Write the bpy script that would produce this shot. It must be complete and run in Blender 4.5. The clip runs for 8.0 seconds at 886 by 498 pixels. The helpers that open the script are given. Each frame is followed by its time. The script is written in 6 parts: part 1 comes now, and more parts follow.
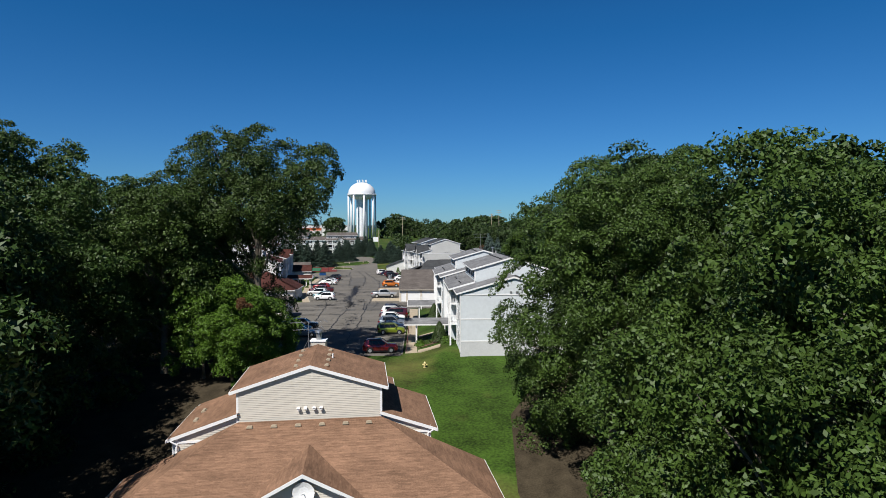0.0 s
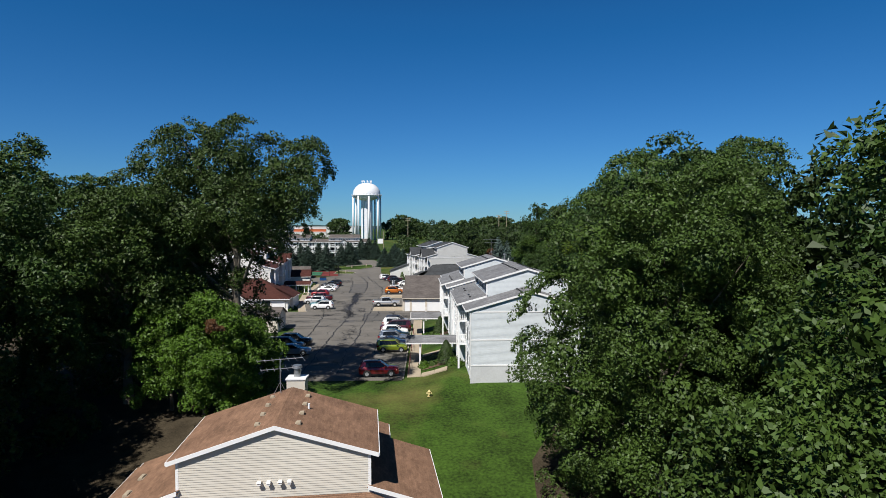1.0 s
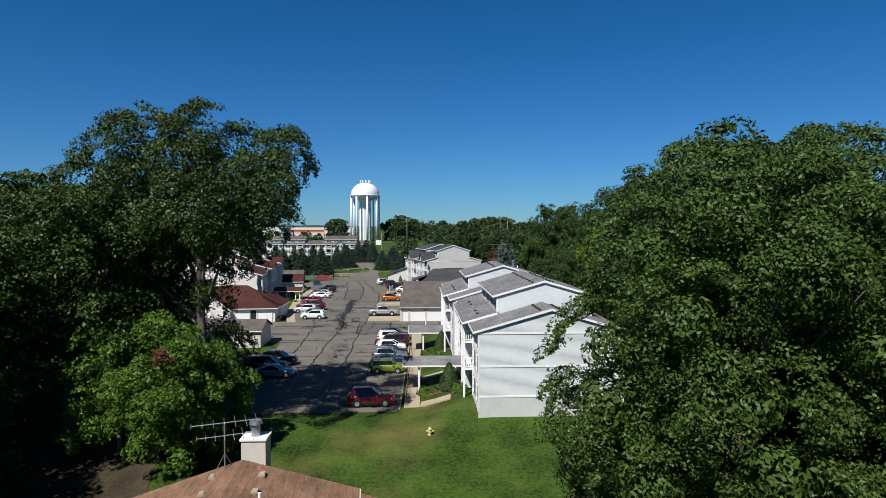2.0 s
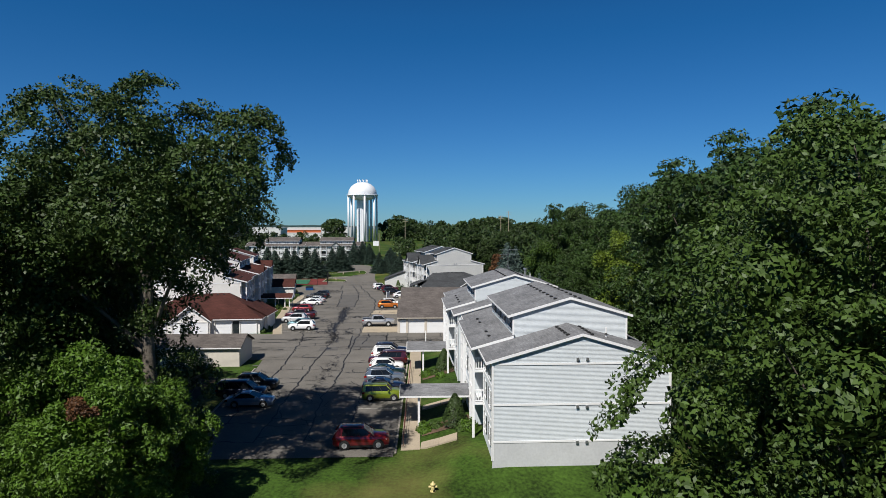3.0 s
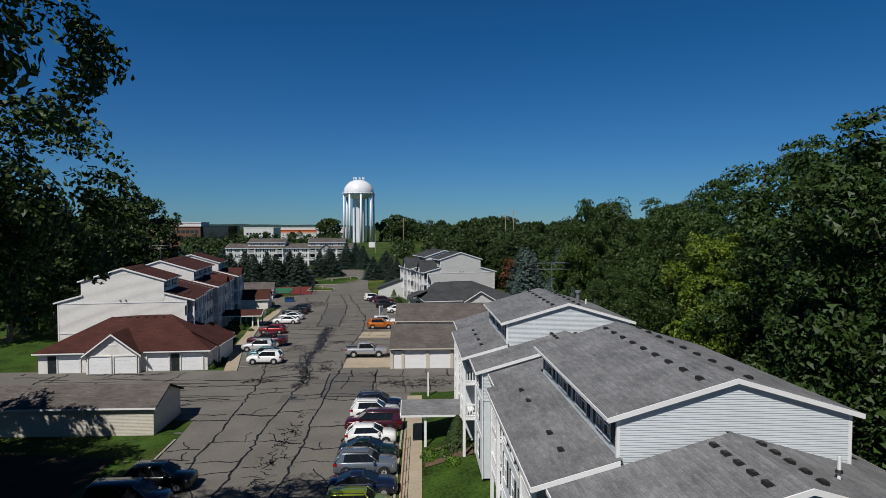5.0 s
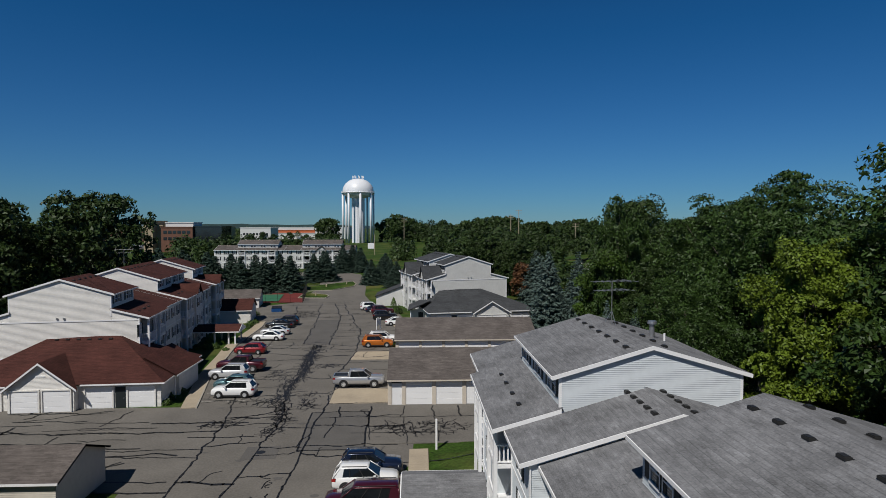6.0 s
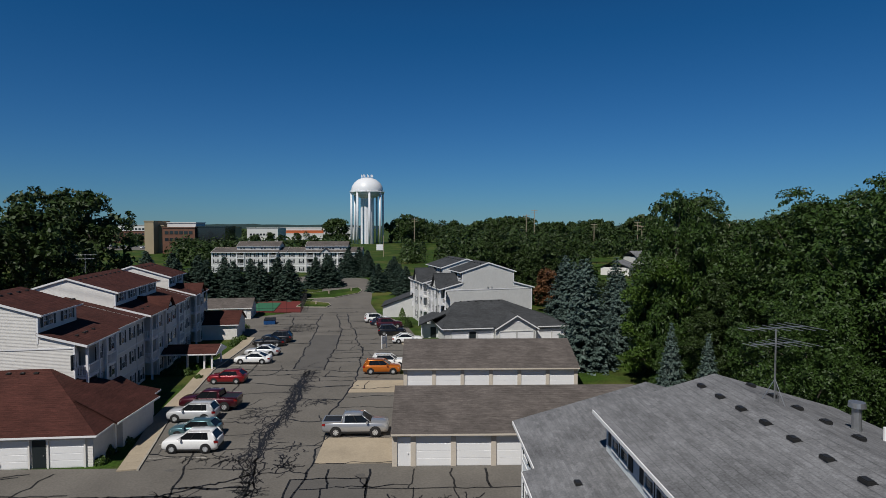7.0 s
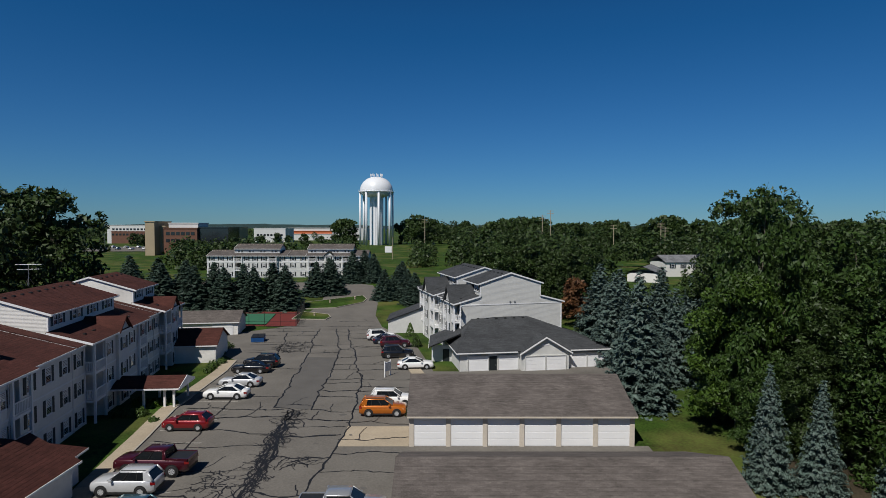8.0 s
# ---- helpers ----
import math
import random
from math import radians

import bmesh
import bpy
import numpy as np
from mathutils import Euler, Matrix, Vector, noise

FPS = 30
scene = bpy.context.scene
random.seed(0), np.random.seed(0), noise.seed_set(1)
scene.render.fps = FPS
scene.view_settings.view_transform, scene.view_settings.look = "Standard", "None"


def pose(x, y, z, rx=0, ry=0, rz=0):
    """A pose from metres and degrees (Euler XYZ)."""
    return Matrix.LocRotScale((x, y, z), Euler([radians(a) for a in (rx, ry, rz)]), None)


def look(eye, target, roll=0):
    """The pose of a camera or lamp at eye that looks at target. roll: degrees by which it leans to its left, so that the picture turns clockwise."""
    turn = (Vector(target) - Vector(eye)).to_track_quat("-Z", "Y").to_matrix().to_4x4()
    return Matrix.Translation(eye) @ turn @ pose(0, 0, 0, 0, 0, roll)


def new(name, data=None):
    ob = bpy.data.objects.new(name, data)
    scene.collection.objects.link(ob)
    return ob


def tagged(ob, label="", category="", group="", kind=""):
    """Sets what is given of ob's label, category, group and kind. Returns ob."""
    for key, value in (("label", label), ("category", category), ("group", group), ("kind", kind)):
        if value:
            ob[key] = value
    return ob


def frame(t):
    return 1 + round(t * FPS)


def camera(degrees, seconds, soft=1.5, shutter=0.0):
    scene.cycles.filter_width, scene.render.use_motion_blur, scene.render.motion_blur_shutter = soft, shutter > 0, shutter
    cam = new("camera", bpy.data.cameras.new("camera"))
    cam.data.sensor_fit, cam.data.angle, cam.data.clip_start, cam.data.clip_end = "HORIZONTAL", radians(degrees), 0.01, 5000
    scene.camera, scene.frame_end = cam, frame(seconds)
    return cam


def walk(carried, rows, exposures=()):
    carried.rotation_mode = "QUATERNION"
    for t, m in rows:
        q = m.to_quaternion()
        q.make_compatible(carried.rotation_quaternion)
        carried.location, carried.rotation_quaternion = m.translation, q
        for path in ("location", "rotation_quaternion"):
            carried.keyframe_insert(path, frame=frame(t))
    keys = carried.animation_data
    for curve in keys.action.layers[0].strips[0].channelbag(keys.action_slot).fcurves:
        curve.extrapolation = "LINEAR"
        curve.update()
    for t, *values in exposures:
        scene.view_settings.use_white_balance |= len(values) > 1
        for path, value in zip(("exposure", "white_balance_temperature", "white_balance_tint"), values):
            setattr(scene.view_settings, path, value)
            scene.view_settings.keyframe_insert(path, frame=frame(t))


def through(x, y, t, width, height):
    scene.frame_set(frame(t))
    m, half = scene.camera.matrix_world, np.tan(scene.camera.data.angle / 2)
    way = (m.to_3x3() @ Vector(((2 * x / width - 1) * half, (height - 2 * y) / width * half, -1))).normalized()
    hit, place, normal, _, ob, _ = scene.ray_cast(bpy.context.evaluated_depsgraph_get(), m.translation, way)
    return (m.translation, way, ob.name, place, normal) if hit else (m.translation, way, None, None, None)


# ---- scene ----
cam = camera(74.0, 8.0, soft=0.42)
PATH = [
    (0, (5.236, 17.530, 16.675), (6.198, 37.491, 15.885), 0),
    (0.5, (5.396, 22.379, 17.006), (6.208, 42.347, 16.225), 0),
    (1, (5.544, 27.062, 17.303), (6.304, 47.032, 16.530), 0),
    (1.5, (5.604, 31.847, 17.531), (6.368, 51.818, 16.763), 0),
    (3, (5.426, 46.569, 18.230), (6.264, 66.537, 17.454), 0),
    (3.5, (5.371, 51.745, 18.278), (6.232, 71.711, 17.491), 0),
    (4, (5.406, 57.779, 18.313), (6.274, 77.744, 17.519), 0),
    (4.5, (5.437, 64.295, 18.325), (6.312, 84.260, 17.538), 0),
    (6, (5.002, 85.917, 18.603), (5.854, 105.884, 17.810), 0),
    (6.5, (4.856, 93.441, 18.656), (5.585, 113.412, 17.866), 0),
    (7, (4.678, 101.166, 18.774), (5.180, 121.145, 17.988), 0.05),
    (7.5, (4.666, 108.824, 18.989), (4.971, 128.806, 18.199), 0.1),
    (8, (4.456, 115.820, 19.278), (4.598, 135.804, 18.496), 0.15),
]
walk(cam, [(t, look(eye, target, roll)) for t, eye, target, roll in PATH],
     [(0, 0.30), (1.5, 0.30), (3.0, 0.18), (4.5, -0.10), (6.0, -0.37), (7.0, -0.37), (8.0, -0.27)])

# ---- light ----
SUN = Vector((-0.40, -0.66, 1.0)).normalized()
world = bpy.data.worlds.new("world")
scene.world = world
world.use_nodes = True
wn = world.node_tree.nodes
sky = wn.new("ShaderNodeTexSky")
sky.sky_type = "NISHITA"
sky.sun_disc = False
sky.sun_elevation = math.asin(SUN.z)
sky.sun_rotation = math.atan2(SUN.x, SUN.y)
sky.altitude = 200
sky.air_density = 1.0
sky.dust_density = 0.0
sky.ozone_density = 2.0
tint = wn.new("ShaderNodeVectorMath")
tint.operation = "MULTIPLY"
# deeper blue overhead, paler towards the horizon
coord, parts, rise, hue = wn.new("ShaderNodeTexCoord"), wn.new("ShaderNodeSeparateXYZ"), wn.new("ShaderNodeMapRange"), wn.new("ShaderNodeMix")
hue.data_type = "RGBA"
hue.inputs["A"].default_value, hue.inputs["B"].default_value = (0.46, 0.95, 1.64, 1), (0.17, 0.87, 1.54, 1)
rise.inputs["From Min"].default_value, rise.inputs["From Max"].default_value = 0.0, 0.3
world.node_tree.links.new(coord.outputs["Generated"], parts.inputs[0])
world.node_tree.links.new(parts.outputs["Z"], rise.inputs["Value"])
world.node_tree.links.new(rise.outputs["Result"], hue.inputs["Factor"])
high, zenith = wn.new("ShaderNodeMapRange"), wn.new("ShaderNodeMix")
zenith.data_type = "RGBA"
high.inputs["From Min"].default_value, high.inputs["From Max"].default_value = 0.33, 0.9
zenith.inputs["B"].default_value = (0.05, 0.22, 0.40, 1)
world.node_tree.links.new(parts.outputs["Z"], high.inputs["Value"])
world.node_tree.links.new(high.outputs["Result"], zenith.inputs["Factor"])
world.node_tree.links.new(hue.outputs["Result"], zenith.inputs["A"])
world.node_tree.links.new(zenith.outputs["Result"], tint.inputs[1])
world.node_tree.links.new(sky.outputs[0], tint.inputs[0])
world.node_tree.links.new(tint.outputs[0], wn["Background"].inputs[0])
wn["Background"].inputs[1].default_value = 0.0415
sun_data = bpy.data.lights.new("sun", "SUN")
sun_data.energy, sun_data.angle, sun_data.color = 5.0, radians(0.53), (1.0, 0.965, 0.91)
sun = new("sun", sun_data)
sun.matrix_world = Matrix.Translation((0, 0, 80)) @ SUN.to_track_quat("Z", "Y").to_matrix().to_4x4()


# ---- materials ----
def mat(name, color, rough=0.8, metal=0.0, vary=0.25, scale=0.6, fine=9.0, bump=0.0, per_object=0.0, spec=0.4, island=0.0):
    """A surface whose colour varies at a broad and a fine scale."""
    m = bpy.data.materials.new(name)
    m.use_nodes = True
    n, l = m.node_tree.nodes, m.node_tree.links
    b = n["Principled BSDF"]
    b.inputs["Roughness"].default_value = rough
    b.inputs["Metallic"].default_value = metal
    b.inputs["Specular IOR Level"].default_value = spec
    geo = n.new("ShaderNodeNewGeometry")
    big, small = n.new("ShaderNodeTexNoise"), n.new("ShaderNodeTexNoise")
    big.inputs["Scale"].default_value, small.inputs["Scale"].default_value = scale, fine
    big.inputs["Detail"].default_value = small.inputs["Detail"].default_value = 4
    l.new(geo.outputs["Position"], big.inputs["Vector"])
    l.new(geo.outputs["Position"], small.inputs["Vector"])
    add = n.new("ShaderNodeMath")
    add.operation = "ADD"
    l.new(big.outputs["Fac"], add.inputs[0])
    l.new(small.outputs["Fac"], add.inputs[1])
    last = add.outputs[0]
    for amount, node, socket in ((per_object, "ShaderNodeObjectInfo", "Random"), (island, "ShaderNodeNewGeometry", "Random Per Island")):
        if amount:
            info, mul = n.new(node), n.new("ShaderNodeMath")
            mul.operation = "MULTIPLY_ADD"
            l.new(info.outputs[socket], mul.inputs[0])
            mul.inputs[1].default_value = amount
            l.new(last, mul.inputs[2])
            last = mul.outputs[0]
    top = 1.35 + per_object + island
    ramp = n.new("ShaderNodeMapRange")
    ramp.inputs["From Min"].default_value, ramp.inputs["From Max"].default_value = 0.65, top
    ramp.inputs["To Min"].default_value, ramp.inputs["To Max"].default_value = 1 - vary, 1 + vary
    l.new(last, ramp.inputs["Value"])
    tint = n.new("ShaderNodeVectorMath")
    tint.operation = "SCALE"
    tint.inputs[0].default_value = color
    l.new(ramp.outputs["Result"], tint.inputs["Scale"])
    l.new(tint.outputs[0], b.inputs["Base Color"])
    if bump:
        bm = n.new("ShaderNodeBump")
        bm.inputs["Strength"].default_value, bm.inputs["Distance"].default_value = bump, 0.03
        l.new(small.outputs["Fac"], bm.inputs["Height"])
        l.new(bm.outputs[0], b.inputs["Normal"])
    return m


def leaf_mat(name, color, vary=0.6, through=0.045):
    m = mat(name, color, 0.55, vary=vary, scale=0.35, fine=3.0, island=0.6, per_object=0.2, spec=0.3)
    n, l = m.node_tree.nodes, m.node_tree.links
    b, out = n["Principled BSDF"], n["Material Output"]
    tr, mix = n.new("ShaderNodeBsdfTranslucent"), n.new("ShaderNodeMixShader")
    l.new(b.inputs["Base Color"].links[0].from_socket, tr.inputs["Color"])
    mix.inputs[0].default_value = through
    l.new(b.outputs[0], mix.inputs[1])
    l.new(tr.outputs[0], mix.inputs[2])
    l.new(mix.outputs[0], out.inputs["Surface"])
    return m


def shingle_mat(name, color, vary=0.35):
    """Asphalt shingles: tabs of uneven tint over broad weather stains."""
    m = mat(name, color, 0.92, vary=vary, scale=0.5, fine=14.0, bump=0.3, spec=0.2)
    n, l = m.node_tree.nodes, m.node_tree.links
    tint = next(k for k in n if k.bl_idname == "ShaderNodeVectorMath")
    ramp = next(k for k in n if k.bl_idname == "ShaderNodeMapRange")
    tc, brick = n.new("ShaderNodeTexCoord"), n.new("ShaderNodeTexBrick")
    mp = n.new("ShaderNodeMapping")
    l.new(tc.outputs["UV"], mp.inputs["Vector"])
    l.new(mp.outputs[0], brick.inputs["Vector"])
    brick.inputs["Scale"].default_value = 1.0
    brick.inputs["Brick Width"].default_value, brick.inputs["Row Height"].default_value = 0.34, 0.145
    brick.inputs["Mortar Size"].default_value = 0.004
    brick.inputs["Color1"].default_value = (0.86, 0.86, 0.86, 1)
    brick.inputs["Color2"].default_value = (1.13, 1.13, 1.13, 1)
    brick.inputs["Mortar"].default_value = (0.75, 0.75, 0.75, 1)
    mul = n.new("ShaderNodeMath")
    mul.operation = "MULTIPLY"
    l.new(brick.outputs["Color"], mul.inputs[0])
    l.new(ramp.outputs["Result"], mul.inputs[1])
    # streaks along the courses
    smp, streak, srm, mul2 = n.new("ShaderNodeMapping"), n.new("ShaderNodeTexNoise"), n.new("ShaderNodeMapRange"), n.new("ShaderNodeMath")
    smp.inputs["Scale"].default_value = (0.55, 3.0, 1.0)
    streak.inputs["Scale"].default_value, streak.inputs["Detail"].default_value, streak.inputs["Roughness"].default_value = 1.0, 6, 0.65
    l.new(tc.outputs["UV"], smp.inputs["Vector"])
    l.new(smp.outputs[0], streak.inputs["Vector"])
    srm.inputs["From Min"].default_value, srm.inputs["From Max"].default_value, srm.inputs["To Min"].default_value, srm.inputs["To Max"].default_value = 0.3, 0.7, 0.74, 1.2
    l.new(streak.outputs["Fac"], srm.inputs["Value"])
    mul2.operation = "MULTIPLY"
    l.new(mul.outputs[0], mul2.inputs[0])
    l.new(srm.outputs["Result"], mul2.inputs[1])
    l.new(mul2.outputs[0], tint.inputs["Scale"])
    return m


def grass_mat(name):
    """Mown grass with straw-coloured dry patches."""
    m = mat(name, (0.031, 0.062, 0.008), 0.9, vary=0.8, scale=0.3, fine=4.0, bump=0.9, spec=0.15)
    n, l = m.node_tree.nodes, m.node_tree.links
    b = n["Principled BSDF"]
    geo, no, rmp, mix = n.new("ShaderNodeNewGeometry"), n.new("ShaderNodeTexNoise"), n.new("ShaderNodeMapRange"), n.new("ShaderNodeMix")
    no.inputs["Scale"].default_value, no.inputs["Detail"].default_value = 0.09, 6
    l.new(geo.outputs["Position"], no.inputs["Vector"])
    rmp.inputs["From Min"].default_value, rmp.inputs["From Max"].default_value, rmp.inputs["To Max"].default_value = 0.50, 0.70, 0.5
    l.new(no.outputs["Fac"], rmp.inputs["Value"])
    mix.data_type = "RGBA"
    l.new(rmp.outputs["Result"], mix.inputs["Factor"])
    l.new(b.inputs["Base Color"].links[0].from_socket, mix.inputs["A"])
    mix.inputs["B"].default_value = (0.17, 0.145, 0.05, 1)
    l.new(mix.outputs["Result"], b.inputs["Base Color"])
    return m


M_GRASS = grass_mat("grass")
M_ASPHALT = mat("asphalt", (0.142, 0.131, 0.116), 0.9, vary=0.22, scale=0.25, fine=6.0, bump=0.15, spec=0.25)
M_PATCH = mat("asphalt_patch", (0.108, 0.102, 0.095), 0.9, vary=0.15, scale=0.5, fine=9.0, bump=0.1, spec=0.25)
M_TAR = mat("crack_sealer", (0.012, 0.012, 0.013), 0.6, vary=0.3, scale=1.0)
M_CONCRETE = mat("concrete", (0.36, 0.30, 0.22), 0.9, vary=0.16, scale=0.5, fine=7.0, bump=0.1)
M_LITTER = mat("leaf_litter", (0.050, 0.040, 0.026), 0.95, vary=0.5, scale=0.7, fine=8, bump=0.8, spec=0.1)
M_KERB = mat("kerb", (0.34, 0.31, 0.26), 0.9, vary=0.2, scale=0.8)
M_SOIL = mat("mulch", (0.11, 0.07, 0.045), 0.95, vary=0.5, scale=1.2, fine=18, bump=0.8)
M_SIDING = mat("grey_vinyl_siding", (0.58, 0.62, 0.645), 0.55, vary=0.07, scale=0.4, fine=3.0)
M_SIDING_W = mat("white_vinyl_siding", (0.72, 0.70, 0.66), 0.55, vary=0.07, scale=0.4, fine=3.0)
M_SIDING_T = mat("tan_vinyl_siding", (0.57, 0.53, 0.46), 0.55, vary=0.07, scale=0.4, fine=3.0)
M_SIDING_M = mat("grey_tan_siding", (0.58, 0.58, 0.555), 0.55, vary=0.07, scale=0.4, fine=3.0)
M_TRIM = mat("white_trim", (0.80, 0.80, 0.80), 0.5, vary=0.05, scale=0.8)
M_BASE = mat("foundation", (0.52, 0.53, 0.54), 0.85, vary=0.1, scale=0.8, fine=6)
M_ROOF_GREY = shingle_mat("grey_shingle", (0.172, 0.174, 0.182))
M_ROOF_RED = shingle_mat("red_shingle", (0.066, 0.024, 0.019))
M_ROOF_BROWN = shingle_mat("brown_shingle", (0.215, 0.125, 0.080))
M_ROOF_DARK = shingle_mat("charcoal_shingle", (0.055, 0.058, 0.062))
M_ROOF_TAUPE = shingle_mat("taupe_shingle", (0.115, 0.10, 0.092))
M_GLASS = mat("window_glass", (0.02, 0.025, 0.03), 0.08, vary=0.3, scale=0.5, per_object=0.4, spec=0.8)
M_SHUTTER = mat("dark_shutter", (0.012, 0.018, 0.02), 0.6, vary=0.2)
M_DARK = mat("dark_metal", (0.02, 0.02, 0.02), 0.5, vary=0.2)
M_STEEL = mat("galvanised_steel", (0.45, 0.46, 0.47), 0.4, 0.8, vary=0.15)
M_DOOR = mat("garage_door_paint", (0.80, 0.80, 0.80), 0.45, vary=0.05, scale=0.6)
M_BARK = mat("bark", (0.14, 0.12, 0.095), 0.95, vary=0.45, scale=1.5, fine=12, bump=1.0)
M_LEAF = leaf_mat("oak_leaves", (0.046, 0.082, 0.0135))
M_LEAF_O = leaf_mat("dark_oak_leaves", (0.036, 0.063, 0.011))
M_LEAF_W = leaf_mat("wood_leaves", (0.031, 0.062, 0.0105))
M_LEAF_B = leaf_mat("maple_leaves", (0.060, 0.120, 0.010))
M_LEAF_G = leaf_mat("green_maple_leaves", (0.048, 0.092, 0.010))
M_LEAF_Y = leaf_mat("locust_leaves", (0.098, 0.145, 0.012))
M_LEAF_D = leaf_mat("dark_leaves", (0.029, 0.052, 0.0105))
M_LEAF_R = leaf_mat("russet_leaves", (0.11, 0.05, 0.02))
M_NEEDLE = leaf_mat("spruce_needles", (0.034, 0.058, 0.042), through=0.05)
M_NEEDLE_B = leaf_mat("blue_spruce_needles", (0.072, 0.108, 0.092), through=0.05)


# ---- mesh helpers ----
class MB:
    """Collects faces of one part."""

    def __init__(self):
        self.v, self.f, self.uv = [], [], []

    def face(self, pts, uvs=None):
        k = len(self.v)
        self.v += [tuple(p) for p in pts]
        self.f.append(tuple(range(k, k + len(pts))))
        self.uv += list(uvs) if uvs else [(p[0], p[1]) for p in pts]
        return self

    def box(self, x0, y0, z0, x1, y1, z1):
        a = [(x, y, z) for z in (z0, z1) for y in (y0, y1) for x in (x0, x1)]
        for q in ((0, 2, 3, 1), (4, 5, 7, 6), (0, 1, 5, 4), (2, 6, 7, 3), (0, 4, 6, 2), (1, 3, 7, 5)):
            self.face([a[i] for i in q])
        return self

    def prism(self, pts, d):
        """Extrudes the polygon pts by the vector d."""
        q = [tuple(a + b for a, b in zip(p, d)) for p in pts]
        self.face(pts[::-1])
        self.face(q)
        for i in range(len(pts)):
            j = (i + 1) % len(pts)
            self.face((pts[i], pts[j], q[j], q[i]))
        return self

    def tube(self, p0, p1, r0, r1=None, n=8, caps=True):
        r1 = r0 if r1 is None else r1
        p0, p1 = Vector(p0), Vector(p1)
        q = (p1 - p0).to_track_quat("Z", "Y")
        ring = lambda p, r: [p + q @ Vector((r * math.cos(6.28318 * i / n), r * math.sin(6.28318 * i / n), 0)) for i in range(n)]
        a, b = ring(p0, r0), ring(p1, r1)
        for i in range(n):
            j = (i + 1) % n
            self.face((a[i], a[j], b[j], b[i]))
        if caps:
            self.face(a[::-1])
            self.face(b)
        return self

    def weld(self):
        """Joins corners that coincide, so that a part is one connected piece."""
        seen, to, faces, uvs, k = {}, [], [], [], 0
        for q in self.v:
            to.append(seen.setdefault((round(q[0], 3), round(q[1], 3), round(q[2], 3)), len(seen)))
        for f in self.f:
            keep = {}
            for n, i in enumerate(f):
                keep.setdefault(to[i], self.uv[k + n])
            k += len(f)
            if len(keep) > 2:
                faces.append(tuple(keep))
                uvs += keep.values()
        self.v, self.f, self.uv = list(seen), faces, uvs
        return self

    def data(self, name, material, smooth=False):
        me = bpy.data.meshes.new(name)
        me.from_pydata(self.v, [], self.f)
        if self.f:
            lay = me.uv_layers.new(name="uv")
            lay.data.foreach_set("uv", np.array([c for p in self.uv for c in p], dtype=np.float32))
        me.materials.append(material)
        if smooth:
            bm = bmesh.new()
            bm.from_mesh(me)
            bmesh.ops.remove_doubles(bm, verts=bm.verts, dist=0.0005)
            bmesh.ops.recalc_face_normals(bm, faces=bm.faces)
            for f in bm.faces:
                f.smooth = True
            bm.to_mesh(me)
            bm.free()
        return me

    def part(self, name, material, parent=None, label="", smooth=False):
        ob = new(name, self.weld().data(name, material, smooth))
        if parent:
            ob.parent = parent
        if label:
            ob["label"] = label
        return ob


def thing(name, m, label, category, group="", kind=""):
    ob = new(name)
    ob.matrix_basis = m
    ob.empty_display_size = 0.2
    return tagged(ob, label, category, group, kind)


def share(name, me, parent, x=0.0, y=0.0, z=0.0, rz=0.0, label=""):
    ob = new(name, me)
    ob.parent = parent
    ob.matrix_basis = pose(x, y, z, 0, 0, rz)
    if label:
        ob["label"] = label
    return ob


def step(a, b, x):
    t = min(1.0, max(0.0, (x - a) / (b - a)))
    return t * t * (3 - 2 * t)


def gz(x, y):
    """Height of the ground."""
    z = -6.2 * (1 - step(42, 92, y))
    z += 1.25 * step(4.8, 10.5, x) * step(84, 90, y) * (1 - step(126, 138, y)) * (1 - step(40, 80, x))
    z += 0.5 * step(148, 172, y)
    z += 2.5 * step(215, 300, y) + 1.3 * step(400, 560, y) * (1 - step(80, 250, abs(x + 44)))
    return z


# ---- ground ----
def sheet(name, material, xs, ys, lift=0.0, label="", category="ground", kind="structure"):
    """A sheet over the ground, on a grid of lines xs by ys."""
    me = bpy.data.meshes.new(name)
    v = [(x, y, gz(x, y) + lift) for y in ys for x in xs]
    w = len(xs)
    me.from_pydata(v, [], [(j * w + i, j * w + i + 1, j * w + i + w + 1, j * w + i + w) for j in range(len(ys) - 1) for i in range(w - 1)])
    me.materials.append(material)
    for p in me.polygons:
        p.use_smooth = True
    return tagged(new(name, me), label, category, "", kind)


def span(a, b, n):
    return [a + (b - a) * i / n for i in range(n + 1)]


def ribbon(name, material, rows, lift, label, category="pavement", kind="structure", parent=None):
    """A paved sheet between left and right edges (y, left, right), draped on the ground."""
    mb = MB()
    fine = []
    for (y0, a0, b0), (y1, a1, b1) in zip(rows, rows[1:]):
        n = max(1, int((y1 - y0) / 3))
        fine += [(y0 + (y1 - y0) * i / n, a0 + (a1 - a0) * i / n, b0 + (b1 - b0) * i / n) for i in range(n)]
    fine.append(rows[-1])
    for (y0, a0, b0), (y1, a1, b1) in zip(fine, fine[1:]):
        n = max(1, int(max(b0 - a0, b1 - a1) / 3))
        for i in range(n):
            p = [(a0 + (b0 - a0) * i / n, y0), (a0 + (b0 - a0) * (i + 1) / n, y0), (a1 + (b1 - a1) * (i + 1) / n, y1), (a1 + (b1 - a1) * i / n, y1)]
            mb.face([(x, y, gz(x, y) + lift) for x, y in p])
    ob = mb.part(name, material, parent, "" if parent else label)
    return ob if parent else tagged(ob, label, category, "", kind)


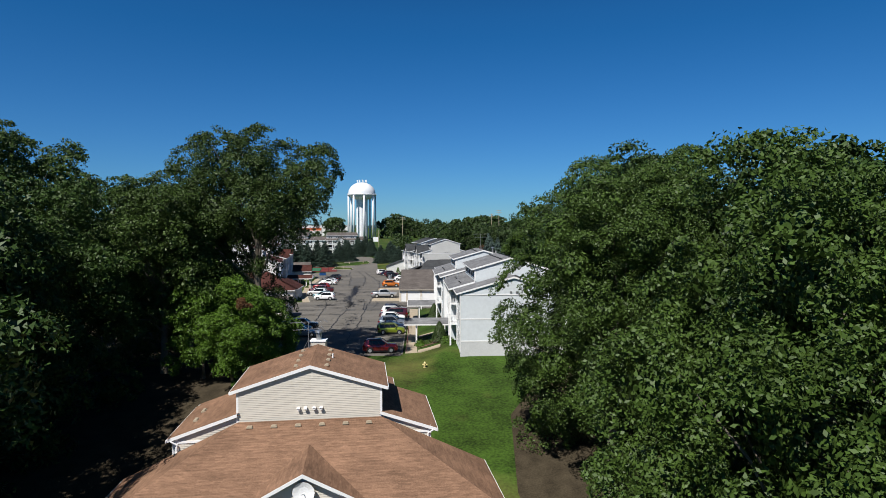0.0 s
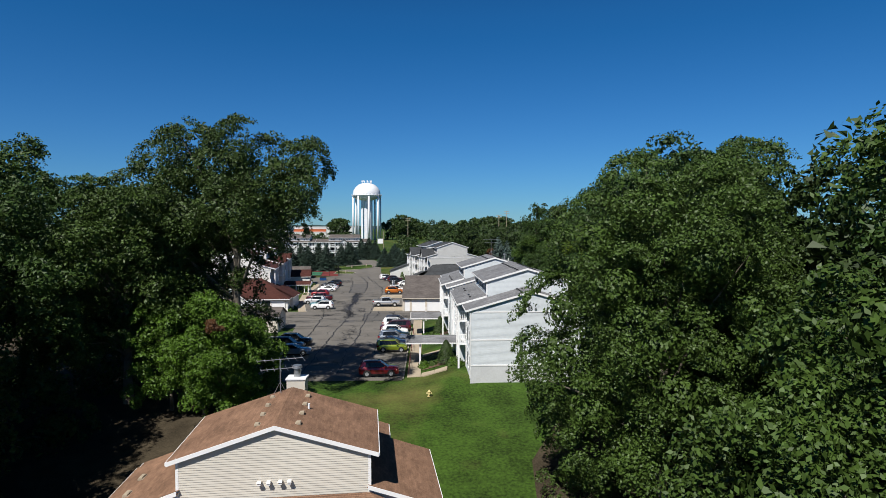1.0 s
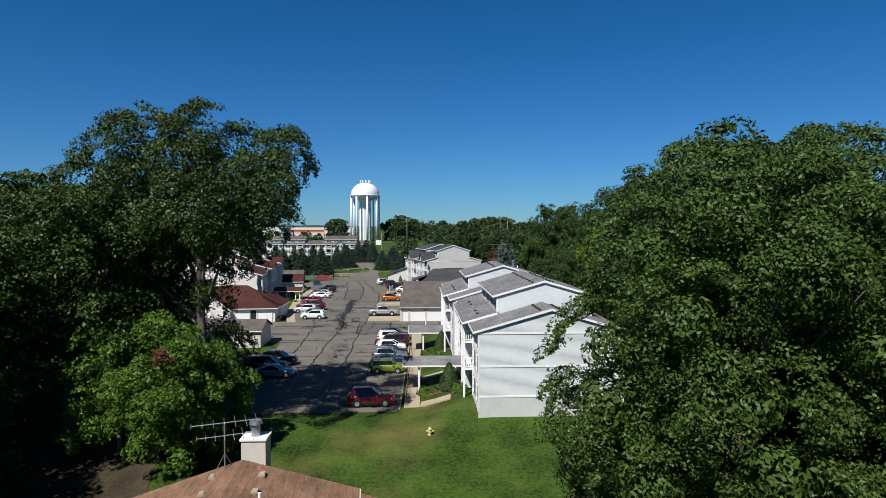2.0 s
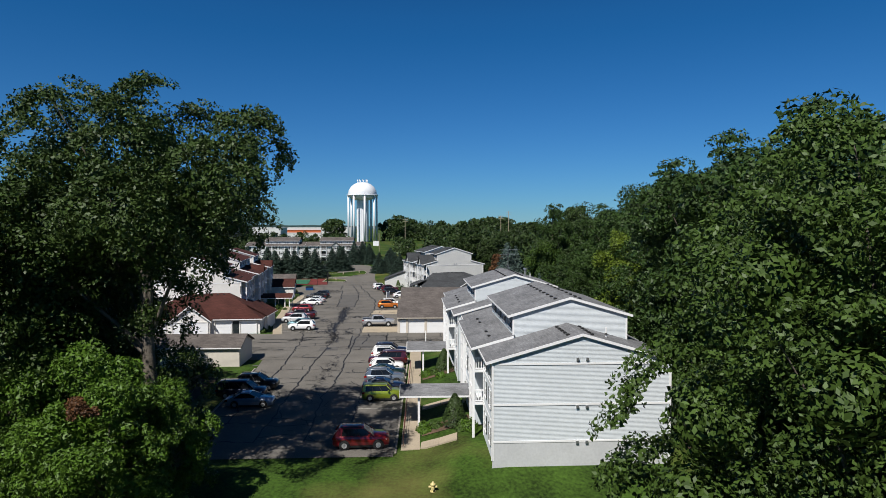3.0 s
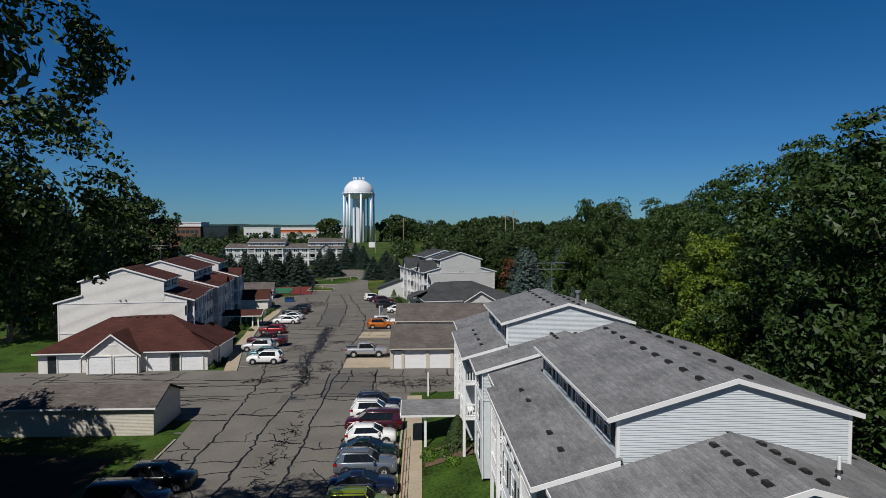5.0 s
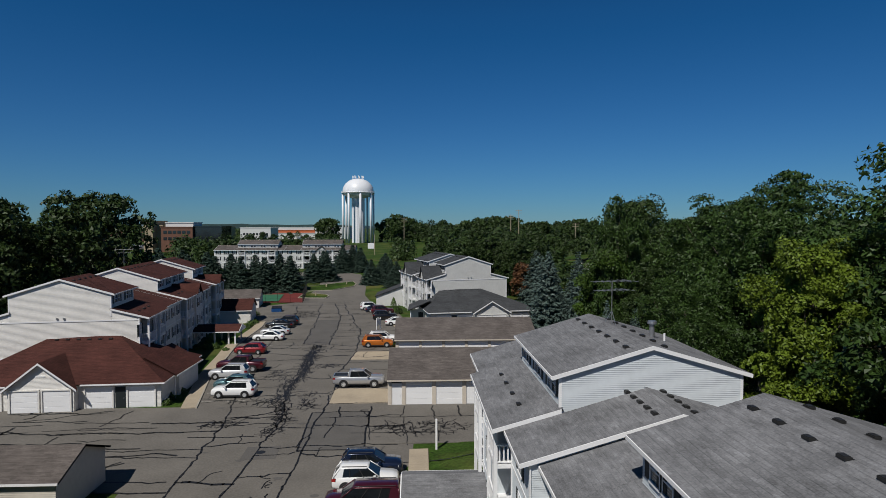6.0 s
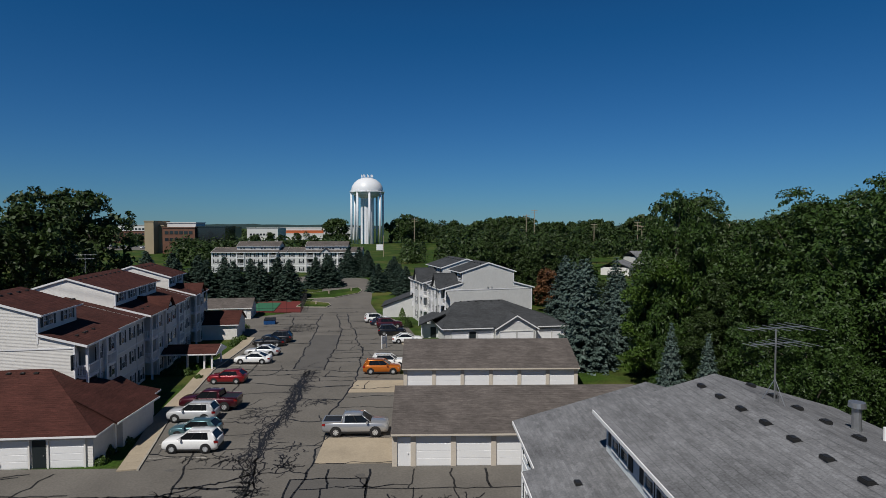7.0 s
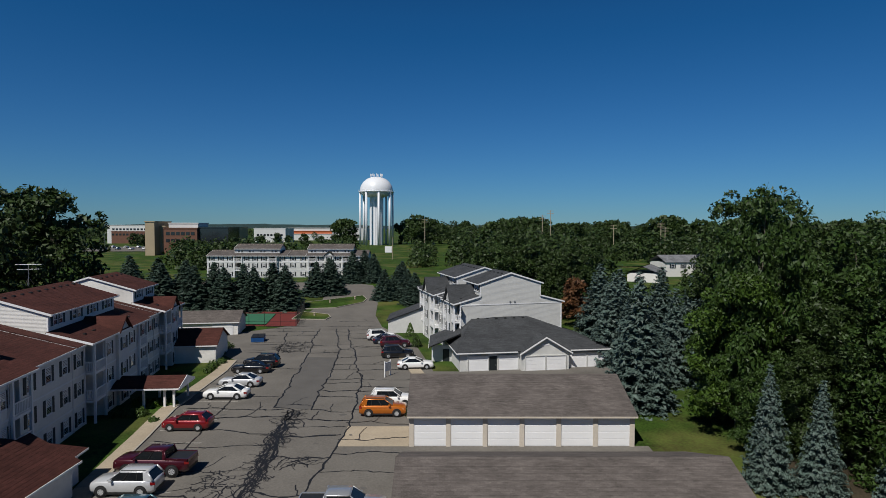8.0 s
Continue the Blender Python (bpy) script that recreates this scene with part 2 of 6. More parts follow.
far = [-3000, -1800, -1000, -600, -400, -280, -200, -150, -110]
sheet("ground", M_GRASS, far + span(-90, 90, 60) + [-a for a in far[::-1]],
      [-800, -300, -100, -40, 0] + span(10, 310, 100) + [340, 380, 430, 480, 540, 600, 700, 900, 1300, 2000, 3200, 4600], 0.0, "mown green lawn over gently sloping ground")
ribbon("parking_lot", M_ASPHALT, [(92.5, -12, 3.4), (96, -14.5, 3.5), (122, -15.3, 4.0), (127, -15.8, 4.2)], 0.03, "worn grey asphalt parking lot with tar-sealed cracks")
ribbon("parking_lot", M_ASPHALT, [(127, -48, 4.3), (135.4, -48, 4.6), (135.42, -48, 24), (145.9, -48, 24), (145.92, -48, 24), (146.45, -48, 24)], 0.03, "worn grey asphalt cross lane between the garages")
ribbon("parking_lot", M_ASPHALT, [(146.45, -17.6, 2.0), (154, -19.5, 2.0), (154.02, -19.5, 22.5), (165.5, -21.2, 22.5), (165.52, -21.2, 2.0), (173, -21.8, 2.0), (173.02, -22.2, 1.2), (181, -22.7, 0.5)], 0.03, "worn grey asphalt parking lot with tar-sealed cracks")
ribbon("parking_lot", M_ASPHALT, [(181, -22.7, 0.5), (181.02, -22.7, 30), (191, -22.9, 30), (191.02, -22.9, 3.8), (197, -23.7, 2.8), (202, -28.0, 1.9), (206, -32, 1.2), (217, -32, -2.6), (224, -24, -6), (236, -23, -8.5), (250, -22.5, -9.5), (262, -24, -11), (272, -33, -12), (280, -75, -14), (286, -95, -22)], 0.03, "grey asphalt drive bending away past the spruces")

# woodland litter; its dark colour also helps blacken the shade under the trees
ribbon("ground_litter", M_LITTER, [(26, -85, -15.5), (40, -85, -14.6), (52, -85, -13.2), (63, -85, -13.6), (72, -85, -12.4), (80, -85, -14.2), (86, -85, -16), (92, -85, -17.2), (118, -85, -18.5), (121, -85, -37)], 0.05, "leaf litter on the woodland floor, coloured dark to deepen the tree shade", "ground")
ribbon("ground_litter", M_LITTER, [(22, 15, 85), (36, 13.6, 85), (50, 14.2, 85), (62, 13.2, 85), (74, 14.6, 85), (82, 19, 85), (86, 26, 85), (130, 27, 85), (140, 29, 85), (158, 30, 85), (200, 38, 85)], 0.05, "leaf litter on the woodland floor, coloured dark to deepen the tree shade", "ground")

# ---- buildings ----
BOARD = {"pitch": 0.095}


def siding(mb, a, b, low, high, s, out=(0, -1, 0)):
    """Lapped boards on a wall from plan point a to b. low and high give the wall's foot and top at a share 0..1 of the way."""
    ax, ay = a
    bx, by = b
    z0 = min(low(0), low(1))
    breaks = [0, 0.5, 1] if high(0.5) > max(high(0), high(1)) + 0.01 or high(0.5) < min(high(0), high(1)) - 0.01 else [0, 1]
    for i in range(len(breaks) - 1):
        t0, t1 = breaks[i], breaks[i + 1]
        h0, h1 = high(t0), high(t1)
        top = max(h0, h1)
        z = z0
        while z < top - 0.005:
            ze = min(z + BOARD["pitch"], top)
            cut = lambda zz: (t0, t1) if zz <= min(h0, h1) + 1e-6 else ((t0 + (t1 - t0) * (zz - h0) / (h1 - h0), t1) if h1 > h0 else (t0, t0 + (t1 - t0) * (h0 - zz) / (h0 - h1)))
            l0, r0 = cut(z)
            l1, r1 = cut(ze)
            at = lambda t, zz, o: (ax + (bx - ax) * t + out[0] * o, ay + (by - ay) * t + out[1] * o, zz)
            mb.face((at(l0, z, 0.022), at(r0, z, 0.022), at(r1, ze, 0.002), at(l1, ze, 0.002)))
            mb.face((at(l0, z, 0.002), at(r0, z, 0.002), at(r0, z, 0.022), at(l0, z, 0.022)))
            z = ze
    return mb


def slope(mb, e0, e1, r1, r0, course=0.29, thick=0.02, keep=0.0):
    """Shingled roof slope: eave from e0 to e1, ridge from r0 to r1, laid in stepped courses over a deck."""
    e0, e1, r0, r1 = (Vector(p) for p in (e0, e1, r0, r1))
    n = (e1 - e0).cross(r0 - e0)
    if n.length < 1e-6:
        n = (e1 - e0).cross(r1 - e0)
    n.normalize()
    if n.z < 0:
        n = -n
    run = max((r0 - e0).length, (r1 - e1).length)
    k = max(1, int(run / course))
    along = (e1 - e0).normalized()
    uv = lambda p, i: ((p - e0).dot(along), run * i / k)
    for i in range(k):
        s0, s1 = i / k, (i + 1) / k
        a, b = e0.lerp(r0, s0), e1.lerp(r1, s0)
        c, d = e1.lerp(r1, s1), e0.lerp(r0, s1)
        mb.face((a + n * thick, b + n * thick, c + n * 0.012, d + n * 0.012), (uv(a, i), uv(b, i), uv(c, i + 1), uv(d, i + 1)))
        mb.face((a + n * (0.012 if i else -0.12), b + n * (0.012 if i else -0.12), b + n * thick, a + n * thick), (uv(a, i), uv(b, i), uv(b, i), uv(a, i)))
    mb.face((e0 - n * 0.12, r0 - n * 0.12, r1 - n * 0.12, e1 - n * 0.12))
    return mb


def beam(mb, p0, p1, w=0.05, h=0.2, side=(0, -1, 0)):
    """A fascia board from p0 to p1, hanging down h, proud by w."""
    p0, p1, s = Vector(p0), Vector(p1), Vector(side) * w
    d = Vector((0, 0, -h))
    return mb.prism([p0, p1, p1 + d, p0 + d], s)


WIN = {}


def window(parent, x, y, z, w=0.95, h=1.35, rz=0.0, shutters=True, key=""):
    """A double-hung window on a wall that faces -y before it is turned by rz."""
    k = (w, h)
    if k not in WIN:
        f = MB()
        t = 0.07
        f.box(-w / 2, -0.06, 0, -w / 2 + t, 0.02, h).box(w / 2 - t, -0.06, 0, w / 2, 0.02, h)
        f.box(-w / 2, -0.06, h - t, w / 2, 0.02, h).box(-w / 2, -0.09, -0.03, w / 2, 0.02, t)
        f.box(-w / 2, -0.055, h / 2 - 0.03, w / 2, 0.0, h / 2 + 0.03)
        g = MB().box(-w / 2 + t, -0.02, t, w / 2 - t, 0.01, h / 2)
        sh = MB()
        prof = [(-0.2, 0.02, h), (-0.2, 0.02, 0)]
        for i in range(10):
            prof += [(-0.2, -0.055, h * i / 10), (-0.2, -0.035, h * (i + 1) / 10)]
        sh.prism(prof, (0.4, 0, 0))
        WIN[k] = (f.data("window", M_TRIM), g.data("pane", M_GLASS), sh.data("shutter", M_SHUTTER))
    f, g, sh = WIN[k]
    ob = share("window", f, parent, x, y, z, rz)
    share("pane", g, ob)
    share("pane", g, ob, 0, 0.012, h / 2 - 0.06)
    if shutters:
        share("shutter", sh, ob, -w / 2 - 0.23, 0, 0)
        share("shutter", sh, ob, w / 2 + 0.23, 0, 0)
    return ob


VENT = MB().box(-0.17, -0.11, 0, 0.17, 0.12, 0.09).box(-0.2, -0.15, 0.0, 0.2, -0.11, 0.05).box(-0.14, -0.08, 0.09, 0.14, 0.1, 0.115)
VENT_DARK = VENT.data("roof_vent", M_DARK)
VENT_TAN = VENT.data("roof_vent", M_CONCRETE)
SPIN = MB().box(-0.035, -0.03, 0, 0.035, 0.03, 0.9).data("baluster", M_TRIM)


def railing(parent, p0, p1, z, posts=True):
    """A white balcony railing between two plan points."""
    p0, p1 = Vector((*p0, 0)), Vector((*p1, 0))
    d = p1 - p0
    n = max(2, int(d.length / 0.2))
    u = d.normalized()
    side = Vector((-u.y, u.x, 0)) * 0.05
    bars = []
    for lo, hi in ((0.9, 1.0), (0.06, 0.13)):
        mb = MB()
        bars.append(mb)
        mb.prism([p0 + side + Vector((0, 0, lo)), p1 + side + Vector((0, 0, lo)), p1 - side + Vector((0, 0, lo)), p0 - side + Vector((0, 0, lo))], (0, 0, hi - lo))
    rail = bars[0].part("railing", M_TRIM, parent)
    bars[1].part("bottom_rail", M_TRIM, rail)
    rail.matrix_basis = Matrix.Translation((0, 0, z))
    for i in range(1, n):
        q = p0 + d * (i / n)
        share("baluster", SPIN, rail, q.x, q.y, 0.06)
    return rail


def apartment(name, m, s, mods, width, base, eave, ridge, dorm_eave, dorm_ridge, walls, roofs, label, vent, end, prong=0.6, detail=2, drops=None, dorm=(1.9, 1.9), gablet=True, gable_rise=1.5):
    """A three-storey block of flats with its ridge along y and a street front at x = 0 (s = 1: it stretches to +x, s = -1: to -x).
    mods: (start, dormer start, dormer end, end, lift) along y and a shift across. base: foot of the walls."""
    ob = thing(name, m, label, "apartment building")
    X = lambda u: s * u
    over = 0.5
    mid = width / 2
    k = (ridge - eave) / (mid + over)
    for number, (v0, d0, d1, v1, up, shift) in enumerate(mods):
        X = lambda u, shift=shift: s * u + shift
        E, R = eave + up, ridge + up
        flush = d0 - v0 < 0.5
        wall = MB()
        # gable end towards the camera
        siding(wall, (X(0), v0), (X(width), v0), lambda t: base + 1.4 if number == 0 else E - 2.0, lambda t: E + k * over + (R - E - k * over) * (1 - abs(2 * t - 1)), s)
        siding(wall, (X(width), v1), (X(0), v1), lambda t: base + 1.4, lambda t: E + k * over + (R - E - k * over) * (1 - abs(2 * t - 1)), s, out=(0, 1, 0))
        siding(wall, (X(width), v0), (X(width), v1), lambda t: base, lambda t: E + k * over, s, out=(s, 0, 0))
        wall.box(min(X(0.02), X(width - 0.02)), v0 + 0.02, base, max(X(0.02), X(width - 0.02)), v0 + 0.1, E)
        wall.part("wall", walls, ob)
        if number == 0:
            MB().box(min(X(-0.02), X(width + 0.02)), v0 - 0.03, base - 1.2, max(X(-0.02), X(width + 0.02)), v0 + 0.05, base + 1.42).part("foundation", M_BASE, ob, "smooth grey panel base")
            for zb in (base + 1.3, base + 4.0, E - 0.25):
                MB().box(min(X(0), X(width)), v0 - 0.06, zb, max(X(0), X(width)), v0, zb + 0.14).part("band", M_TRIM, ob)
            for u in (0.0, width):
                MB().box(X(u) - 0.08, v0 - 0.05, base, X(u) + 0.08, v0 + 0.1, E + k * over).part("corner_trim", M_TRIM, ob)
            for zb in (base + 1.2, base + 3.8, E + 0.05):
                for du in (-0.35, 0.35):
                    MB().box(X(mid) + du - 0.09, v0 - 0.16, zb, X(mid) + du + 0.09, v0, zb + 0.2).part("wall_vent", M_STEEL, ob)
        # roof: front slope reaches further over the dormer block
        ye, yr = v0 - 0.16, v1 + 0.2
        pf = over + prong
        zin = lambda u, q: E + q + k * (u + (pf if q else over))
        da, db = dorm[0] + 0.1, width - dorm[1] - 0.1
        if not flush:
            slope(MB(), (X(-over), ye, E), (X(-over), d0 - 0.3, E), (X(mid), d0 - 0.3, R), (X(mid), ye, R)).part("roof_slope", roofs, ob)
            slope(MB(), (X(width + over), ye, E), (X(width + over), d0, E), (X(mid), d0, R), (X(mid), ye, R)).part("roof_slope", roofs, ob)
        ys = d0 - (0.16 if flush else 0.3)
        slope(MB(), (X(-pf), ys, E + 0.05), (X(-pf), d1 + 0.3, E + 0.05), (X(da), d1 + 0.3, zin(da, 0.05)), (X(da), ys, zin(da, 0.05))).part("roof_slope", roofs, ob)
        slope(MB(), (X(width + over), ys if flush else d0, E), (X(width + over), d1, E), (X(db), d1, E + k * (width + over - db)), (X(db), ys if flush else d0, E + k * (width + over - db))).part("roof_slope", roofs, ob)
        if v1 - d1 > 0.5:
            slope(MB(), (X(-over), d1 + 0.3, E), (X(-over), yr, E), (X(mid), yr, R), (X(mid), d1 + 0.3, R)).part("roof_slope", roofs, ob)
            slope(MB(), (X(width + over), d1, E), (X(width + over), yr, E), (X(mid), yr, R), (X(mid), d1, R)).part("roof_slope", roofs, ob)
        f = MB()
        if flush:
            beam(f, (X(width + over), ye, E + 0.02), (X(db), ye, E + 0.02 + k * (width + over - db)))
        else:
            beam(f, (X(-over), ye, E + 0.02), (X(mid), ye, R + 0.02))
            beam(f, (X(mid), ye, R + 0.02), (X(width + over), ye, E + 0.02))
        f.part("fascia", M_TRIM, ob)
        f = MB()
        beam(f, (X(-pf), ys, E + 0.07), (X(dorm[0]), ys, E + 0.05 + k * (dorm[0] + pf)))
        f.part("rake_board", M_TRIM, ob)
        for a, b, c, q in ((-pf, d0 - 0.3, d1 + 0.3, E + 0.04), (-over, ye, d0 - 0.3, E), (-over, d1 + 0.3, yr, E), (width + over, ye, yr, E)):
            if c - b > 0.1:
                beam(MB(), (X(a), b, q), (X(a), c, q), side=(-s if a < 0 else s, 0, 0), h=0.16).part("gutter", M_TRIM, ob)
        # dormer storey
        dl, dr = dorm[0], width - dorm[1]
        DE, DR = dorm_eave + up, dorm_ridge + up
        dm = (dl + dr) / 2
        kd = (DR - DE) / (dm - dl + 0.45)
        dw = MB()
        g = lambda t: DE + kd * 0.45 + (DR - DE - kd * 0.45) * (1 - abs(2 * t - 1))
        siding(dw, (X(dl), d0 - 0.03), (X(dr), d0 - 0.03), lambda t: E - 0.1, g, s)
        siding(dw, (X(dr), d1), (X(dl), d1), lambda t: E - 0.1, g, s, out=(0, 1, 0))
        siding(dw, (X(dl), d0), (X(dl), d1), lambda t: E, lambda t: DE + kd * 0.45, s, out=(-s, 0, 0))
        siding(dw, (X(dr), d0), (X(dr), d1), lambda t: E, lambda t: DE + kd * 0.45, s, out=(s, 0, 0))
        dw.part("dormer_wall", walls, ob)
        for u in (dl, dr):
            MB().box(X(u) - 0.07, d0 - 0.05, E + 0.3, X(u) + 0.07, d0 + 0.06, DE + kd * 0.45).part("corner_trim", M_TRIM, ob)
        rf = MB()
        slope(rf, (X(dl - 0.45), d0 - 0.18, DE), (X(dl - 0.45), d1 + 0.4, DE), (X(dm), d1 + 0.4, DR), (X(dm), d0 - 0.18, DR))
        slope(rf, (X(dr + 0.45), d0 - 0.18, DE), (X(dr + 0.45), d1 + 0.4, DE), (X(dm), d1 + 0.4, DR), (X(dm), d0 - 0.18, DR))
        rf.part("dormer_roof", roofs, ob)
        f = MB()
        beam(f, (X(dl - 0.45), d0 - 0.18, DE + 0.02), (X(dm), d0 - 0.18, DR + 0.02))
        beam(f, (X(dm), d0 - 0.18, DR + 0.02), (X(dr + 0.45), d0 - 0.18, DE + 0.02))
        f.part("dormer_fascia", M_TRIM, ob)
        for u, sd in ((dl - 0.45, -s), (dr + 0.45, s)):
            beam(MB(), (X(u), d0 - 0.18, DE), (X(u), d1 + 0.4, DE), side=(sd, 0, 0), h=0.14).part("dormer_gutter", M_TRIM, ob)
        n = max(2, int((d1 - d0) / 3.2))
        for i in range(n):
            v = d0 + (d1 - d0) * (i + 0.5) / n
            for dv in (-0.5, 0.5):
                window(ob, X(dl), v + dv, DE - 1.2, 0.85, 1.0, -90 * s, shutters=detail > 1)
        # roof vents along both ridges
        count = max(3, int((d1 - d0) / 1.4))
        for i in range(count):
            v = d0 + (d1 - d0) * (i + 0.6) / count
            for du in (-1.0, 1.0):
                share("roof_vent", vent, ob, X(dm + du), v, DR - kd * 1.0 + 0.02, 90 if du < 0 else -90)
        for i in range(0 if flush else 5):
            for du in (-0.9, 0.9):
                share("roof_vent", vent, ob, X(mid + du), v0 + 0.7 + i * 0.82, R - k * 0.9 + 0.02, 90 if du < 0 else -90)
        for v in (d0 + 2.0, d0 + 4.0, d1 - 4.0, d1 - 2.0):
            share("roof_vent", vent, ob, X(0.6), v, E + 0.07 + k * (pf + 0.6), 90 * s)
        # street front, storey by storey, with balconies let into it
        storeys = [(base, base + 2.7), (base + 2.7, base + 5.35), (base + 5.35, E + k * over)]
        bal = [(d0 + 0.4, d0 + 3.0), (d1 - 3.0, d1 - 0.4)]
        flat = [(v0, d0 + 0.4, 0.0), (d0 + 3.0, d1 - 3.0, -prong), (d1 - 0.4, v1, 0.0)]
        fw = MB()
        for a, b, u in flat:
            siding(fw, (X(u), a), (X(u), b), lambda t: base, lambda t: E + k * over * 0.5, s, out=(-s, 0, 0))
            for v in (a, b):
                if v in (v0, v1):
                    continue
                fw.box(min(X(u), X(1.7)), v - 0.05, base, max(X(u), X(1.7)), v + 0.05, E)
        for a, b in bal:
            siding(fw, (X(1.6), a), (X(1.6), b), lambda t: base, lambda t: E, s, out=(-s, 0, 0))
        fw.part("front_wall", walls, ob)
        tr = MB()
        for a, b, u in flat:
            for v in (a, b):
                tr.box(min(X(u - 0.06), X(u)), v - 0.08, base, max(X(u - 0.06), X(u)), v + 0.08, E)
            for z0, z1 in storeys[1:]:
                tr.box(min(X(u - 0.05), X(u)), a, z0 - 0.1, max(X(u - 0.05), X(u)), b, z0 + 0.06)
        tr.part("trim", M_TRIM, ob)
        for a, b in bal:
            for j, (z0, z1) in enumerate(storeys):
                if j:
                    MB().box(min(X(-0.3 - prong), X(1.6)), a, z0 - 0.22, max(X(-0.3 - prong), X(1.6)), b, z0).part("balcony_floor", M_TRIM, ob)
                    railing(ob, (X(-0.25 - prong), a + 0.05), (X(-0.25 - prong), b - 0.05), z0)
                    if detail > 1:
                        railing(ob, (X(-0.25 - prong), a + 0.05), (X(0), a + 0.05), z0)
                MB().box(min(X(1.5), X(1.6)), (a + b) / 2 - 0.9, z0 + 0.05, max(X(1.5), X(1.6)), (a + b) / 2 + 0.9, z0 + 2.05).part("patio_door", M_GLASS, ob, "dark glass sliding door")
            for v in (a + 0.08, b - 0.08):
                MB().box(X(-0.25 - prong) - 0.1, v - 0.1, base - 0.3, X(-0.25 - prong) + 0.1, v + 0.1, E - 0.06).part("post", M_TRIM, ob)
        for a, b, u in flat:
            n = max(1, int((b - a) / 2.3))
            for i in range(n):
                for z0, z1 in storeys:
                    window(ob, X(u), a + (b - a) * (i + 0.5) / n, min(z0 + 0.8, E - 1.5), 0.95, 1.35, -90 * s)
        # gablet over the middle bay
        if gablet and (number or s > 0):
            vm, u0 = (d0 + d1) / 2, -prong - 0.3
            top = E + gable_rise
            gb = MB()
            inner = (top - E - 0.05) / k - pf
            for sd in (-1, 1):
                slope(gb, (X(u0 - 0.35), vm + sd * 1.75, E - 0.05), (X(0.2), vm + sd * 1.75, E - 0.05), (X(inner), vm, top), (X(u0 - 0.35), vm, top))
            gb.part("gablet_roof", roofs, ob)
            gw = MB()
            siding(gw, (X(u0), vm - 1.4), (X(u0), vm + 1.4), lambda t: base, lambda t: E + 0.1 + (top - E - 0.2) * (1 - abs(2 * t - 1)), s, out=(-s, 0, 0))
            for v in (vm - 1.4, vm + 1.4):
                gw.face([(X(u0), v, base), (X(0), v, base), (X(0), v, E), (X(u0), v, E + 0.1)])
            gw.part("gablet_wall", walls, ob)
            for z0, z1 in storeys:
                window(ob, X(u0), vm, min(z0 + 0.8, E - 1.5), 0.95, 1.35, -90 * s)
    return ob


apartment("apartment_building", pose(10.75, 88.2, 0, 0, 0, 0.4), 1, [(0, 4.9, 17.8, 22.0, 0.0, 0.0), (22.0, 26.2, 36.4, 43.0, 0.1, -0.85)], 13.0, 1.3, 8.5, 10.5, 11.1, 12.55,
          M_SIDING, M_ROOF_GREY, "three-storey apartment building in pale grey siding with grey shingle roof", VENT_DARK, 43, dorm=(2.3, 1.5), gablet=False)
BOARD["pitch"] = 0.125
apartment("apartment_building", pose(-26.4, 153.2, 0, 0, 0, 8.0), -1, [(0, 0, 7.5, 15.5, 0.0, 0.0), (15.5, 17.5, 32.5, 37.0, 0.0, 0.0), (37.0, 38.5, 46.5, 47.5, 0.0, 0.0)], 16.0, 0.0, 8.2, 10.6, 11.0, 12.75,
          M_SIDING_W, M_ROOF_RED, "three-storey apartment building in white siding with dark red shingle roof", VENT_DARK, 45, dorm=(2.9, 2.9))
apartment("apartment_building", pose(7.6, 198.8, 0, 0, 0, 15.0), 1, [(0, 0, 6.5, 9.5, 0.0, 0.0), (9.5, 11.5, 22, 25, 0.0, 0.0)], 15.6, 0.3, 8.2, 10.4, 11.0, 12.6,
          M_SIDING_M, M_ROOF_DARK, "three-storey apartment building in grey siding with charcoal shingle roof", VENT_DARK, 38, dorm=(2.9, 3.4), gable_rise=2.5)
BOARD["pitch"] = 0.115
apartment("apartment_building", pose(-9.68, 54.6, -5.0, 0, 0, 5), 1, [(0, 0, 6.3, 7.3, 0.0, 0.0)], 15.95, 0.0, 8.3, 11.2, 11.2, 12.74,
          M_SIDING_T, M_ROOF_BROWN, "apartment building in tan siding with sunlit brown shingle roof", VENT_TAN, 18, detail=1, prong=0.05, dorm=(3.7, 3.2), gablet=False)
BOARD["pitch"] = 0.125
apartment("apartment_building", pose(-68, 300, 2.6, 0, 0, -88), -1, [(0, 8, 22, 25, 0.0, 0.0), (25, 31, 45, 50, 0.0, 0.0)], 12, 0.0, 7.2, 8.8, 9.3, 10.8,
          M_SIDING_M, M_ROOF_TAUPE, "long white apartment building with grey roof behind a row of spruces", VENT_TAN, 50, detail=1)


M_PIER = mat("tan_pier", (0.56, 0.50, 0.42), 0.8, vary=0.12, scale=0.8, fine=8)


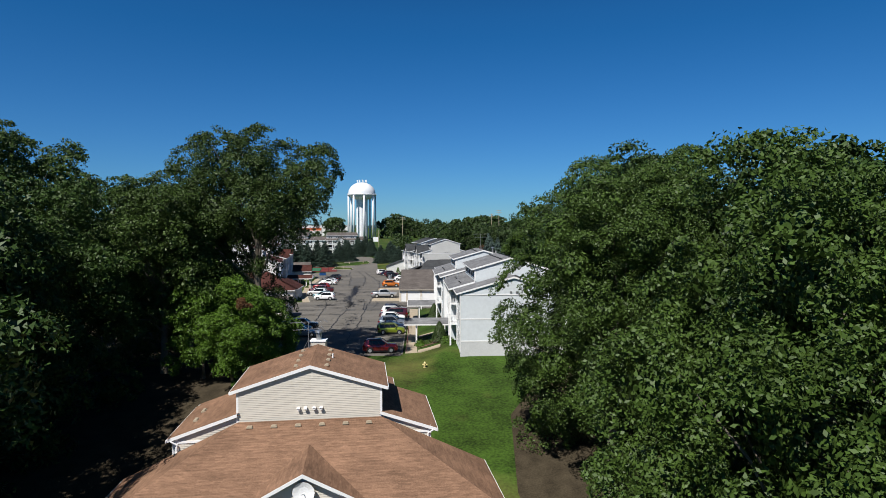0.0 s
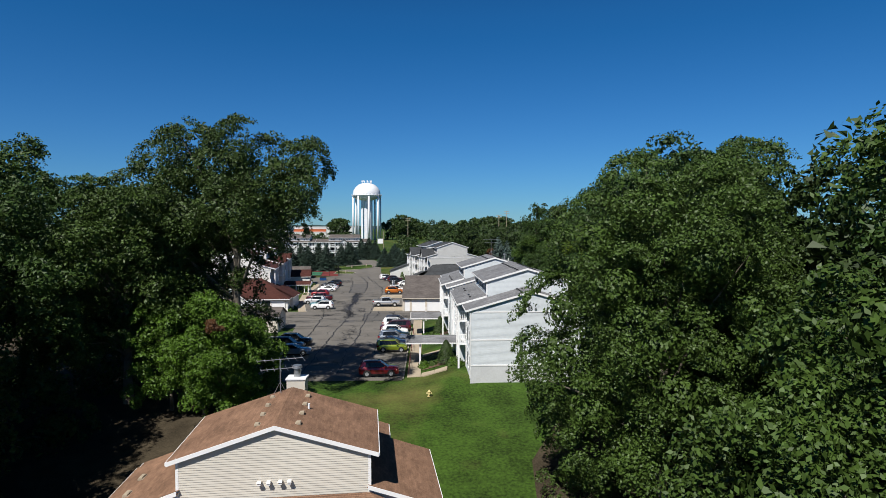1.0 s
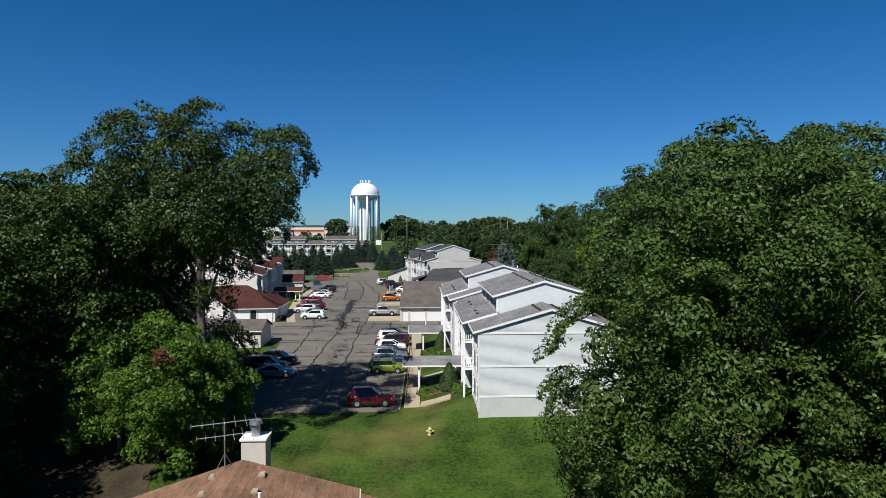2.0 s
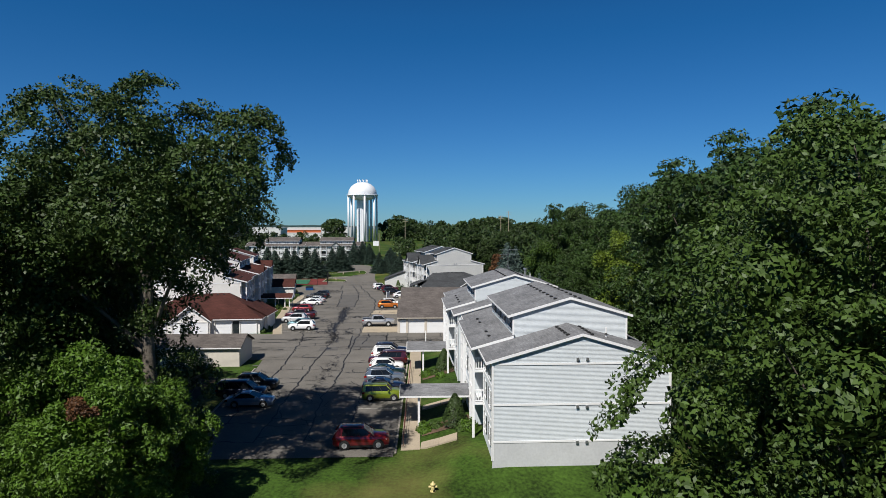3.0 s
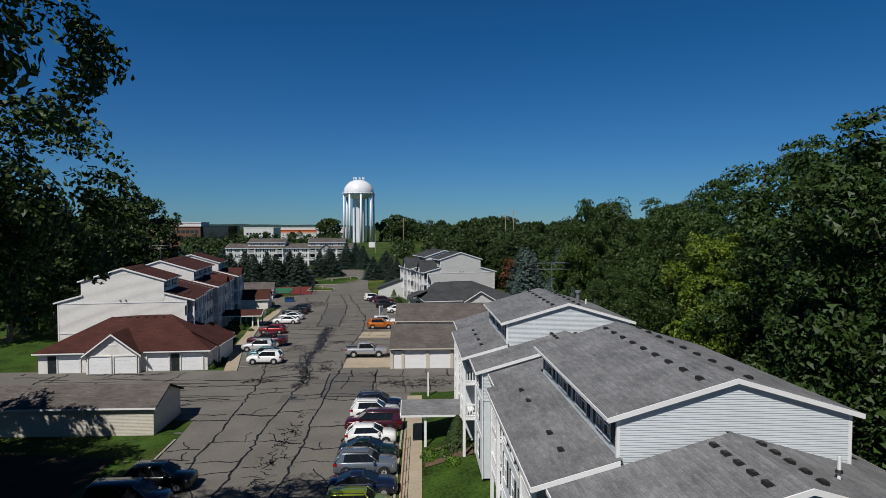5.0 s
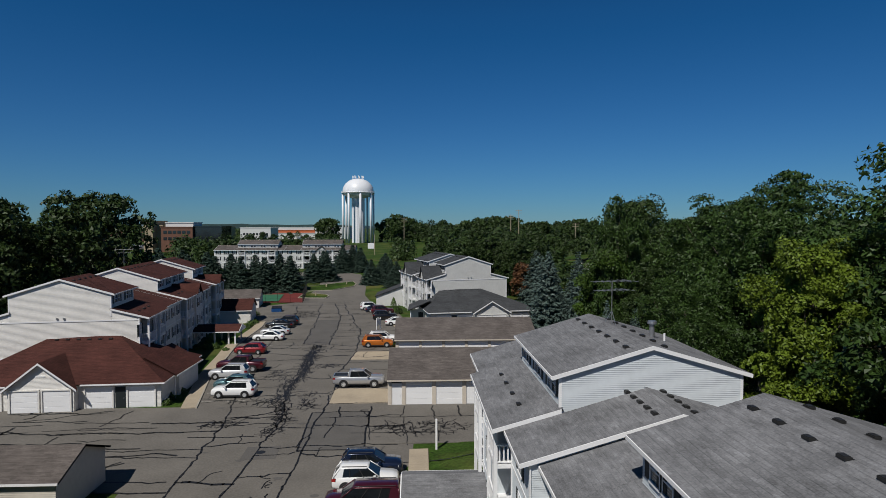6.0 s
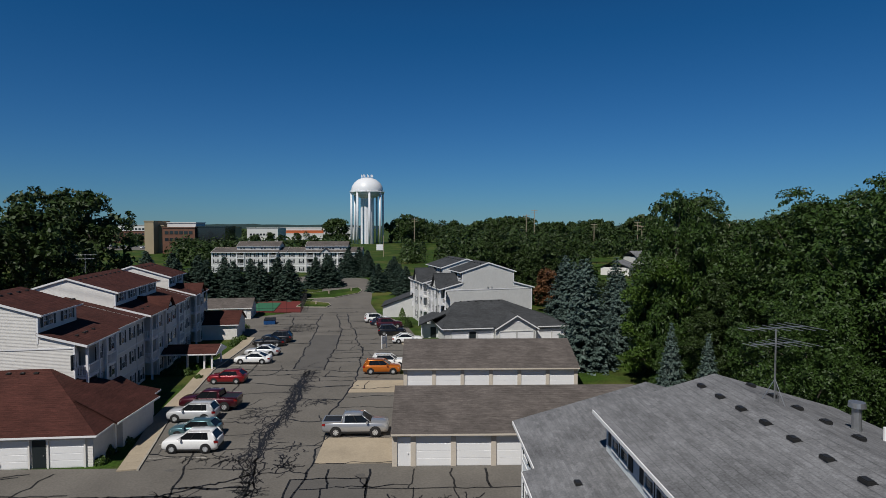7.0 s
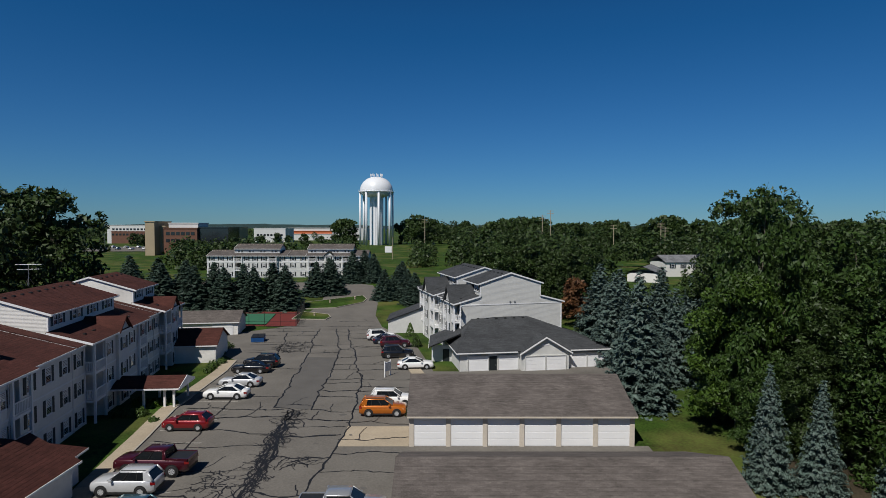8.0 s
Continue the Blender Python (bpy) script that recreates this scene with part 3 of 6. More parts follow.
def garage(m, bays, bay, depth, walls, roofs, label, lead=0.0):
    """A row of lock-up garages whose doors face -y; lead: width of a walk-in door bay before them."""
    ob = thing("garage", m, label, "garage", "rows of garages")
    w = bays * bay + 0.4 + lead
    h = 2.8
    wl = MB()
    siding(wl, (w, depth), (0, depth), lambda t: 0, lambda t: h, 1, out=(0, 1, 0))
    g = lambda t: h + (1 - abs(2 * t - 1)) * 1.95
    siding(wl, (0, depth), (0, 0), lambda t: -0.3, g, 1, out=(-1, 0, 0))
    siding(wl, (w, 0), (w, depth), lambda t: -0.3, g, 1, out=(1, 0, 0))
    wl.box(0, 0, 2.42, w, 0.2, h)
    wl.part("wall", walls, ob)
    dm = MB().box(0.22, 0.06, 0, bay + 0.18, 0.1, 2.42)
    for i in range(4):
        dm.box(0.42, 0.045, 0.06 + i * 0.59, bay - 0.02, 0.06, 0.06 + i * 0.59 + 0.54)
    door = dm.data("garage_door", M_DOOR)
    pm = MB().box(-0.2, -0.04, -0.3, 0.2, 0.2, 2.46).data("pier", M_PIER)
    for i in range(bays):
        share("garage_door", door, ob, i * bay + lead)
    for i in range(bays + 1):
        share("pier", pm, ob, i * bay + 0.2 + lead)
    if lead:
        share("pier", pm, ob, 0.1)
        d = MB().box(0.3, 0.06, 0, lead, 0.1, 2.3).box(0.36, 0.05, 0.1, lead - 0.06, 0.06, 2.2).tube((lead - 0.2, 0.03, 1.05), (lead - 0.2, -0.03, 1.05), 0.04)
        d.part("side_door", M_DOOR, ob, "white walk-in door")
    rf = MB()
    o, e = 0.4, 0.15
    slope(rf, (-e, -o, h - 0.1), (w + e, -o, h - 0.1), (w + e, depth / 2, h + 2.0), (-e, depth / 2, h + 2.0))
    slope(rf, (-e, depth + o, h - 0.1), (w + e, depth + o, h - 0.1), (w + e, depth / 2, h + 2.0), (-e, depth / 2, h + 2.0))
    rf.part("roof", roofs, ob)
    f = MB()
    beam(f, (-e, -o, h - 0.1), (w + e, -o, h - 0.1), h=0.14, w=0.04)
    f.part("fascia", M_PIER, ob)
    for x, sd in ((-e, -1), (w + e, 1)):
        f = MB()
        beam(f, (x, -o, h - 0.1), (x, depth / 2, h + 2.0), side=(sd, 0, 0), h=0.14, w=0.04)
        beam(f, (x, depth / 2, h + 2.0), (x, depth + o, h - 0.1), side=(sd, 0, 0), h=0.14, w=0.04)
        f.part("rake_board", roofs, ob)
    return ob


garage(pose(1.95, 146.4, 0), 6, 3.15, 11.6, M_SIDING_T, M_ROOF_TAUPE, "row of garages with white doors and taupe shingle roof", 1.35)
garage(pose(1.95, 165.4, 0.45), 6, 3.15, 11.6, M_SIDING_T, M_ROOF_TAUPE, "row of garages with white doors and taupe shingle roof")


def hip_wing(m, w, depth, h, ridge, r0, r1, yr, walls, roofs, label, gable, doors, vent, entries=()):
    """A one-storey garage wing under a hip roof, with a gablet over a pair of doors. r0, r1, yr: ends and line of its ridge."""
    ob = thing("garage_wing", m, label, "garage", "garage wings")
    wl = MB()
    siding(wl, (0, 0), (w, 0), lambda t: -0.3, lambda t: h, 1)
    siding(wl, (0, depth), (0, 0), lambda t: -0.3, lambda t: h, 1, out=(-1, 0, 0))
    siding(wl, (w, 0), (w, depth), lambda t: -0.3, lambda t: h, 1, out=(1, 0, 0))
    wl.part("wall", walls, ob)
    o = 0.5
    rf = MB()
    c0, c1, c2, c3 = (-o, -o, h), (w + o, -o, h), (w + o, depth + o, h), (-o, depth + o, h)
    a0, a1 = (r0, yr, ridge), (r1, yr, ridge)
    slope(rf, c0, c1, a1, a0)
    slope(rf, c2, c3, a0, a1)
    slope(rf, c1, c2, a1, a1)
    slope(rf, c3, c0, a0, a0)
    rf.part("roof", roofs, ob)
    a, b, top, y, gh = gable
    c = (a + b) / 2
    k = (ridge - h) / (yr + o)
    back = (top - h) / k - o
    gf = MB()
    kg = (top - gh) / ((b - a) / 2)
    for e, sg in ((a, -1), (b, 1)):
        slope(gf, (e + sg * 0.4, y - 0.4, gh - kg * 0.4), (e + sg * 0.4, (gh - kg * 0.4 - h) / k - o, gh - kg * 0.4), (c, back, top + 0.03), (c, y - 0.4, top + 0.03))
    gf.part("gablet_roof", roofs, ob)
    gw = MB()
    siding(gw, (a, y), (b, y), lambda t: -0.3, lambda t: gh + (top - gh - 0.1) * (1 - abs(2 * t - 1)), 1)
    gw.box(a, y + 0.02, 0, a + 0.1, 0.02, h).box(b - 0.1, y + 0.02, 0, b, 0.02, h)
    gw.part("gable_wall", walls, ob)
    f = MB()
    beam(f, (a - 0.4, y - 0.4, gh - kg * 0.4 + 0.04), (c, y - 0.4, top + 0.06))
    beam(f, (c, y - 0.4, top + 0.06), (b + 0.4, y - 0.4, gh - kg * 0.4 + 0.04))
    f.part("fascia", M_TRIM, ob)
    for p, q, sd in (((-o, -o, h), (a - 0.4, -o, h), (0, -1, 0)), ((b + 0.4, -o, h), (w + o, -o, h), (0, -1, 0)), ((-o, -o, h), (-o, depth + o, h), (-1, 0, 0)), ((w + o, -o, h), (w + o, depth + o, h), (1, 0, 0))):
        beam(MB(), p, q, h=0.14, side=sd).part("gutter", M_TRIM, ob)
    dm = MB().box(-1.3, -0.05, 0, 1.3, -0.03, 2.2)
    for i in range(4):
        dm.box(-1.22, -0.065, 0.06 + i * 0.54, 1.22, -0.05, 0.06 + i * 0.54 + 0.48)
    dm = dm.data("garage_door", M_DOOR)
    fm = MB().box(-1.42, -0.15, 0, -1.3, 0, 2.32).box(1.3, -0.15, 0, 1.42, 0, 2.32).box(-1.3, -0.15, 2.2, 1.3, 0, 2.32).data("door_frame", walls)
    for x in entries:
        e = MB().box(x - 0.5, -0.05, 0, x + 0.5, -0.03, 2.2).part("entry_door", M_SHUTTER, ob, "dark green entry door")
        MB().tube((x + 0.35, -0.05, 1.0), (x + 0.35, -0.12, 1.0), 0.04).part("door_knob", M_STEEL, e)
    for x, front in doors:
        d = share("garage_door", dm, ob, x, y if front else 0)
        share("door_frame", fm, d)
    for i in range(6):
        share("roof_vent", vent, ob, r0 + 0.8 + (r1 - r0 - 1.6) * i / 5, yr - 0.5, ridge - k * 0.5 + 0.02, 0)
    MB().box(c - 0.45, y - 0.06, gh + (top - gh) * 0.4, c + 0.45, y - 0.02, gh + (top - gh) * 0.4 + 0.18).part("gable_vent", M_TRIM, ob)
    return ob


def annex(parent_label, x0, x1, y0, y1, z, high, side, walls, roofs):
    """A low lean-to at the back of a wing, with a post under its outer corner. side: 1 if its eave looks to +x."""
    ob = thing("porch_annex", pose((x0 + x1) / 2, y0, z), parent_label, "annex")
    w, d = (x1 - x0) / 2, y1 - y0
    mb = MB()
    e = w * side
    slope(mb, (e * 1.25, -0.8, 2.6), (e * 1.25, d + 0.5, 2.6), (-e, d + 0.5, high), (-e, -0.8, high))
    mb.part("roof", roofs, ob)
    wl = MB()
    siding(wl, (e, 0.8) if side > 0 else (e, d), (e, d) if side > 0 else (e, 0.8), lambda t: -0.2, lambda t: 2.6, 1, out=(side, 0, 0))
    siding(wl, (-w, 0.8), (w, 0.8), lambda t: -0.2, lambda t: 2.6, 1)
    wl.part("wall", walls, ob)
    MB().box(e - 0.08, -0.5, -0.2, e + 0.08, -0.34, 2.6).part("post", M_TRIM, ob)
    beam(MB(), (e * 1.25, -0.8, 2.62), (e * 1.25, d + 0.5, 2.62), side=(side, 0, 0), h=0.16).part("gutter", M_TRIM, ob)
    MB().box(-0.45, 0.74, 0, 0.45, 0.8, 2.05).part("door", M_SHUTTER, ob, "dark green entrance door")
    return ob


hip_wing(pose(-41.6, 145.6, 0, 0, 0, 4), 20.2, 12.0, 2.6, 6.3, 6.6, 13.8, 6.2, M_SIDING_W, M_ROOF_RED, "white garage wing with dark red hip roof", (6.0, 12.2, 5.0, -0.9, 2.6), [(7.6, 1), (10.6, 1), (14.2, 0), (18.3, 0), (3.6, 0)], VENT_DARK, (16.25, 1.6))
annex("low white porch beside the red-roofed garage wing", -24.4, -21.2, 150.2, 156.5, 0, 4.6, 1, M_SIDING_W, M_ROOF_RED)
hip_wing(pose(7.2, 190.9, 0.2, 0, 0, 9.0), 20.0, 13.0, 2.8, 6.0, 3.4, 11.6, 8.4, M_SIDING_M, M_ROOF_DARK, "grey garage wing with charcoal hip roof", (8.0, 14.4, 4.7, -0.9, 2.8), [(9.8, 1), (12.6, 1), (6.4, 0), (2.4, 0), (15.9, 0), (18.6, 0)], VENT_DARK, (4.4,))
annex("low grey porch beside the charcoal-roofed garage wing", 3.6, 7.4, 196.0, 203.0, 0.2, 4.4, -1, M_SIDING_M, M_ROOF_DARK)
hip_wing(pose(-11.66, 47.4, -5.0, 0, 0, 5), 21.7, 6.4, 6.0, 9.25, 6.35, 15.35, 6.85, M_SIDING_T, M_ROOF_BROWN, "tan garage wing with brown hip roof", (7.5, 14.4, 8.35, 0.8, 6.55), [(2.6, 0), (5.4, 0), (16.6, 0), (19.4, 0)], VENT_TAN)

# ---- water tower ----
def water_tower(m):
    ob = thing("water_tower", m, "tall white steel water tower on eight legs and a fluted riser", "water tower")
    prof = [(0.0, 53.5), (4, 53.0), (7.5, 51.6), (10.3, 49.2), (12.2, 46.2), (12.8, 43.5), (12.9, 41.8), (12.4, 40.2), (10, 38.6), (5.5, 37.2), (0.0, 36.8)]
    tank = MB()
    n = 40
    for (r0, z0), (r1, z1) in zip(prof, prof[1:]):
        for i in range(n):
            a, b = 6.28318 * i / n, 6.28318 * (i + 1) / n
            tank.face([(r * math.cos(q), r * math.sin(q), z) for r, z, q in ((r0, z0, a), (r1, z1, a), (r1, z1, b), (r0, z0, b))])
    tank.part("tank", M_TOWER, ob, "white domed tank", True)
    ring = MB()
    for i in range(n):
        a, b = 6.28318 * i / n, 6.28318 * (i + 1) / n
        for r0, z0, r1, z1 in ((12.8, 41.4, 13.9, 41.4), (13.9, 41.4, 13.9, 41.7), (13.9, 41.7, 12.8, 41.7), (13.9, 42.75, 13.9, 42.85)):
            ring.face([(r * math.cos(q), r * math.sin(q), z) for r, z, q in ((r0, z0, a), (r1, z1, a), (r1, z1, b), (r0, z0, b))])
        if i % 2 == 0:
            ring.tube((13.9 * math.cos(a), 13.9 * math.sin(a), 41.6), (13.9 * math.cos(a), 13.9 * math.sin(a), 42.8), 0.06, n=4)
    ring.part("gallery", M_TOWER, ob)
    riser = MB()
    n = 48
    for i in range(n):
        a, b = 6.28318 * i / n, 6.28318 * (i + 1) / n
        ra, rb = (5.3 if i % 2 else 5.0), (5.0 if i % 2 else 5.3)
        riser.face([(ra * math.cos(a), ra * math.sin(a), 0), (rb * math.cos(b), rb * math.sin(b), 0), (rb * math.cos(b), rb * math.sin(b), 37.5), (ra * math.cos(a), ra * math.sin(a), 37.5)])
    riser.part("riser", M_TOWER, ob, "fluted white riser")
    for i in range(8):
        a = 6.28318 * (i + 0.3) / 8
        leg = MB().tube((12.7 * math.cos(a), 12.7 * math.sin(a), -1), (12.7 * math.cos(a), 12.7 * math.sin(a), 42), 0.85, 0.85, 12)
        leg.part("leg", M_TOWER, ob, smooth=True)
    for i in range(9):
        a = 6.28318 * i / 9
        MB().tube((4.5 * math.cos(a), 4.5 * math.sin(a), 52.5), (4.5 * math.cos(a), 4.5 * math.sin(a), 55.2), 0.16, n=6).box(4.5 * math.cos(a) - 0.35, 4.5 * math.sin(a) - 0.3, 53.9, 4.5 * math.cos(a) + 0.35, 4.5 * math.sin(a) + 0.3, 55.6).part("antenna", M_TOWER, ob)
    return ob


M_TOWER = mat("tower_paint", (0.74, 0.75, 0.77), 0.4, vary=0.05, scale=0.15)
water_tower(pose(-44.5, 578, 4.2))

# ---- trees ----
rng = np.random.default_rng(7)


def leaf_mesh(name, centres, normals, sizes, material, aspect=0.55, fold=False):
    """Many small leaves, each square to its normal: pointed, or, if folded, four-cornered with a raised midrib."""
    n = len(centres)
    up = rng.normal(size=(n, 3))
    a = np.cross(normals, up)
    a /= np.linalg.norm(a, axis=1, keepdims=True) + 1e-9
    b = np.cross(normals, a)
    a = a * sizes[:, None] * 0.62
    b = b * sizes[:, None] * 0.62 * aspect
    if fold:
        dip = normals * sizes[:, None] * 0.14
        corners = [centres - a, centres + b - a * 0.1 - dip, centres + a, centres - b - a * 0.1 - dip]
    else:
        corners = [centres - a - b, centres - a * 0.55 + b, centres + a]
    k = len(corners)
    v = np.stack(corners, axis=1).reshape(-1, 3)
    me = bpy.data.meshes.new(name)
    me.vertices.add(k * n)
    me.vertices.foreach_set("co", v.astype(np.float32).ravel())
    me.loops.add(k * n)
    me.loops.foreach_set("vertex_index", np.arange(k * n, dtype=np.int32))
    me.polygons.add(n)
    me.polygons.foreach_set("loop_start", np.arange(0, k * n, k, dtype=np.int32))
    me.materials.append(material)
    me.update(calc_edges=True)
    return me


def unit(n):
    d = rng.normal(size=(n, 3))
    return d / np.linalg.norm(d, axis=1, keepdims=True)


def lobe_set(height, radius, low, lobes):
    """Balls that together make a lumpy crown from low to height: boughs of many sizes round a core."""
    hz, cz = (height - low) / 2, (low + height) / 2
    out = [(0, 0, cz + hz * 0.1, min(radius, hz) * 0.62), (0, 0, cz - hz * 0.45, min(radius, hz) * 0.55), (0, 0, cz + hz * 0.52, min(radius, hz) * 0.42)]
    count = lobes * 2
    for i in range(count):
        f = (i + 0.5) / count
        z = low + (height - low) * (0.06 + 0.88 * f)
        wide = radius * (0.8 if f < 0.58 else 0.8 * (1 - ((f - 0.58) / 0.52) ** 2)) * rng.uniform(0.78, 1.06)
        a = 2.4 * i + rng.uniform(-0.5, 0.5)
        r = radius * rng.uniform(0.17, 0.36)
        out.append((wide * math.cos(a), wide * math.sin(a), z - r * 0.25, r))
    return np.array(out)


def crown_points(balls, clumps, per, clump_r):
    """Leaf places: tufts that stand clear of one another on the outside of the balls, each an umbrella of leaves turned up and outwards."""
    centre, rad = balls[:, :3], balls[:, 3]
    share_of = rad ** 2 / (rad ** 2).sum()
    pts, outs, taken = [], [], set()
    gap = clump_r * 0.8
    shift = float(centre[-1][0]) * 3.7
    tries = 0
    while len(pts) < clumps and tries < 14:
        tries += 1
        k = clumps * 2
        i = rng.choice(len(rad), k, p=share_of)
        d = unit(k)
        d[:, 2] = np.where(d[:, 2] < -0.6, -d[:, 2], d[:, 2])
        p = centre[i] + d * (rad[i] * rng.uniform(0.8, 1.08, k))[:, None]
        deep = (np.linalg.norm(p[:, None, :] - centre[None], axis=2) < rad[None] * 0.78).any(axis=1)
        for q, o in zip(p[~deep], d[~deep]):
            if noise.noise(Vector(q) / 2.0 + Vector((7.3, shift, 1.9))) < 0.06 * o[2]:
                continue
            cell = tuple(np.floor(q / gap).astype(int))
            if cell not in taken or tries > 10:
                taken.add(cell)
                pts.append(q)
                outs.append(o)
    pts, out = np.array(pts[:clumps]), np.array(outs[:clumps])
    m = len(pts)
    axis = out * 0.75 + rng.normal(0, 0.22, (m, 3)) + np.array([0, 0, 0.55])
    axis /= np.linalg.norm(axis, axis=1, keepdims=True)
    d = unit(m * per).reshape(m, per, 3)
    along = (d * axis[:, None, :]).sum(axis=2, keepdims=True)
    d = d - axis[:, None, :] * np.minimum(along + 0.15, 0) * 1.7
    d /= np.linalg.norm(d, axis=2, keepdims=True)
    r = clump_r * rng.uniform(0.55, 1.25, (m, 1)) * np.where(rng.random((m, per)) < 0.75, rng.uniform(0.75, 1.05, (m, per)), rng.uniform(0.2, 0.8, (m, per)))
    off = d * r[:, :, None]
    off = off - axis[:, None, :] * (off * axis[:, None, :]).sum(axis=2, keepdims=True) * 0.45
    c = pts[:, None, :] + off
    nrm = d * 0.55 + rng.normal(size=d.shape) * 0.42 + np.array([0, 0, 0.2])
    nrm /= np.linalg.norm(nrm, axis=2, keepdims=True)
    return c.reshape(-1, 3), nrm.reshape(-1, 3), pts


def trunk_mesh(height, radius, low, pts, r0, limbs=14):
    mb = MB()
    q = Vector((0, 0, -0.6))
    rad = r0 * 1.25
    for i in range(1, 8):
        p = Vector((math.sin(i * 1.3) * 0.25 * r0 * i * 0.6, math.cos(i * 1.7) * 0.2 * r0 * i * 0.6, height * 0.82 * i / 7))
        rn = r0 * (1 - 0.8 * i / 7)
        mb.tube(q, p, rad, rn, 9, False)
        q, rad = p, rn
    for i in range(limbs):
        tgt = Vector(pts[rng.integers(len(pts))])
        h = min(low * 0.8 + (tgt.z - low) * 0.45, height * 0.7)
        h = max(h, low * 0.55)
        s = Vector((0, 0, h))
        midp = s.lerp(tgt, 0.5) + Vector((0, 0, 0.1 * (tgt - s).length))
        rr = r0 * 0.26
        mb.tube(s, midp, rr, rr * 0.6, 6, False)
        mb.tube(midp, tgt, rr * 0.6, rr * 0.15, 6, False)
    return mb.data("trunk", M_BARK, True)


KINDS = {}


def tree_kind(key, height, radius, low, clumps, per, clump_r, leaf, material, r0, lobes=7, balls=None, fold=False):
    balls = lobe_set(height, radius, low, lobes) if balls is None else np.array(balls, dtype=float)
    c, n, pts = crown_points(balls, clumps, per, clump_r)
    sizes = leaf * rng.uniform(0.65, 1.35, len(c))
    # leaves deep inside close the crown
    k = int(1.5 * (balls[:, 3] ** 2).sum() * 12.6 * 0.25 / (leaf * 1.3) ** 2)
    i = rng.choice(len(balls), k, p=balls[:, 3] ** 2 / (balls[:, 3] ** 2).sum())
    d = unit(k)
    inner = balls[i, :3] + d * (balls[i, 3] * rng.uniform(0.3, 0.58, k))[:, None]
    facing = d + rng.normal(0, 0.35, (k, 3))
    facing /= np.linalg.norm(facing, axis=1, keepdims=True)
    c, n, sizes = np.vstack([c, inner]), np.vstack([n, facing]), np.append(sizes, leaf * rng.uniform(1.2, 1.9, k))
    KINDS[key] = (leaf_mesh("crown", c, n, sizes, material, fold=fold), trunk_mesh(height, radius, low, pts, r0))


def tree(key, x, y, rz=0.0, s=1.0, label="tall leafy green oak tree in full summer leaf", sz=None, z=None, material=None, group="trees"):
    crown, trunk = KINDS[key]
    ob = thing("tree", pose(x, y, gz(x, y) if z is None else z, 0, 0, rz) @ Matrix.Diagonal((s, s, sz or s, 1)), label, "tree", group)
    share("trunk", trunk, ob)
    share("crown", crown, ob)
    return ob


tree_kind("oak", 27, 9, 6, 820, 115, 1.1, 0.2, M_LEAF_O, 0.62, fold=True, balls=[(0.5, 0, 23.6, 4.6), (-5, 0, 23, 4.6), (6.7, -0.3, 23.2, 2.8), (4.0, 0, 20.6, 3.0), (-4, -2.5, 18, 4.8), (1.5, -2, 17, 4.2),
          (-8.5, 0, 19.5, 4.2), (-7.5, 0, 14, 4.4), (-1, 2, 12, 3.0), (-5.5, 3, 10, 4.2), (0.6, 2.4, 7, 2.8), (-1, 5, 17, 4.6), (-4, 5, 22, 4), (0.4, 3, 3.5, 2.4), (6.2, -5.5, 20.3, 3.0), (2, -7, 18.5, 3.2), (2, 8, 19, 4.2)])
tree_kind("near", 28, 9.6, 5.5, 520, 100, 1.3, 0.27, M_LEAF, 0.55, 13, fold=True)
tree_kind("near_b", 25, 8.6, 0.2, 440, 74, 1.35, 0.31, M_LEAF_W, 0.45, 14)
tree_kind("close", 25, 8.6, -0.5, 1150, 120, 1.0, 0.165, M_LEAF, 0.45, 18, fold=True)
tree_kind("edge", 25, 8.6, -0.5, 1000, 150, 1.0, 0.165, M_LEAF, 0.45, 19, fold=True)
tree_kind("mid_a", 22, 7.2, 0.2, 300, 55, 1.3, 0.38, M_LEAF_D, 0.4, 11)
tree_kind("dim", 21, 7.0, 0.2, 300, 26, 1.2, 0.6, M_LEAF_D, 0.4, 10)
tree_kind("mid_b", 20, 7.0, 0.2, 300, 55, 1.3, 0.38, M_LEAF_W, 0.4, 10)
tree_kind("mid_y", 18, 5.0, 0.5, 360, 105, 0.9, 0.22, M_LEAF_Y, 0.3, 10, fold=True)
tree_kind("mid_g", 15, 4.8, 0.2, 280, 100, 0.95, 0.27, M_LEAF_G, 0.3, 11)
tree_kind("maple", 12, 4.2, 1.4, 240, 100, 0.85, 0.21, M_LEAF_B, 0.2, 12)
tree_kind("far_a", 16, 7.5, 0, 110, 14, 1.8, 1.4, M_LEAF_D, 0.35, 4)
tree_kind("far_r", 11, 4.0, 1, 150, 26, 1.0, 0.55, M_LEAF_R, 0.25, 4)


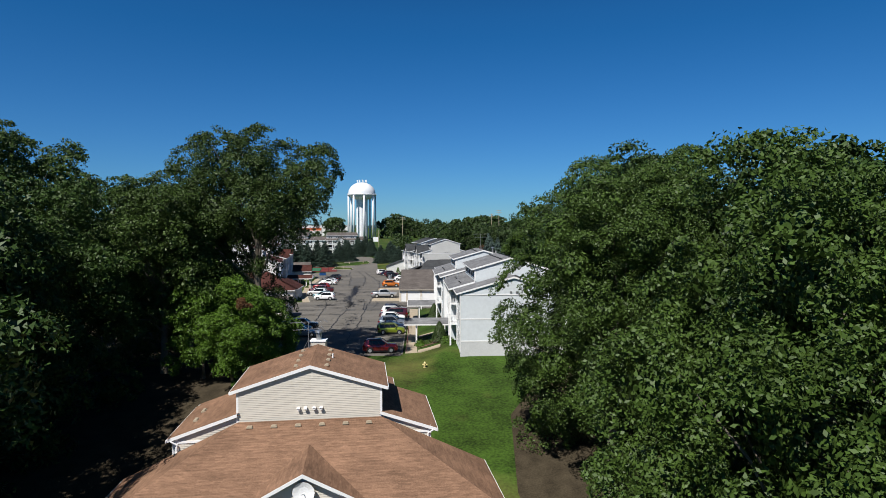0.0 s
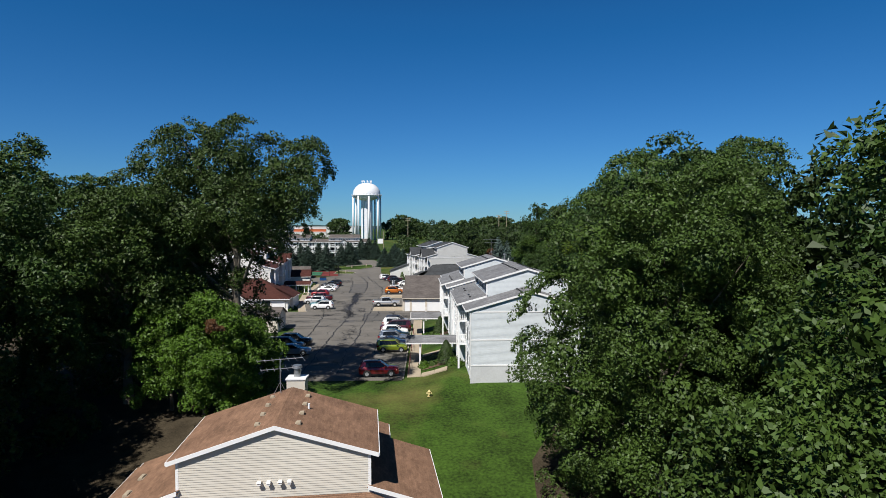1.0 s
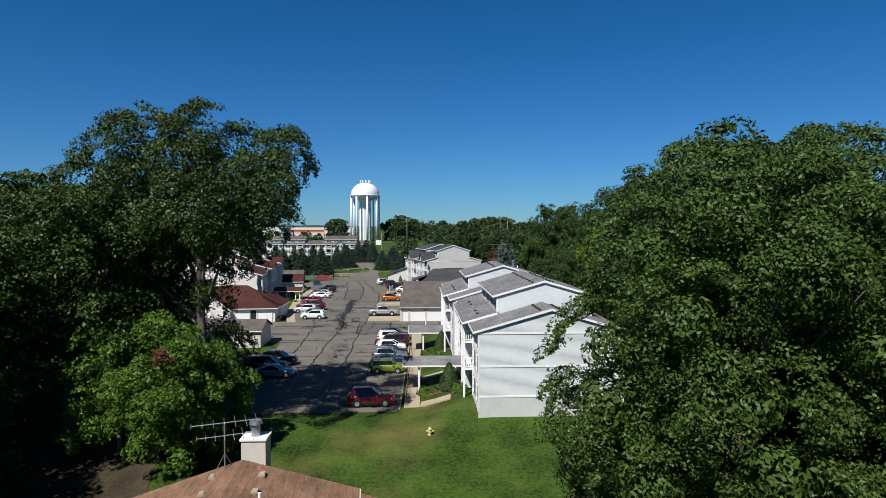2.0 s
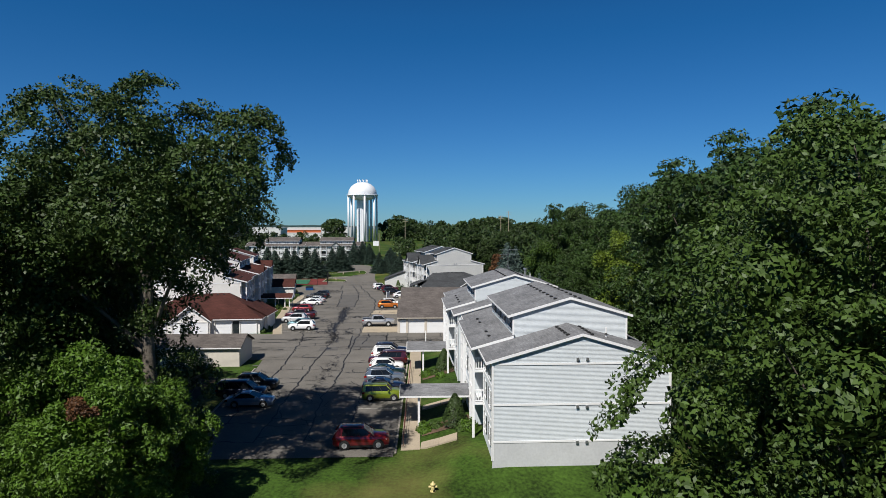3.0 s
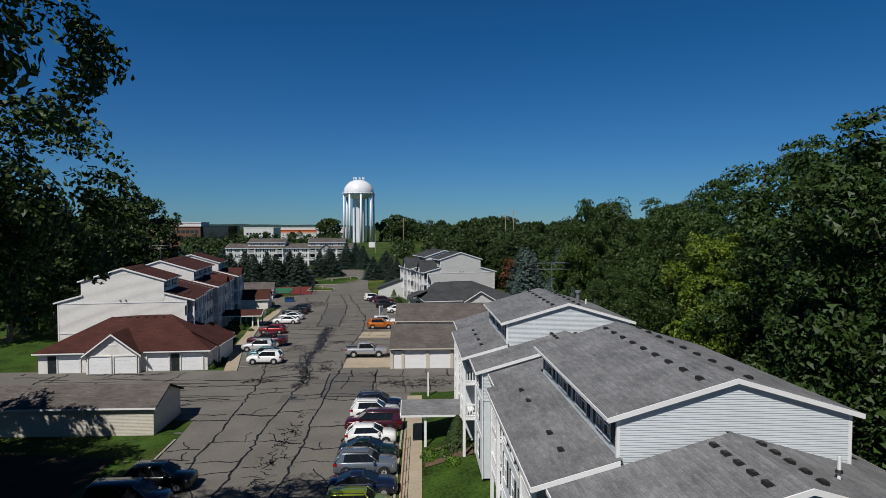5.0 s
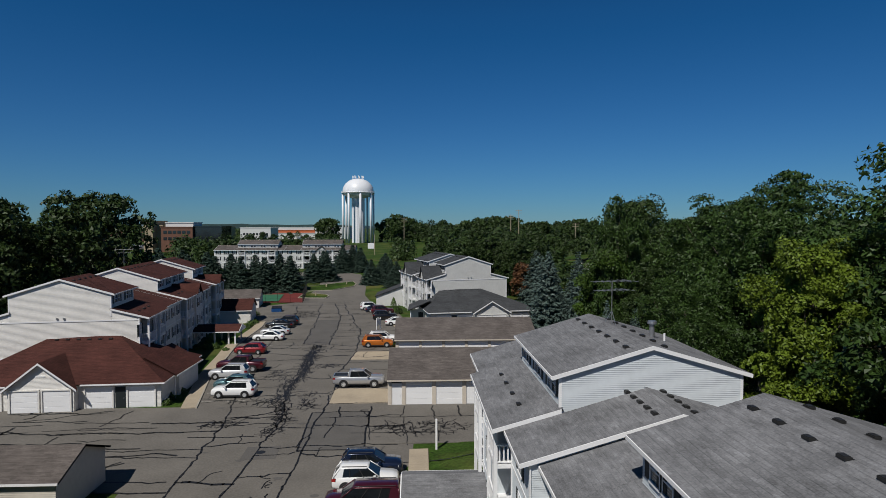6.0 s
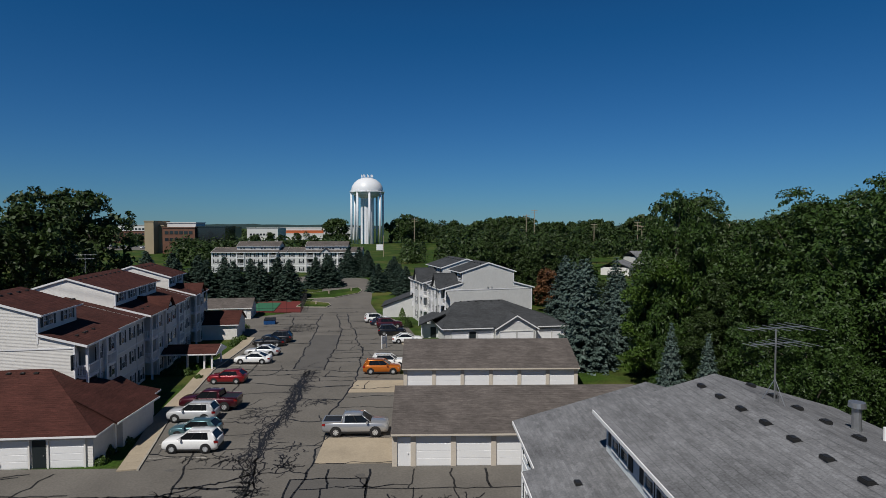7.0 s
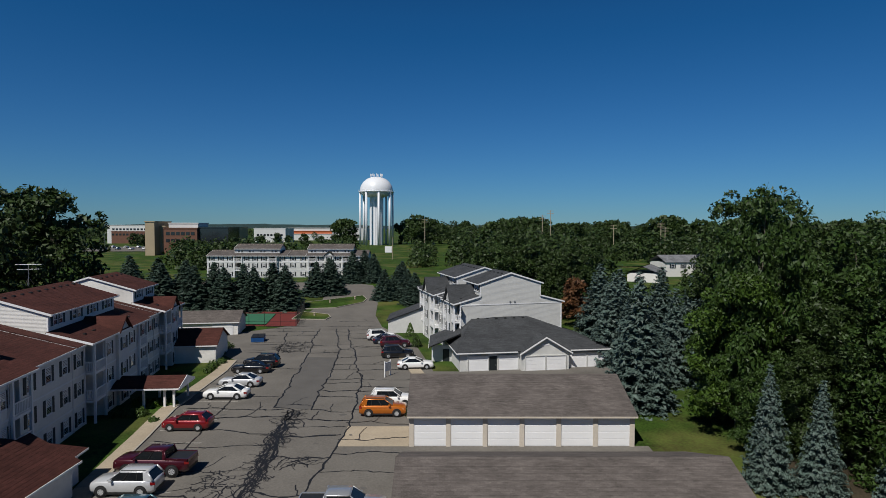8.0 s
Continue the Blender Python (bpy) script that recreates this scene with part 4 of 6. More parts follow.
def spruce_kind(key, height, radius, material, layers, per, size):
    c, nn = [], []
    for i in range(layers):
        f = (i + rng.uniform(-0.2, 0.2)) / layers
        z = height * (0.03 + 0.97 * f)
        R0 = radius * (1 - f) ** 0.85 + 0.12
        arms = max(5, int(13 * (1 - f) + 4))
        a0 = rng.uniform(0, 6.28)
        for k in range(arms):
            a = a0 + 6.28318 * k / arms + rng.uniform(-0.2, 0.2)
            rr = R0 * rng.uniform(0.78, 1.12)
            n = max(4, int(per * rr / radius))
            t = rng.uniform(0.25, 1.0, n)
            side = rng.normal(0, 0.13, n) * rr * (1.1 - t * 0.6)
            x = t * rr * math.cos(a) - side * math.sin(a)
            y = t * rr * math.sin(a) + side * math.cos(a)
            zz = z - 0.22 * rr * t + 0.14 * rr * t * t * t - np.abs(side) * 0.25 + rng.normal(0, 0.05, n)
            c.append(np.stack([x, y, zz], 1))
            nn.append(np.stack([0.45 * math.cos(a) + rng.normal(0, 0.35, n), 0.45 * math.sin(a) + rng.normal(0, 0.35, n), 0.9 + rng.normal(0, 0.25, n)], 1))
    c, nn = np.vstack(c), np.vstack(nn)
    nn /= np.linalg.norm(nn, axis=1, keepdims=True)
    trunk = MB().tube((0, 0, -0.3), (0, 0, height * 0.95), 0.2, 0.03, 8).data("trunk", M_BARK, True)
    KINDS[key] = (leaf_mesh("crown", c, nn, size * rng.uniform(0.6, 1.3, len(c)), material, 0.4), trunk)


spruce_kind("spruce", 10, 3.2, M_NEEDLE, 34, 38, 0.55)
spruce_kind("spruce_b", 11, 3.4, M_NEEDLE_B, 36, 60, 0.42)

# tall trees on the near woodland edge
OAK = "tall oak tree in dense dark green summer leaf"
tree("oak", -13.2, 88, 0, 1.0, "very tall oak with bare pale trunk and spreading crown")
for x, y, r, k, s in ((-23.5, 86, 140, "near", 0.80), (-31, 66, 260, "near_b", 0.90), (-24.8, 97, 33, "near", 0.82), (-32, 54, 80, "near_b", 1.25), (-27, 104, 130, "mid_a", 0.8), (-31, 77, 30, "near_b", 0.92), (-32, 93, 200, "near_b", 0.92),
                      (-31, 102.5, 300, "mid_a", 1.1), (-34.5, 111, 50, "mid_b", 1.05), (-45, 92, 240, "near", 1.05), (-40, 70, 120, "near_b", 0.9), (-23.5, 46, 70, "near_b", 1.08), (-30, 39, 10, "near_b", 1.2), (-37, 62, 130, "near_b", 1.3), (-42, 71, 310, "near_b", 1.2)):
    tree(k, x, y, r, s, OAK)
for x, y, r, k, s in ((21.8, 40, 0, "close", 1.06), (22.0, 66, 100, "edge", 1.0), (28.5, 73, 220, "close", 1.02), (30, 48, 320, "near_b", 1.12), (31, 78, 45, "near_b", 1.08), (28, 28, 200, "near_b", 1.1), (36, 62, 150, "mid_a", 1.3)):
    tree(k, x, y, r, s, OAK)
for x, y, r, k, s in ((33, 92, 10, "near_b", 1.0), (33.5, 103, 60, "near_b", 0.95), (36, 115, 110, "near_b", 0.95), (43, 130, 170, "mid_b", 1.1), (39.5, 143, 220, "near_b", 0.86), (46, 151, 280, "near_b", 1.0), (42, 155, 20, "near_b", 0.9), (42, 186, 330, "mid_a", 1.1),
                      (43, 100, 20, "mid_b", 1.2), (45, 118, 90, "mid_a", 1.15), (48, 162, 180, "mid_a", 1.0), (37.5, 178, 60, "mid_b", 0.8), (43, 169, 75, "mid_b", 0.95), (30, 140, 15, "near_b", 0.55), (50, 176, 200, "mid_a", 0.95), (37, 163, 140, "mid_a", 0.62), (34.5, 162, 100, "mid_a", 0.45)):
    tree(k, x, y, r, s, "large deciduous tree along the wood behind the flats", group="wood edge trees")
tree("mid_g", 32.0, 169, 30, 1.0, "mid-green maple beside the garages")
tree("mid_b", 33.5, 168.5, 130, 0.72, "tall oak standing above the maples beside the garages", 1.14)
for x, y, s in ((31.5, 164.5, 0.36), (33.5, 165.5, 0.42), (36, 164, 0.4)):
    tree("mid_b", x, y, x * 31, s, "small leafy tree at the wood's edge", group="wood edge trees")
tree("mid_y", 36, 131, 40, 1.0, "yellow-green locust tree against the darker wood")
for x, y, s, r in ((-15.0, 83.0, 0.95, 0), (-11.0, 84.0, 0.72, 120), (-18.4, 84.0, 0.92, 210), (-12.6, 81.0, 0.86, 10)):
    low = tree("maple", x, y, r, s, "low bright green maple below the oaks", group="maples")
# one branch of the last maple has withered
spot = crown_points(np.array([(0, 0, 0, 0.7)]), 26, 60, 0.3)
branch = new("withered_branch", leaf_mesh("withered_branch", spot[0], spot[1], np.full(len(spot[0]), 0.17), M_LEAF_R))
branch.parent = low
branch.matrix_basis = low.matrix_basis.inverted() @ pose(-11.9, 77.6, 8.9)
branch["label"] = "russet withered leaves"
for x, y, s in ((18, 236, 0.72), (25, 240, 0.74), (31, 234, 0.7), (36, 246, 0.78), (22, 252, 0.8), (46, 206, 0.7), (54, 214, 0.85), (40, 212, 0.45)):
    tree("dim", x, y, x * 11, s, "leafy tree behind the middle apartments")
for x, y, r, k, s in ((-57, 210, 0, "dim", 1.2), (-68, 216, 80, "dim", 1.25), (-54, 188, 200, "dim", 1.05), (-62, 178, 300, "dim", 1.15), (-74, 198, 30, "dim", 1.1), (-58, 165, 90, "dim", 1.05), (-66, 190, 10, "dim", 1.1)):
    tree(k, x, y, r, s, "dark deciduous tree behind the red-roofed flats")
for i, (x, y, s) in enumerate(((-66, 250, 1.45), (-62.5, 244, 1.3), (-59, 249, 1.4), (-55.5, 243, 1.3), (-52, 247, 1.35), (-48.5, 243, 1.25), (-45.2, 246, 1.3), (-42, 243, 1.2), (-38.8, 246, 1.25), (-35.5, 243, 1.2), (-32.2, 246, 1.3), (-29, 244, 1.25), (-26.0, 262, 1.1), (-22.5, 264, 1.15), (-24, 268, 1.15), (-20.5, 286, 1.2), (-17.5, 290, 1.2), (-14.5, 287, 1.1), (-8.5, 256, 0.95), (-5.5, 260, 1.0), (-3, 256, 0.95), (-5, 268, 1.05), (-1.0, 250, 0.95))):
    tree("spruce", x, y, i * 47, s * 1.15, "dense dark green spruce tree", s * 0.77, group="row of spruces")
for i, (x, y, s, sz) in enumerate(((28.6, 158, 0.56, 0.84), (31.8, 157.0, 0.52, 0.76), (36.8, 156, 0.5, 0.7), (25.3, 176.5, 1.22, 1.3), (29.6, 207, 1.4, 1.2), (28.5, 196, 1.15, 1.15), (33, 186, 1.0, 1.05), (36.5, 200, 1.2, 1.2), (31.5, 203, 1.15, 1.15), (40, 198, 1.1, 1.1))):
    tree("spruce_b", x, y, i * 61, s, "blue-grey spruce tree with drooping boughs", sz, group="blue spruces")


def lawn(x, y):
    """The open lawn before the water tower, and the offices' car park."""
    return (250 < y < 590 and -0.15 < (x - 4.6) / (y - 108) < -0.035) or (300 < y < 560 and -0.58 < (x - 4.6) / (y - 108) < -0.43)


for i in range(120):
    y = rng.uniform(430, 900)
    x = rng.uniform(-0.02, 0.85) * y
    if lawn(x, y):
        continue
    tree("far_a", x, y, rng.uniform(0, 360), rng.uniform(0.7, 1.5), "distant deciduous tree in a hazy wood", group="distant trees")
for i in range(46):
    x, y = rng.uniform(14, 130), rng.uniform(250, 420)
    if 0.28 < (x - 4.7) / (y - 112) < 0.46:
        continue
    tree("far_a", x, y, rng.uniform(0, 360), rng.uniform(0.5, 0.8), "leafy tree beyond the apartments", group="distant trees")
for i in range(60):
    y = rng.uniform(330, 640)
    x = rng.uniform(-0.75, -0.12) * y
    if lawn(x, y):
        continue
    tree("far_a", x, y, rng.uniform(0, 360), rng.uniform(0.35, 0.62), "leafy tree beyond the apartments", group="distant trees")
for x, y in ((-70, 600), (-78, 610), (-22, 605), (-12, 612), (0, 606)):
    tree("far_a", x, y, x * 7, 1.3, "distant deciduous tree beside the water tower", group="distant trees")
tree("dim", 28, 234, 40, 0.56, "leafy tree behind the middle apartments")
tree("far_r", 30.0, 224, 0, 0.85, "russet-tinged tree among green ones")


def far_wood(name, label, spots):
    """The closed canopy of a far wood: leafy mounds of many sizes side by side."""
    n = len(spots)
    per = 320
    d = unit(n * per).reshape(n, per, 3)
    d[:, :, 2] = np.abs(d[:, :, 2]) * 1.2 - 0.2
    r = spots[:, None, 3:4]
    lump = 1 + 0.3 * np.sin(d[:, :, 0:1] * 5 + spots[:, None, 0:1]) * np.sin(d[:, :, 1:2] * 6 + d[:, :, 2:3] * 5 + spots[:, None, 1:2])
    c = spots[:, None, :3] + d * np.concatenate([r, r, r * 1.35], axis=2) * lump * rng.uniform(0.75, 1.1, (n, per, 1))
    nn = d * 0.8 + rng.normal(0, 0.45, d.shape) + np.array([0, 0, 0.2])
    nn /= np.linalg.norm(nn, axis=2, keepdims=True)
    me = leaf_mesh(name, c.reshape(-1, 3), nn.reshape(-1, 3), (spots[:, 3:4] * 0.20 * rng.uniform(0.6, 1.4, (n, per))).ravel(), M_LEAF_D, 0.8)
    return tagged(new(name, me), label, "wood", "", "stuff")


def scatter(n, xa, xb, ya, yb, za, zb):
    """Mounds over a stretch of the plan, with xa and xb as shares of y."""
    y = rng.uniform(ya, yb, n)
    x = rng.uniform(xa, xb, n) * y
    g = np.array([gz(a, b) for a, b in zip(x, y)])
    r = rng.uniform(1.6, 2.6, n) ** 2
    out = np.stack([x, y, g + rng.uniform(za, zb, n) - r * 0.9, r], 1)
    # a clearing round the houses
    clear = (np.abs((x - 4.7) / (y - 112) - 0.37) < 0.085) & (y < 318) & (x > 0)
    open_lawn = np.array([lawn(a, b) for a, b in zip(x, y)])
    return out[~clear & ~open_lawn]


far_wood("far_wood", "dark green canopy of a far wood", np.vstack([scatter(560, 0.03, 0.9, 300, 560, 6, 12), scatter(420, 0.0, 0.9, 560, 1000, 8, 16), scatter(150, 0.09, 0.42, 235, 300, 2, 6)]))
far_wood("far_wood", "dark green tree belt beyond the offices", np.vstack([scatter(200, -0.85, -0.15, 330, 430, 4, 8), scatter(160, -0.13, 0.0, 330, 470, 3, 6), scatter(220, -0.9, -0.1, 700, 1100, 6, 10)]))

# ---- cars ----
M_TYRE = mat("tyre", (0.015, 0.015, 0.016), 0.85, vary=0.2)
M_RIM = mat("alloy_rim", (0.58, 0.59, 0.60), 0.35, 0.4, vary=0.1)
M_CARGLASS = mat("car_glass", (0.010, 0.012, 0.014), 0.08, vary=0.2, spec=0.35)
M_LAMP = mat("headlight", (0.75, 0.76, 0.78), 0.1, vary=0.05, spec=0.9)
M_TAIL = mat("tail_light", (0.25, 0.01, 0.01), 0.15, vary=0.1, spec=0.8)


def paint(name, color, metal=0.25):
    m = mat(name, color, 0.28, metal, vary=0.06, scale=0.6, spec=0.6)
    b = m.node_tree.nodes["Principled BSDF"]
    b.inputs["Coat Weight"].default_value, b.inputs["Coat Roughness"].default_value = 0.8, 0.05
    return m


PAINT = {n: paint(n + "_car_paint", c, k) for n, c, k in (
    ("white", (0.80, 0.80, 0.79), 0.0), ("silver", (0.62, 0.63, 0.64), 0.3), ("red", (0.22, 0.010, 0.014), 0.3), ("maroon", (0.065, 0.007, 0.014), 0.3), ("steel", (0.42, 0.43, 0.45), 0.5),
    ("orange", (0.55, 0.15, 0.01), 0.4), ("green", (0.22, 0.28, 0.02), 0.4), ("navy", (0.012, 0.02, 0.05), 0.4), ("slate", (0.20, 0.23, 0.27), 0.5),
    ("dark_green", (0.012, 0.03, 0.025), 0.4), ("black", (0.01, 0.01, 0.011), 0.3), ("teal", (0.10, 0.19, 0.21), 0.5), ("pale_blue", (0.30, 0.36, 0.45), 0.4))}
# kind: length, width, height, belt, hood height, cabin rear, cabin front at belt, roof rear, roof front, wheel radius, clearance
SHAPE = {"suv": (4.62, 1.86, 1.73, 1.14, 1.08, -2.2, 1.02, -1.78, 0.22, 0.38, 0.26), "sedan": (4.75, 1.82, 1.45, 0.97, 0.9, -1.8, 1.08, -0.9, 0.02, 0.34, 0.2),
         "hatch": (4.3, 1.8, 1.5, 1.0, 0.95, -2.0, 1.05, -1.45, 0.25, 0.33, 0.2), "box": (4.15, 1.8, 1.62, 1.05, 1.02, -2.0, 1.05, -1.9, 0.5, 0.34, 0.22),
         "pickup": (5.85, 2.0, 1.93, 1.28, 1.26, -1.2, 1.42, -1.05, 0.6, 0.44, 0.4), "van": (5.1, 1.98, 1.78, 1.1, 1.02, -2.45, 1.45, -2.3, 0.6, 0.36, 0.24)}
CARS = {}


def wheel_data(r):
    t = MB()
    n = 20
    prof = [(r * 0.57, -0.1), (r * 0.93, -0.11), (r, -0.07), (r, 0.07), (r * 0.93, 0.11), (r * 0.57, 0.1)]
    for (r0, y0), (r1, y1) in zip(prof, prof[1:]):
        for i in range(n):
            a, b = 6.28318 * i / n, 6.28318 * (i + 1) / n
            t.face([(q * math.cos(c), y, q * math.sin(c)) for q, y, c in ((r0, y0, a), (r1, y1, a), (r1, y1, b), (r0, y0, b))])
    m = MB()
    m.tube((0, -0.085, 0), (0, 0.085, 0), r * 0.14, n=10)
    for i in range(n):
        a, b = 6.28318 * i / n, 6.28318 * (i + 1) / n
        m.face([(q * math.cos(c), 0.09, q * math.sin(c)) for q, c in ((r * 0.5, a), (r * 0.58, a), (r * 0.58, b), (r * 0.5, b))])
        m.face([(q * math.cos(c), -0.09, q * math.sin(c)) for q, c in ((r * 0.5, a), (r * 0.58, a), (r * 0.58, b), (r * 0.5, b))])
    for i in range(7):
        a = 6.28318 * i / 7
        c, s = math.cos(a), math.sin(a)
        for y in (-0.085, 0.075):
            m.prism([(-s * 0.04, y, c * 0.04), (s * 0.04, y, -c * 0.04), (s * 0.055 + c * r * 0.55, y, -c * 0.055 + s * r * 0.55), (-s * 0.055 + c * r * 0.55, y, c * 0.055 + s * r * 0.55)], (0, 0.01, 0))
    return t.data("tyre", M_TYRE, True), m.data("rim", M_RIM)


def car_parts(kind, colour):
    L, W, H, belt, hood, c0, c1, r0, r1, wr, low = SHAPE[kind]
    p = PAINT[colour]
    h = L / 2
    out = []
    tail = belt + (0.02 if kind != "sedan" else -0.02)
    # lower body: sections from tail to nose
    st = [(-h, low + 0.14, tail - 0.22, 0.80), (-h + 0.06, low + 0.06, tail - 0.05, 0.88), (-h + 0.3, low, tail, 0.955), (-h * 0.55, low - 0.03, belt, 1.0), (0, low - 0.03, belt, 1.0),
          (c1 - 0.15, low - 0.03, belt - 0.01, 0.995), (c1 + 0.15, low - 0.02, hood + 0.02, 0.985), (h - 0.45, low, hood - 0.03, 0.955), (h - 0.14, low + 0.03, hood - 0.10, 0.90), (h - 0.03, low + 0.08, hood - 0.22, 0.82), (h, low + 0.14, hood - 0.34, 0.76)]
    body = MB()
    rings = []
    for x, b, t, k in st:
        w = W / 2 * k
        pts = [(x, -w * 0.9, b), (x, -w * 0.985, b + (t - b) * 0.22), (x, -w, b + (t - b) * 0.55), (x, -w * 0.955, t - 0.07), (x, -w * 0.87, t), (x, 0, t + 0.025)]
        pts += [(x, -q[1], q[2]) for q in pts[-2::-1]]
        rings.append(pts)
    for a, b in zip(rings, rings[1:]):
        for i in range(len(a) - 1):
            body.face((a[i], a[i + 1], b[i + 1], b[i]))
        body.face((a[-1], a[0], b[0], b[-1]))
    body.face(rings[0][::-1])
    body.face(rings[-1])
    out.append(("body", body.data("body", p, True), ""))
    # cabin glass, roof and pillars
    wb, wt = W / 2 * 0.9, W / 2 * 0.74
    zt = H - 0.05
    lowc = [(c0, -wb, belt - 0.02), (c1, -wb * 0.97, belt - 0.03), (c1, wb * 0.97, belt - 0.03), (c0, wb, belt - 0.02)]
    topc = [(r0, -wt, zt), (r1, -wt * 0.97, zt), (r1, wt * 0.97, zt), (r0, wt, zt)]
    g = MB()
    for i in range(4):
        j = (i + 1) % 4
        g.face((lowc[i], lowc[j], topc[j], topc[i]))
    g.face(topc)
    out.append(("window_glass", g.data("window_glass", M_CARGLASS), "dark tinted glass"))
    roof = MB()
    e = 0.03
    rp = [(r0 - e, 0.96), (r0 + 0.15, 1.02), ((r0 + r1) / 2, 1.04), (r1 - 0.15, 1.02), (r1 + e, 0.95)]
    rr = []
    for i, (x, k) in enumerate(rp):
        crown = (0.0, 0.045, 0.06, 0.045, 0.0)[i]
        w = wt * k
        rr.append([(x, -w, zt - 0.02), (x, -w * 0.9, zt + 0.02 + crown * 0.6), (x, 0, zt + 0.03 + crown), (x, w * 0.9, zt + 0.02 + crown * 0.6), (x, w, zt - 0.02)])
    for a, b in zip(rr, rr[1:]):
        for i in range(4):
            roof.face((a[i], a[i + 1], b[i + 1], b[i]))
        roof.face((a[4], a[0], b[0], b[4]))
    roof.face(rr[0])
    roof.face(rr[-1])
    out.append(("roof", roof.data("roof", p, True), ""))
    for i, tag in enumerate(("rear_pillar", "front_pillar", "front_pillar", "rear_pillar")):
        a, b = Vector(lowc[i]), Vector(topc[i])
        pil = MB().tube(a, b, 0.075 if "rear" in tag else 0.045, 0.07 if "rear" in tag else 0.04, 6)
        out.append((tag, pil.data(tag, p, True), ""))
    for sgn in (-1, 1):
        f0, f1 = (0.2, 0.16) if kind in ("suv", "hatch", "van") else (0.1, 0.1)
        q = [(c0, sgn * wb, belt - 0.02), (c0 + (c1 - c0) * f0, sgn * wb, belt - 0.02), (r0 + (r1 - r0) * f1, sgn * wt, zt), (r0, sgn * wt, zt)]
        out.append(("quarter_panel", MB().prism(q, (0, sgn * 0.025, 0)).data("quarter_panel", p), ""))
    mids = (0.52,) if kind in ("pickup", "sedan", "hatch") else (0.36, 0.66)
    for f in mids:
        for sgn in (-1, 1):
            a = Vector((c0 + (c1 - c0) * f, sgn * wb * 1.0, belt - 0.02))
            b = Vector((r0 + (r1 - r0) * f, sgn * wt * 1.0, zt))
            out.append(("door_pillar", MB().tube(a, b, 0.035, 0.03, 5).data("door_pillar", M_DARK), ""))
    for sgn in (-1, 1):
        out.append(("headlight", MB().prism([(h - 0.32, sgn * W * 0.44, hood - 0.2), (h - 0.06, sgn * W * 0.33, hood - 0.27), (h - 0.06, sgn * W * 0.33, hood - 0.38), (h - 0.3, sgn * W * 0.448, hood - 0.34)], (0.035, sgn * 0.03, 0)).data("headlight", M_LAMP), "clear headlight"))
        out.append(("tail_light", MB().prism([(-h + 0.3, sgn * W * 0.468, tail - 0.1), (-h + 0.02, sgn * W * 0.40, tail - 0.14), (-h + 0.0, sgn * W * 0.40, tail - 0.34), (-h + 0.28, sgn * W * 0.478, tail - 0.3)], (-0.025, sgn * 0.025, 0)).data("tail_light", M_TAIL), "red tail light"))
        out.append(("mirror", MB().box(c1 - 0.42, sgn * (W / 2 + 0.08) - 0.1, belt - 0.02, c1 - 0.26, sgn * (W / 2 + 0.08) + 0.1, belt + 0.13).data("mirror", p), ""))
        sk = MB().box(-L * 0.31, sgn * W * 0.47 - 0.03, low - 0.06, L * 0.29, sgn * W * 0.47 + 0.03, low + 0.1)
        out.append(("sill", sk.data("sill", M_DARK), "black sill"))
    out.append(("grille", MB().box(h - 0.06, -W * 0.27, low + 0.2, h + 0.012, W * 0.27, low + 0.38).data("grille", M_DARK), "black grille"))
    out.append(("rear_bumper", MB().box(-h - 0.012, -W * 0.36, low + 0.08, -h + 0.06, W * 0.36, low + 0.26).data("rear_bumper", M_DARK), "dark bumper"))
    if kind in ("suv", "box", "van"):
        for sgn in (-1, 1):
            out.append(("roof_rail", MB().tube((r0 + 0.15, sgn * wt * 0.86, zt + 0.1), (r1 - 0.1, sgn * wt * 0.86, zt + 0.1), 0.025, n=6).data("roof_rail", M_DARK), ""))
    if kind == "pickup":
        b = MB().box(-h + 0.12, -W * 0.41, belt - 0.1, c0 - 0.12, W * 0.41, belt + 0.055)
        out.append(("bed_liner", b.data("bed_liner", M_DARK), "black bed liner"))
        out.append(("tailgate", MB().box(-h + 0.02, -W * 0.42, belt - 0.3, -h + 0.1, W * 0.42, belt + 0.09).data("tailgate", p), ""))
        for sgn in (-1, 1):
            out.append(("bed_rail", MB().box(-h + 0.08, sgn * W * 0.44 - 0.05, belt - 0.06, c0, sgn * W * 0.44 + 0.05, belt + 0.11).data("bed_rail", p), ""))
    return out, wheel_data(wr), wr


def car(kind, colour, x, y, rz, label, z=None):
    if (kind, colour) not in CARS:
        CARS[kind, colour] = car_parts(kind, colour)
    parts, (tyre, rim), wr = CARS[kind, colour]
    L, W = SHAPE[kind][:2]
    ob = thing("car" if kind != "pickup" else "pickup_truck", pose(x, y, (gz(x, y) if z is None else z) + 0.03, 0, 0, rz), label, "car" if kind != "pickup" else "pickup truck", "parked cars")
    for name, me, lab in parts:
        share(name, me, ob, label=lab)
    for fx in (-L * 0.29, L * 0.305):
        for sgn in (-1, 1):
            arch = MB().tube((fx, sgn * (W / 2 - 0.25), wr + 0.02), (fx, sgn * (W / 2 + 0.004), wr + 0.02), wr * 1.17, n=18) if (kind, colour, fx, sgn) not in CARS else None
            if arch:
                CARS[kind, colour, fx, sgn] = arch.data("wheel_arch", M_DARK)
            share("wheel_arch", CARS[kind, colour, fx, sgn], ob)
            wob = share("wheel", tyre, ob, fx, sgn * (W / 2 - 0.075), wr)
            share("rim", rim, wob)
    return ob


